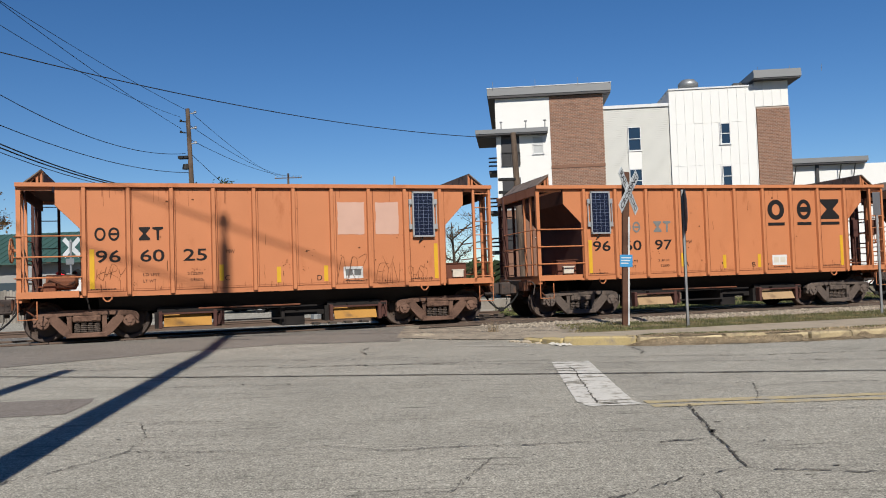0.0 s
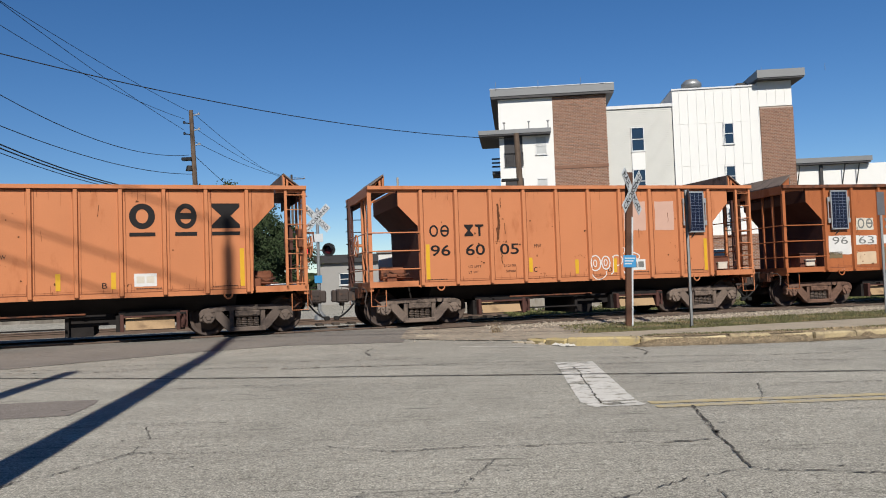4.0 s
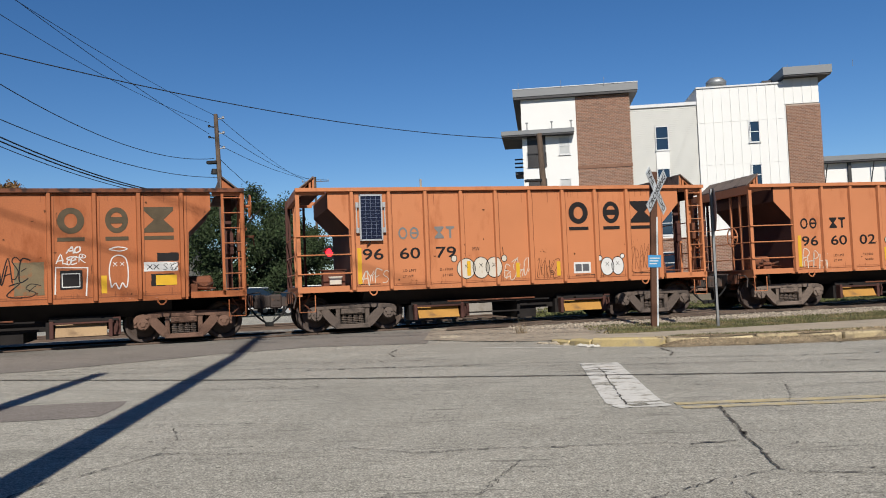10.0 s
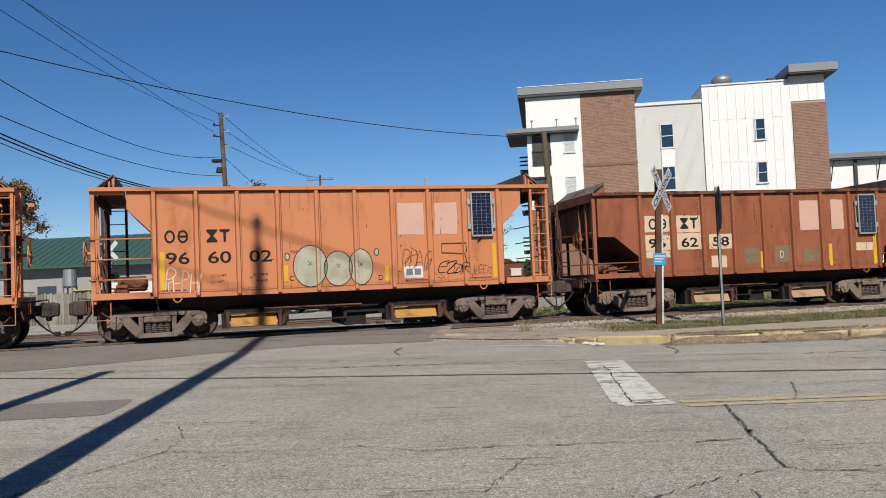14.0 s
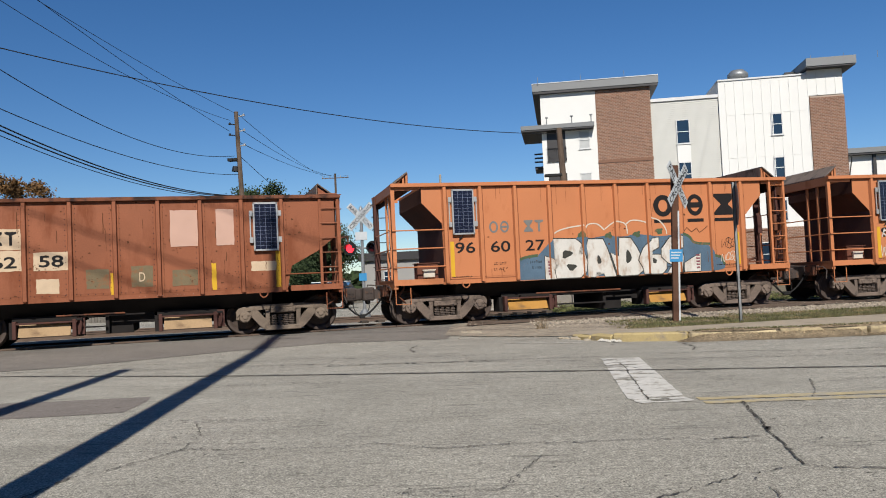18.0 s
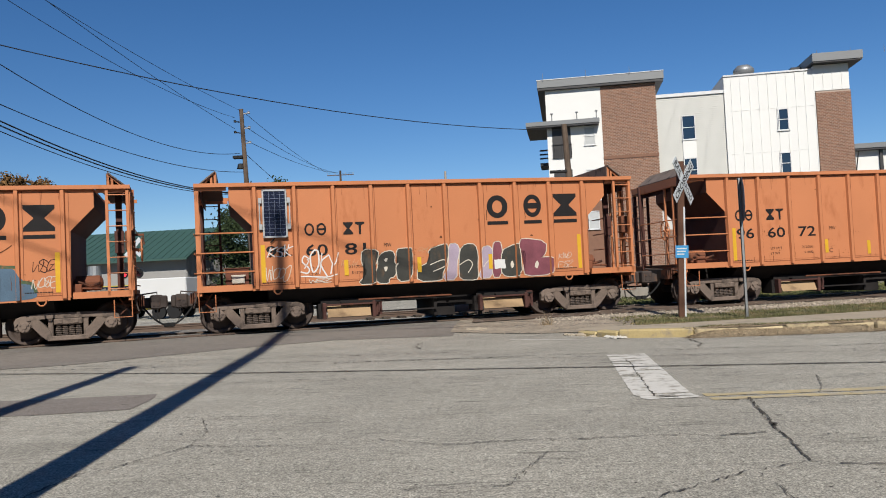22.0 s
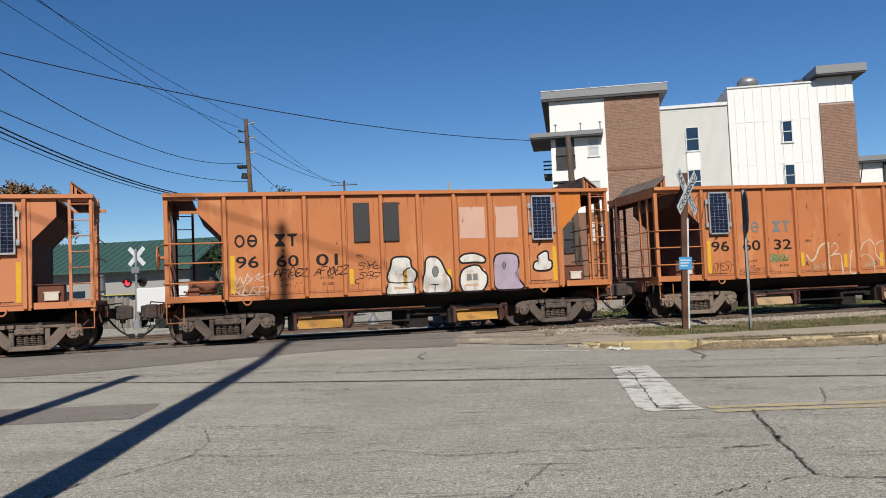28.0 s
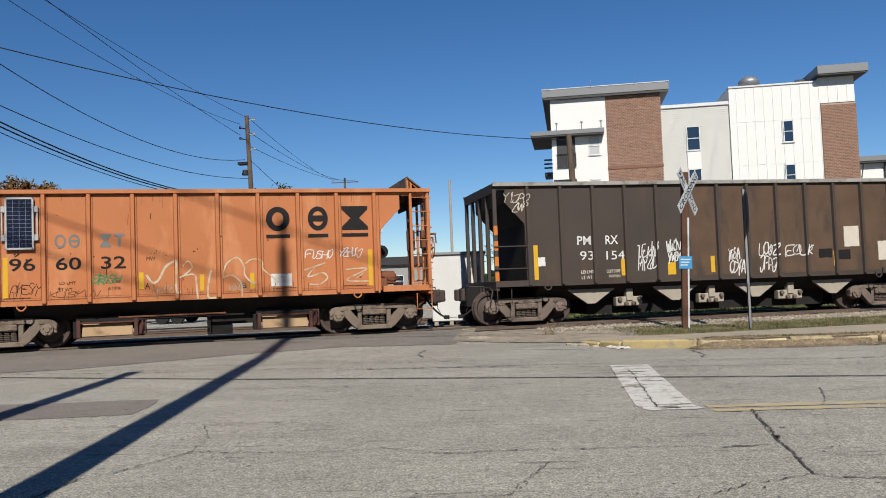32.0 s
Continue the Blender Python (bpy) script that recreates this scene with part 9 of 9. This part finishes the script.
    bm = bmesh.new()
    box(bm, -0.02, 0.12, 3.6, 4.6, 2.4, 2.65)
    part("wall_vent", bm, MAT["dark_metal"], s)
    # small grey house and low white wall far behind
    g = thing("grey_building", Matrix.Translation((-8.2, 62, -0.2)), "small grey flat-roofed building far behind the hut", "building")
    bm = bmesh.new()
    box(bm, -1.6, 6.0, 0, 6, 0, 3.2)
    part("wall", bm, MAT["shed_wall"], g)
    bm = bmesh.new()
    box(bm, -1.8, 6.2, -0.3, 6.2, 3.2, 3.8)
    part("roof", bm, MAT["dark_metal"], g)
    window(g, 0.1, 1.5, 0.9, 0.9, 0.0)
    f = thing("plank_fence", Matrix.Translation((-18.3, 40.7, ground_z(-20, 40.7))), "grey weathered upright plank fence before the green-roofed building", "fence")
    for i in range(104):
        k = i % 5
        shared("plank", "plank%d" % k, lambda b: box(b, -0.068, 0.068, -0.012 - 0.004 * k, 0.012, -0.05, 1.56 + 0.02 * ((k * 3) % 5)), MAT["plank"], f, "", Matrix.Translation((-0.08 - i * 0.15, 0, 0)))
    for z in (0.35, 1.25):
        bm = bmesh.new()
        box(bm, -15.6, 0, 0.013, 0.06, z, z + 0.09)
        part("fence_rail", bm, MAT["plank"], f)
    h = thing("metal_hopper", Matrix.Translation((-22.0, 43.6, ground_z(-22, 43.6))), "silver sheet-metal hopper standing behind the fence", "hopper")
    bm = bmesh.new()
    lathe(bm, [(0.0, 1.9), (0.30, 1.9), (0.38, 2.0), (0.33, 2.9), (0.36, 2.93), (0.0, 2.93)], "Z", 14)
    part("hopper_shell", bm, MAT["galv"], h)
    for x in (-0.25, 0.25):
        for y in (-0.25, 0.25):
            bm = bmesh.new()
            box(bm, x - 0.03, x + 0.03, y - 0.03, y + 0.03, -0.05, 2.0)
            part("leg", bm, MAT["galv"], h)
    b = thing("barrier_wall", Matrix.Translation((-0.65, 30.9, ground_z(-0.6, 30.9))) @ Matrix.Rotation(PHI, 4, "Z"), "row of weathered concrete barrier blocks", "barrier")
    for i in range(5):
        bm = bmesh.new()
        prism(bm, [(-0.3, 0), (0.3, 0), (0.28, 0.12), (0.12, 0.2), (0.1, 0.55), (-0.1, 0.55), (-0.12, 0.2), (-0.28, 0.16)], 0, 1.9)
        part("barrier_block", bm, MAT["barrier"], b, "", Matrix.Translation((i * 1.95, 0, 0)) @ Matrix.Rotation(radians(-90), 4, "Z"))


def vehicle(name, m, paint, label, length=4.7, width=1.85, height=1.7, van=False, moving=False):
    """A road vehicle: body, glasshouse, four wheels, lights. It faces +x."""
    t = thing(name, m, label, "car")
    L = length / 2
    if van:
        body = [(-L, 0.42), (-L, 1.9), (-L + 0.15, height), (L - 1.3, height), (L - 0.75, 1.15), (L - 0.1, 0.95), (L, 0.75), (L, 0.42)]
    else:
        body = [(-L, 0.40), (-L, 0.95), (-L + 0.12, 1.0), (L - 1.35, 1.0), (L - 0.2, 0.88), (L, 0.7), (L, 0.40)]
    bm = bmesh.new()
    prism(bm, body, -width / 2, width / 2)
    bmesh.ops.bevel(bm, geom=bm.edges[:], offset=0.04, segments=1, affect="EDGES")
    part("body", bm, paint, t)
    if not van:
        bm = bmesh.new()
        prism(bm, [(-L + 0.1, 0.99), (-L + 0.45, height - 0.05), (L - 2.4, height - 0.05), (L - 1.45, 0.99)], -width / 2 + 0.12, width / 2 - 0.12)
        part("glasshouse", bm, MAT["pane"], t)
        bm = bmesh.new()
        soft_box(bm, -L + 0.4, L - 2.35, -width / 2 + 0.14, width / 2 - 0.14, height - 0.06, height, 0.02)
        part("roof", bm, paint, t)
    else:
        for y in (-width / 2 - 0.005, width / 2 + 0.005):
            bm = bmesh.new()
            prism(bm, [(L - 1.9, 1.2), (L - 1.9, 1.75), (L - 1.4, 1.75), (L - 1.05, 1.2)], y - 0.005, y + 0.005)
            part("side_window", bm, MAT["pane"], t)
    for x in (-L + 0.85, L - 0.9):
        for y in (-width / 2 + 0.1, width / 2 - 0.1):
            bm = bmesh.new()
            cyl(bm, (x, y - 0.11, 0.33), (x, y + 0.11, 0.33), 0.33, seg=18)
            w = part("wheel", bm, MAT["rubber"], t)
            bm = bmesh.new()
            cyl(bm, (x, y - 0.12, 0.33), (x, y + 0.12, 0.33), 0.19, seg=12)
            part("rim", bm, MAT["alu"], w)
    for y in (-width / 2 + 0.3, width / 2 - 0.3):
        bm = bmesh.new()
        soft_box(bm, L - 0.06, L + 0.01, y - 0.16, y + 0.16, 0.66, 0.80, 0.015)
        part("headlight", bm, MAT["sign_white"], t)
        bm = bmesh.new()
        soft_box(bm, -L - 0.01, -L + 0.06, y - 0.12, y + 0.12, 0.72, 0.9, 0.015)
        part("tail_light", bm, MAT["dark_lens"], t)
    return t


MOVING = []


def build_vehicles():
    white = material("white_car_paint", (0.74, 0.74, 0.72), 0.3, 0, 0.03, 1, coat=0.4)
    navy = material("dark_blue_car_paint", (0.018, 0.026, 0.05), 0.25, 0.2, 0.1, 1, coat=0.6)
    yellow = material("yellow_car_paint", (0.62, 0.46, 0.05), 0.35, 0, 0.05, 1, coat=0.3)
    z = ground_z(-16, 39)
    t = thing("box_trailer", Matrix.Translation((-17.2, 39.5, z)), "low white box trailer parked behind the track", "trailer")
    bm = bmesh.new()
    soft_box(bm, -0.35, 2.3, -1.0, 1.0, 0.80, 1.98, 0.05)
    part("box", bm, white, t)
    bm = bmesh.new()
    box(bm, -0.3, 2.3, -0.8, 0.8, 0.6, 0.79)
    pipe(bm, [(2.25, 0, 0.65), (3.0, 0, 0.6), (3.0, 0, 0.05)], 0.05)
    part("chassis", bm, MAT["black_metal"], t)
    for x in (0.9, 1.65):
        for y in (-0.9, 0.9):
            bm = bmesh.new()
            cyl(bm, (x, y - 0.1, 0.34), (x, y + 0.1, 0.34), 0.34, seg=18)
            part("wheel", bm, MAT["rubber"], t)
    # car added so its roof gives the yellow strip above the fence
    vehicle("parked_car", Matrix.Translation((-20.6, 41.8, z)) @ Matrix.Rotation(math.pi, 4, "Z"), yellow, "yellow car standing in for the yellow things above the fence", 4.6, 1.8, 1.75)
    vehicle("parked_car", Matrix.Translation((-11.2, 44.5, z)), white, "white car parked near a tree", 4.6, 1.8, 1.6)
    suv = vehicle("suv", Matrix.Translation((-15.1, 30, z)), navy, "dark blue sport utility car driving behind the train", 4.6, 1.9, 1.75)
    MOVING.append((suv, [(t, Matrix.Translation((-15.3 + 8.7 * (t - 11.1), 30.5 + 2.35 * (t - 11.1), z)) @ Matrix.Rotation(PHI, 4, "Z")) for t in (0.0, 8.0, 16.0, 24.0, 32.0)]))
    vehicle("parked_car", Matrix.Translation((-10.2, 47.0, z)) @ Matrix.Rotation(math.pi, 4, "Z"), white, "white car parked along the far street", 4.8, 1.8, 1.6)

# ---- build ----
road_ob, cross_ob = build_ground()
build_road_marks(road_ob, cross_ob)
build_verge()
build_road_spots(road_ob)
build_track()
build_apartments()
build_poles()
build_signs()
build_background()
build_vehicles()
build_trees()
build_train()
motions()
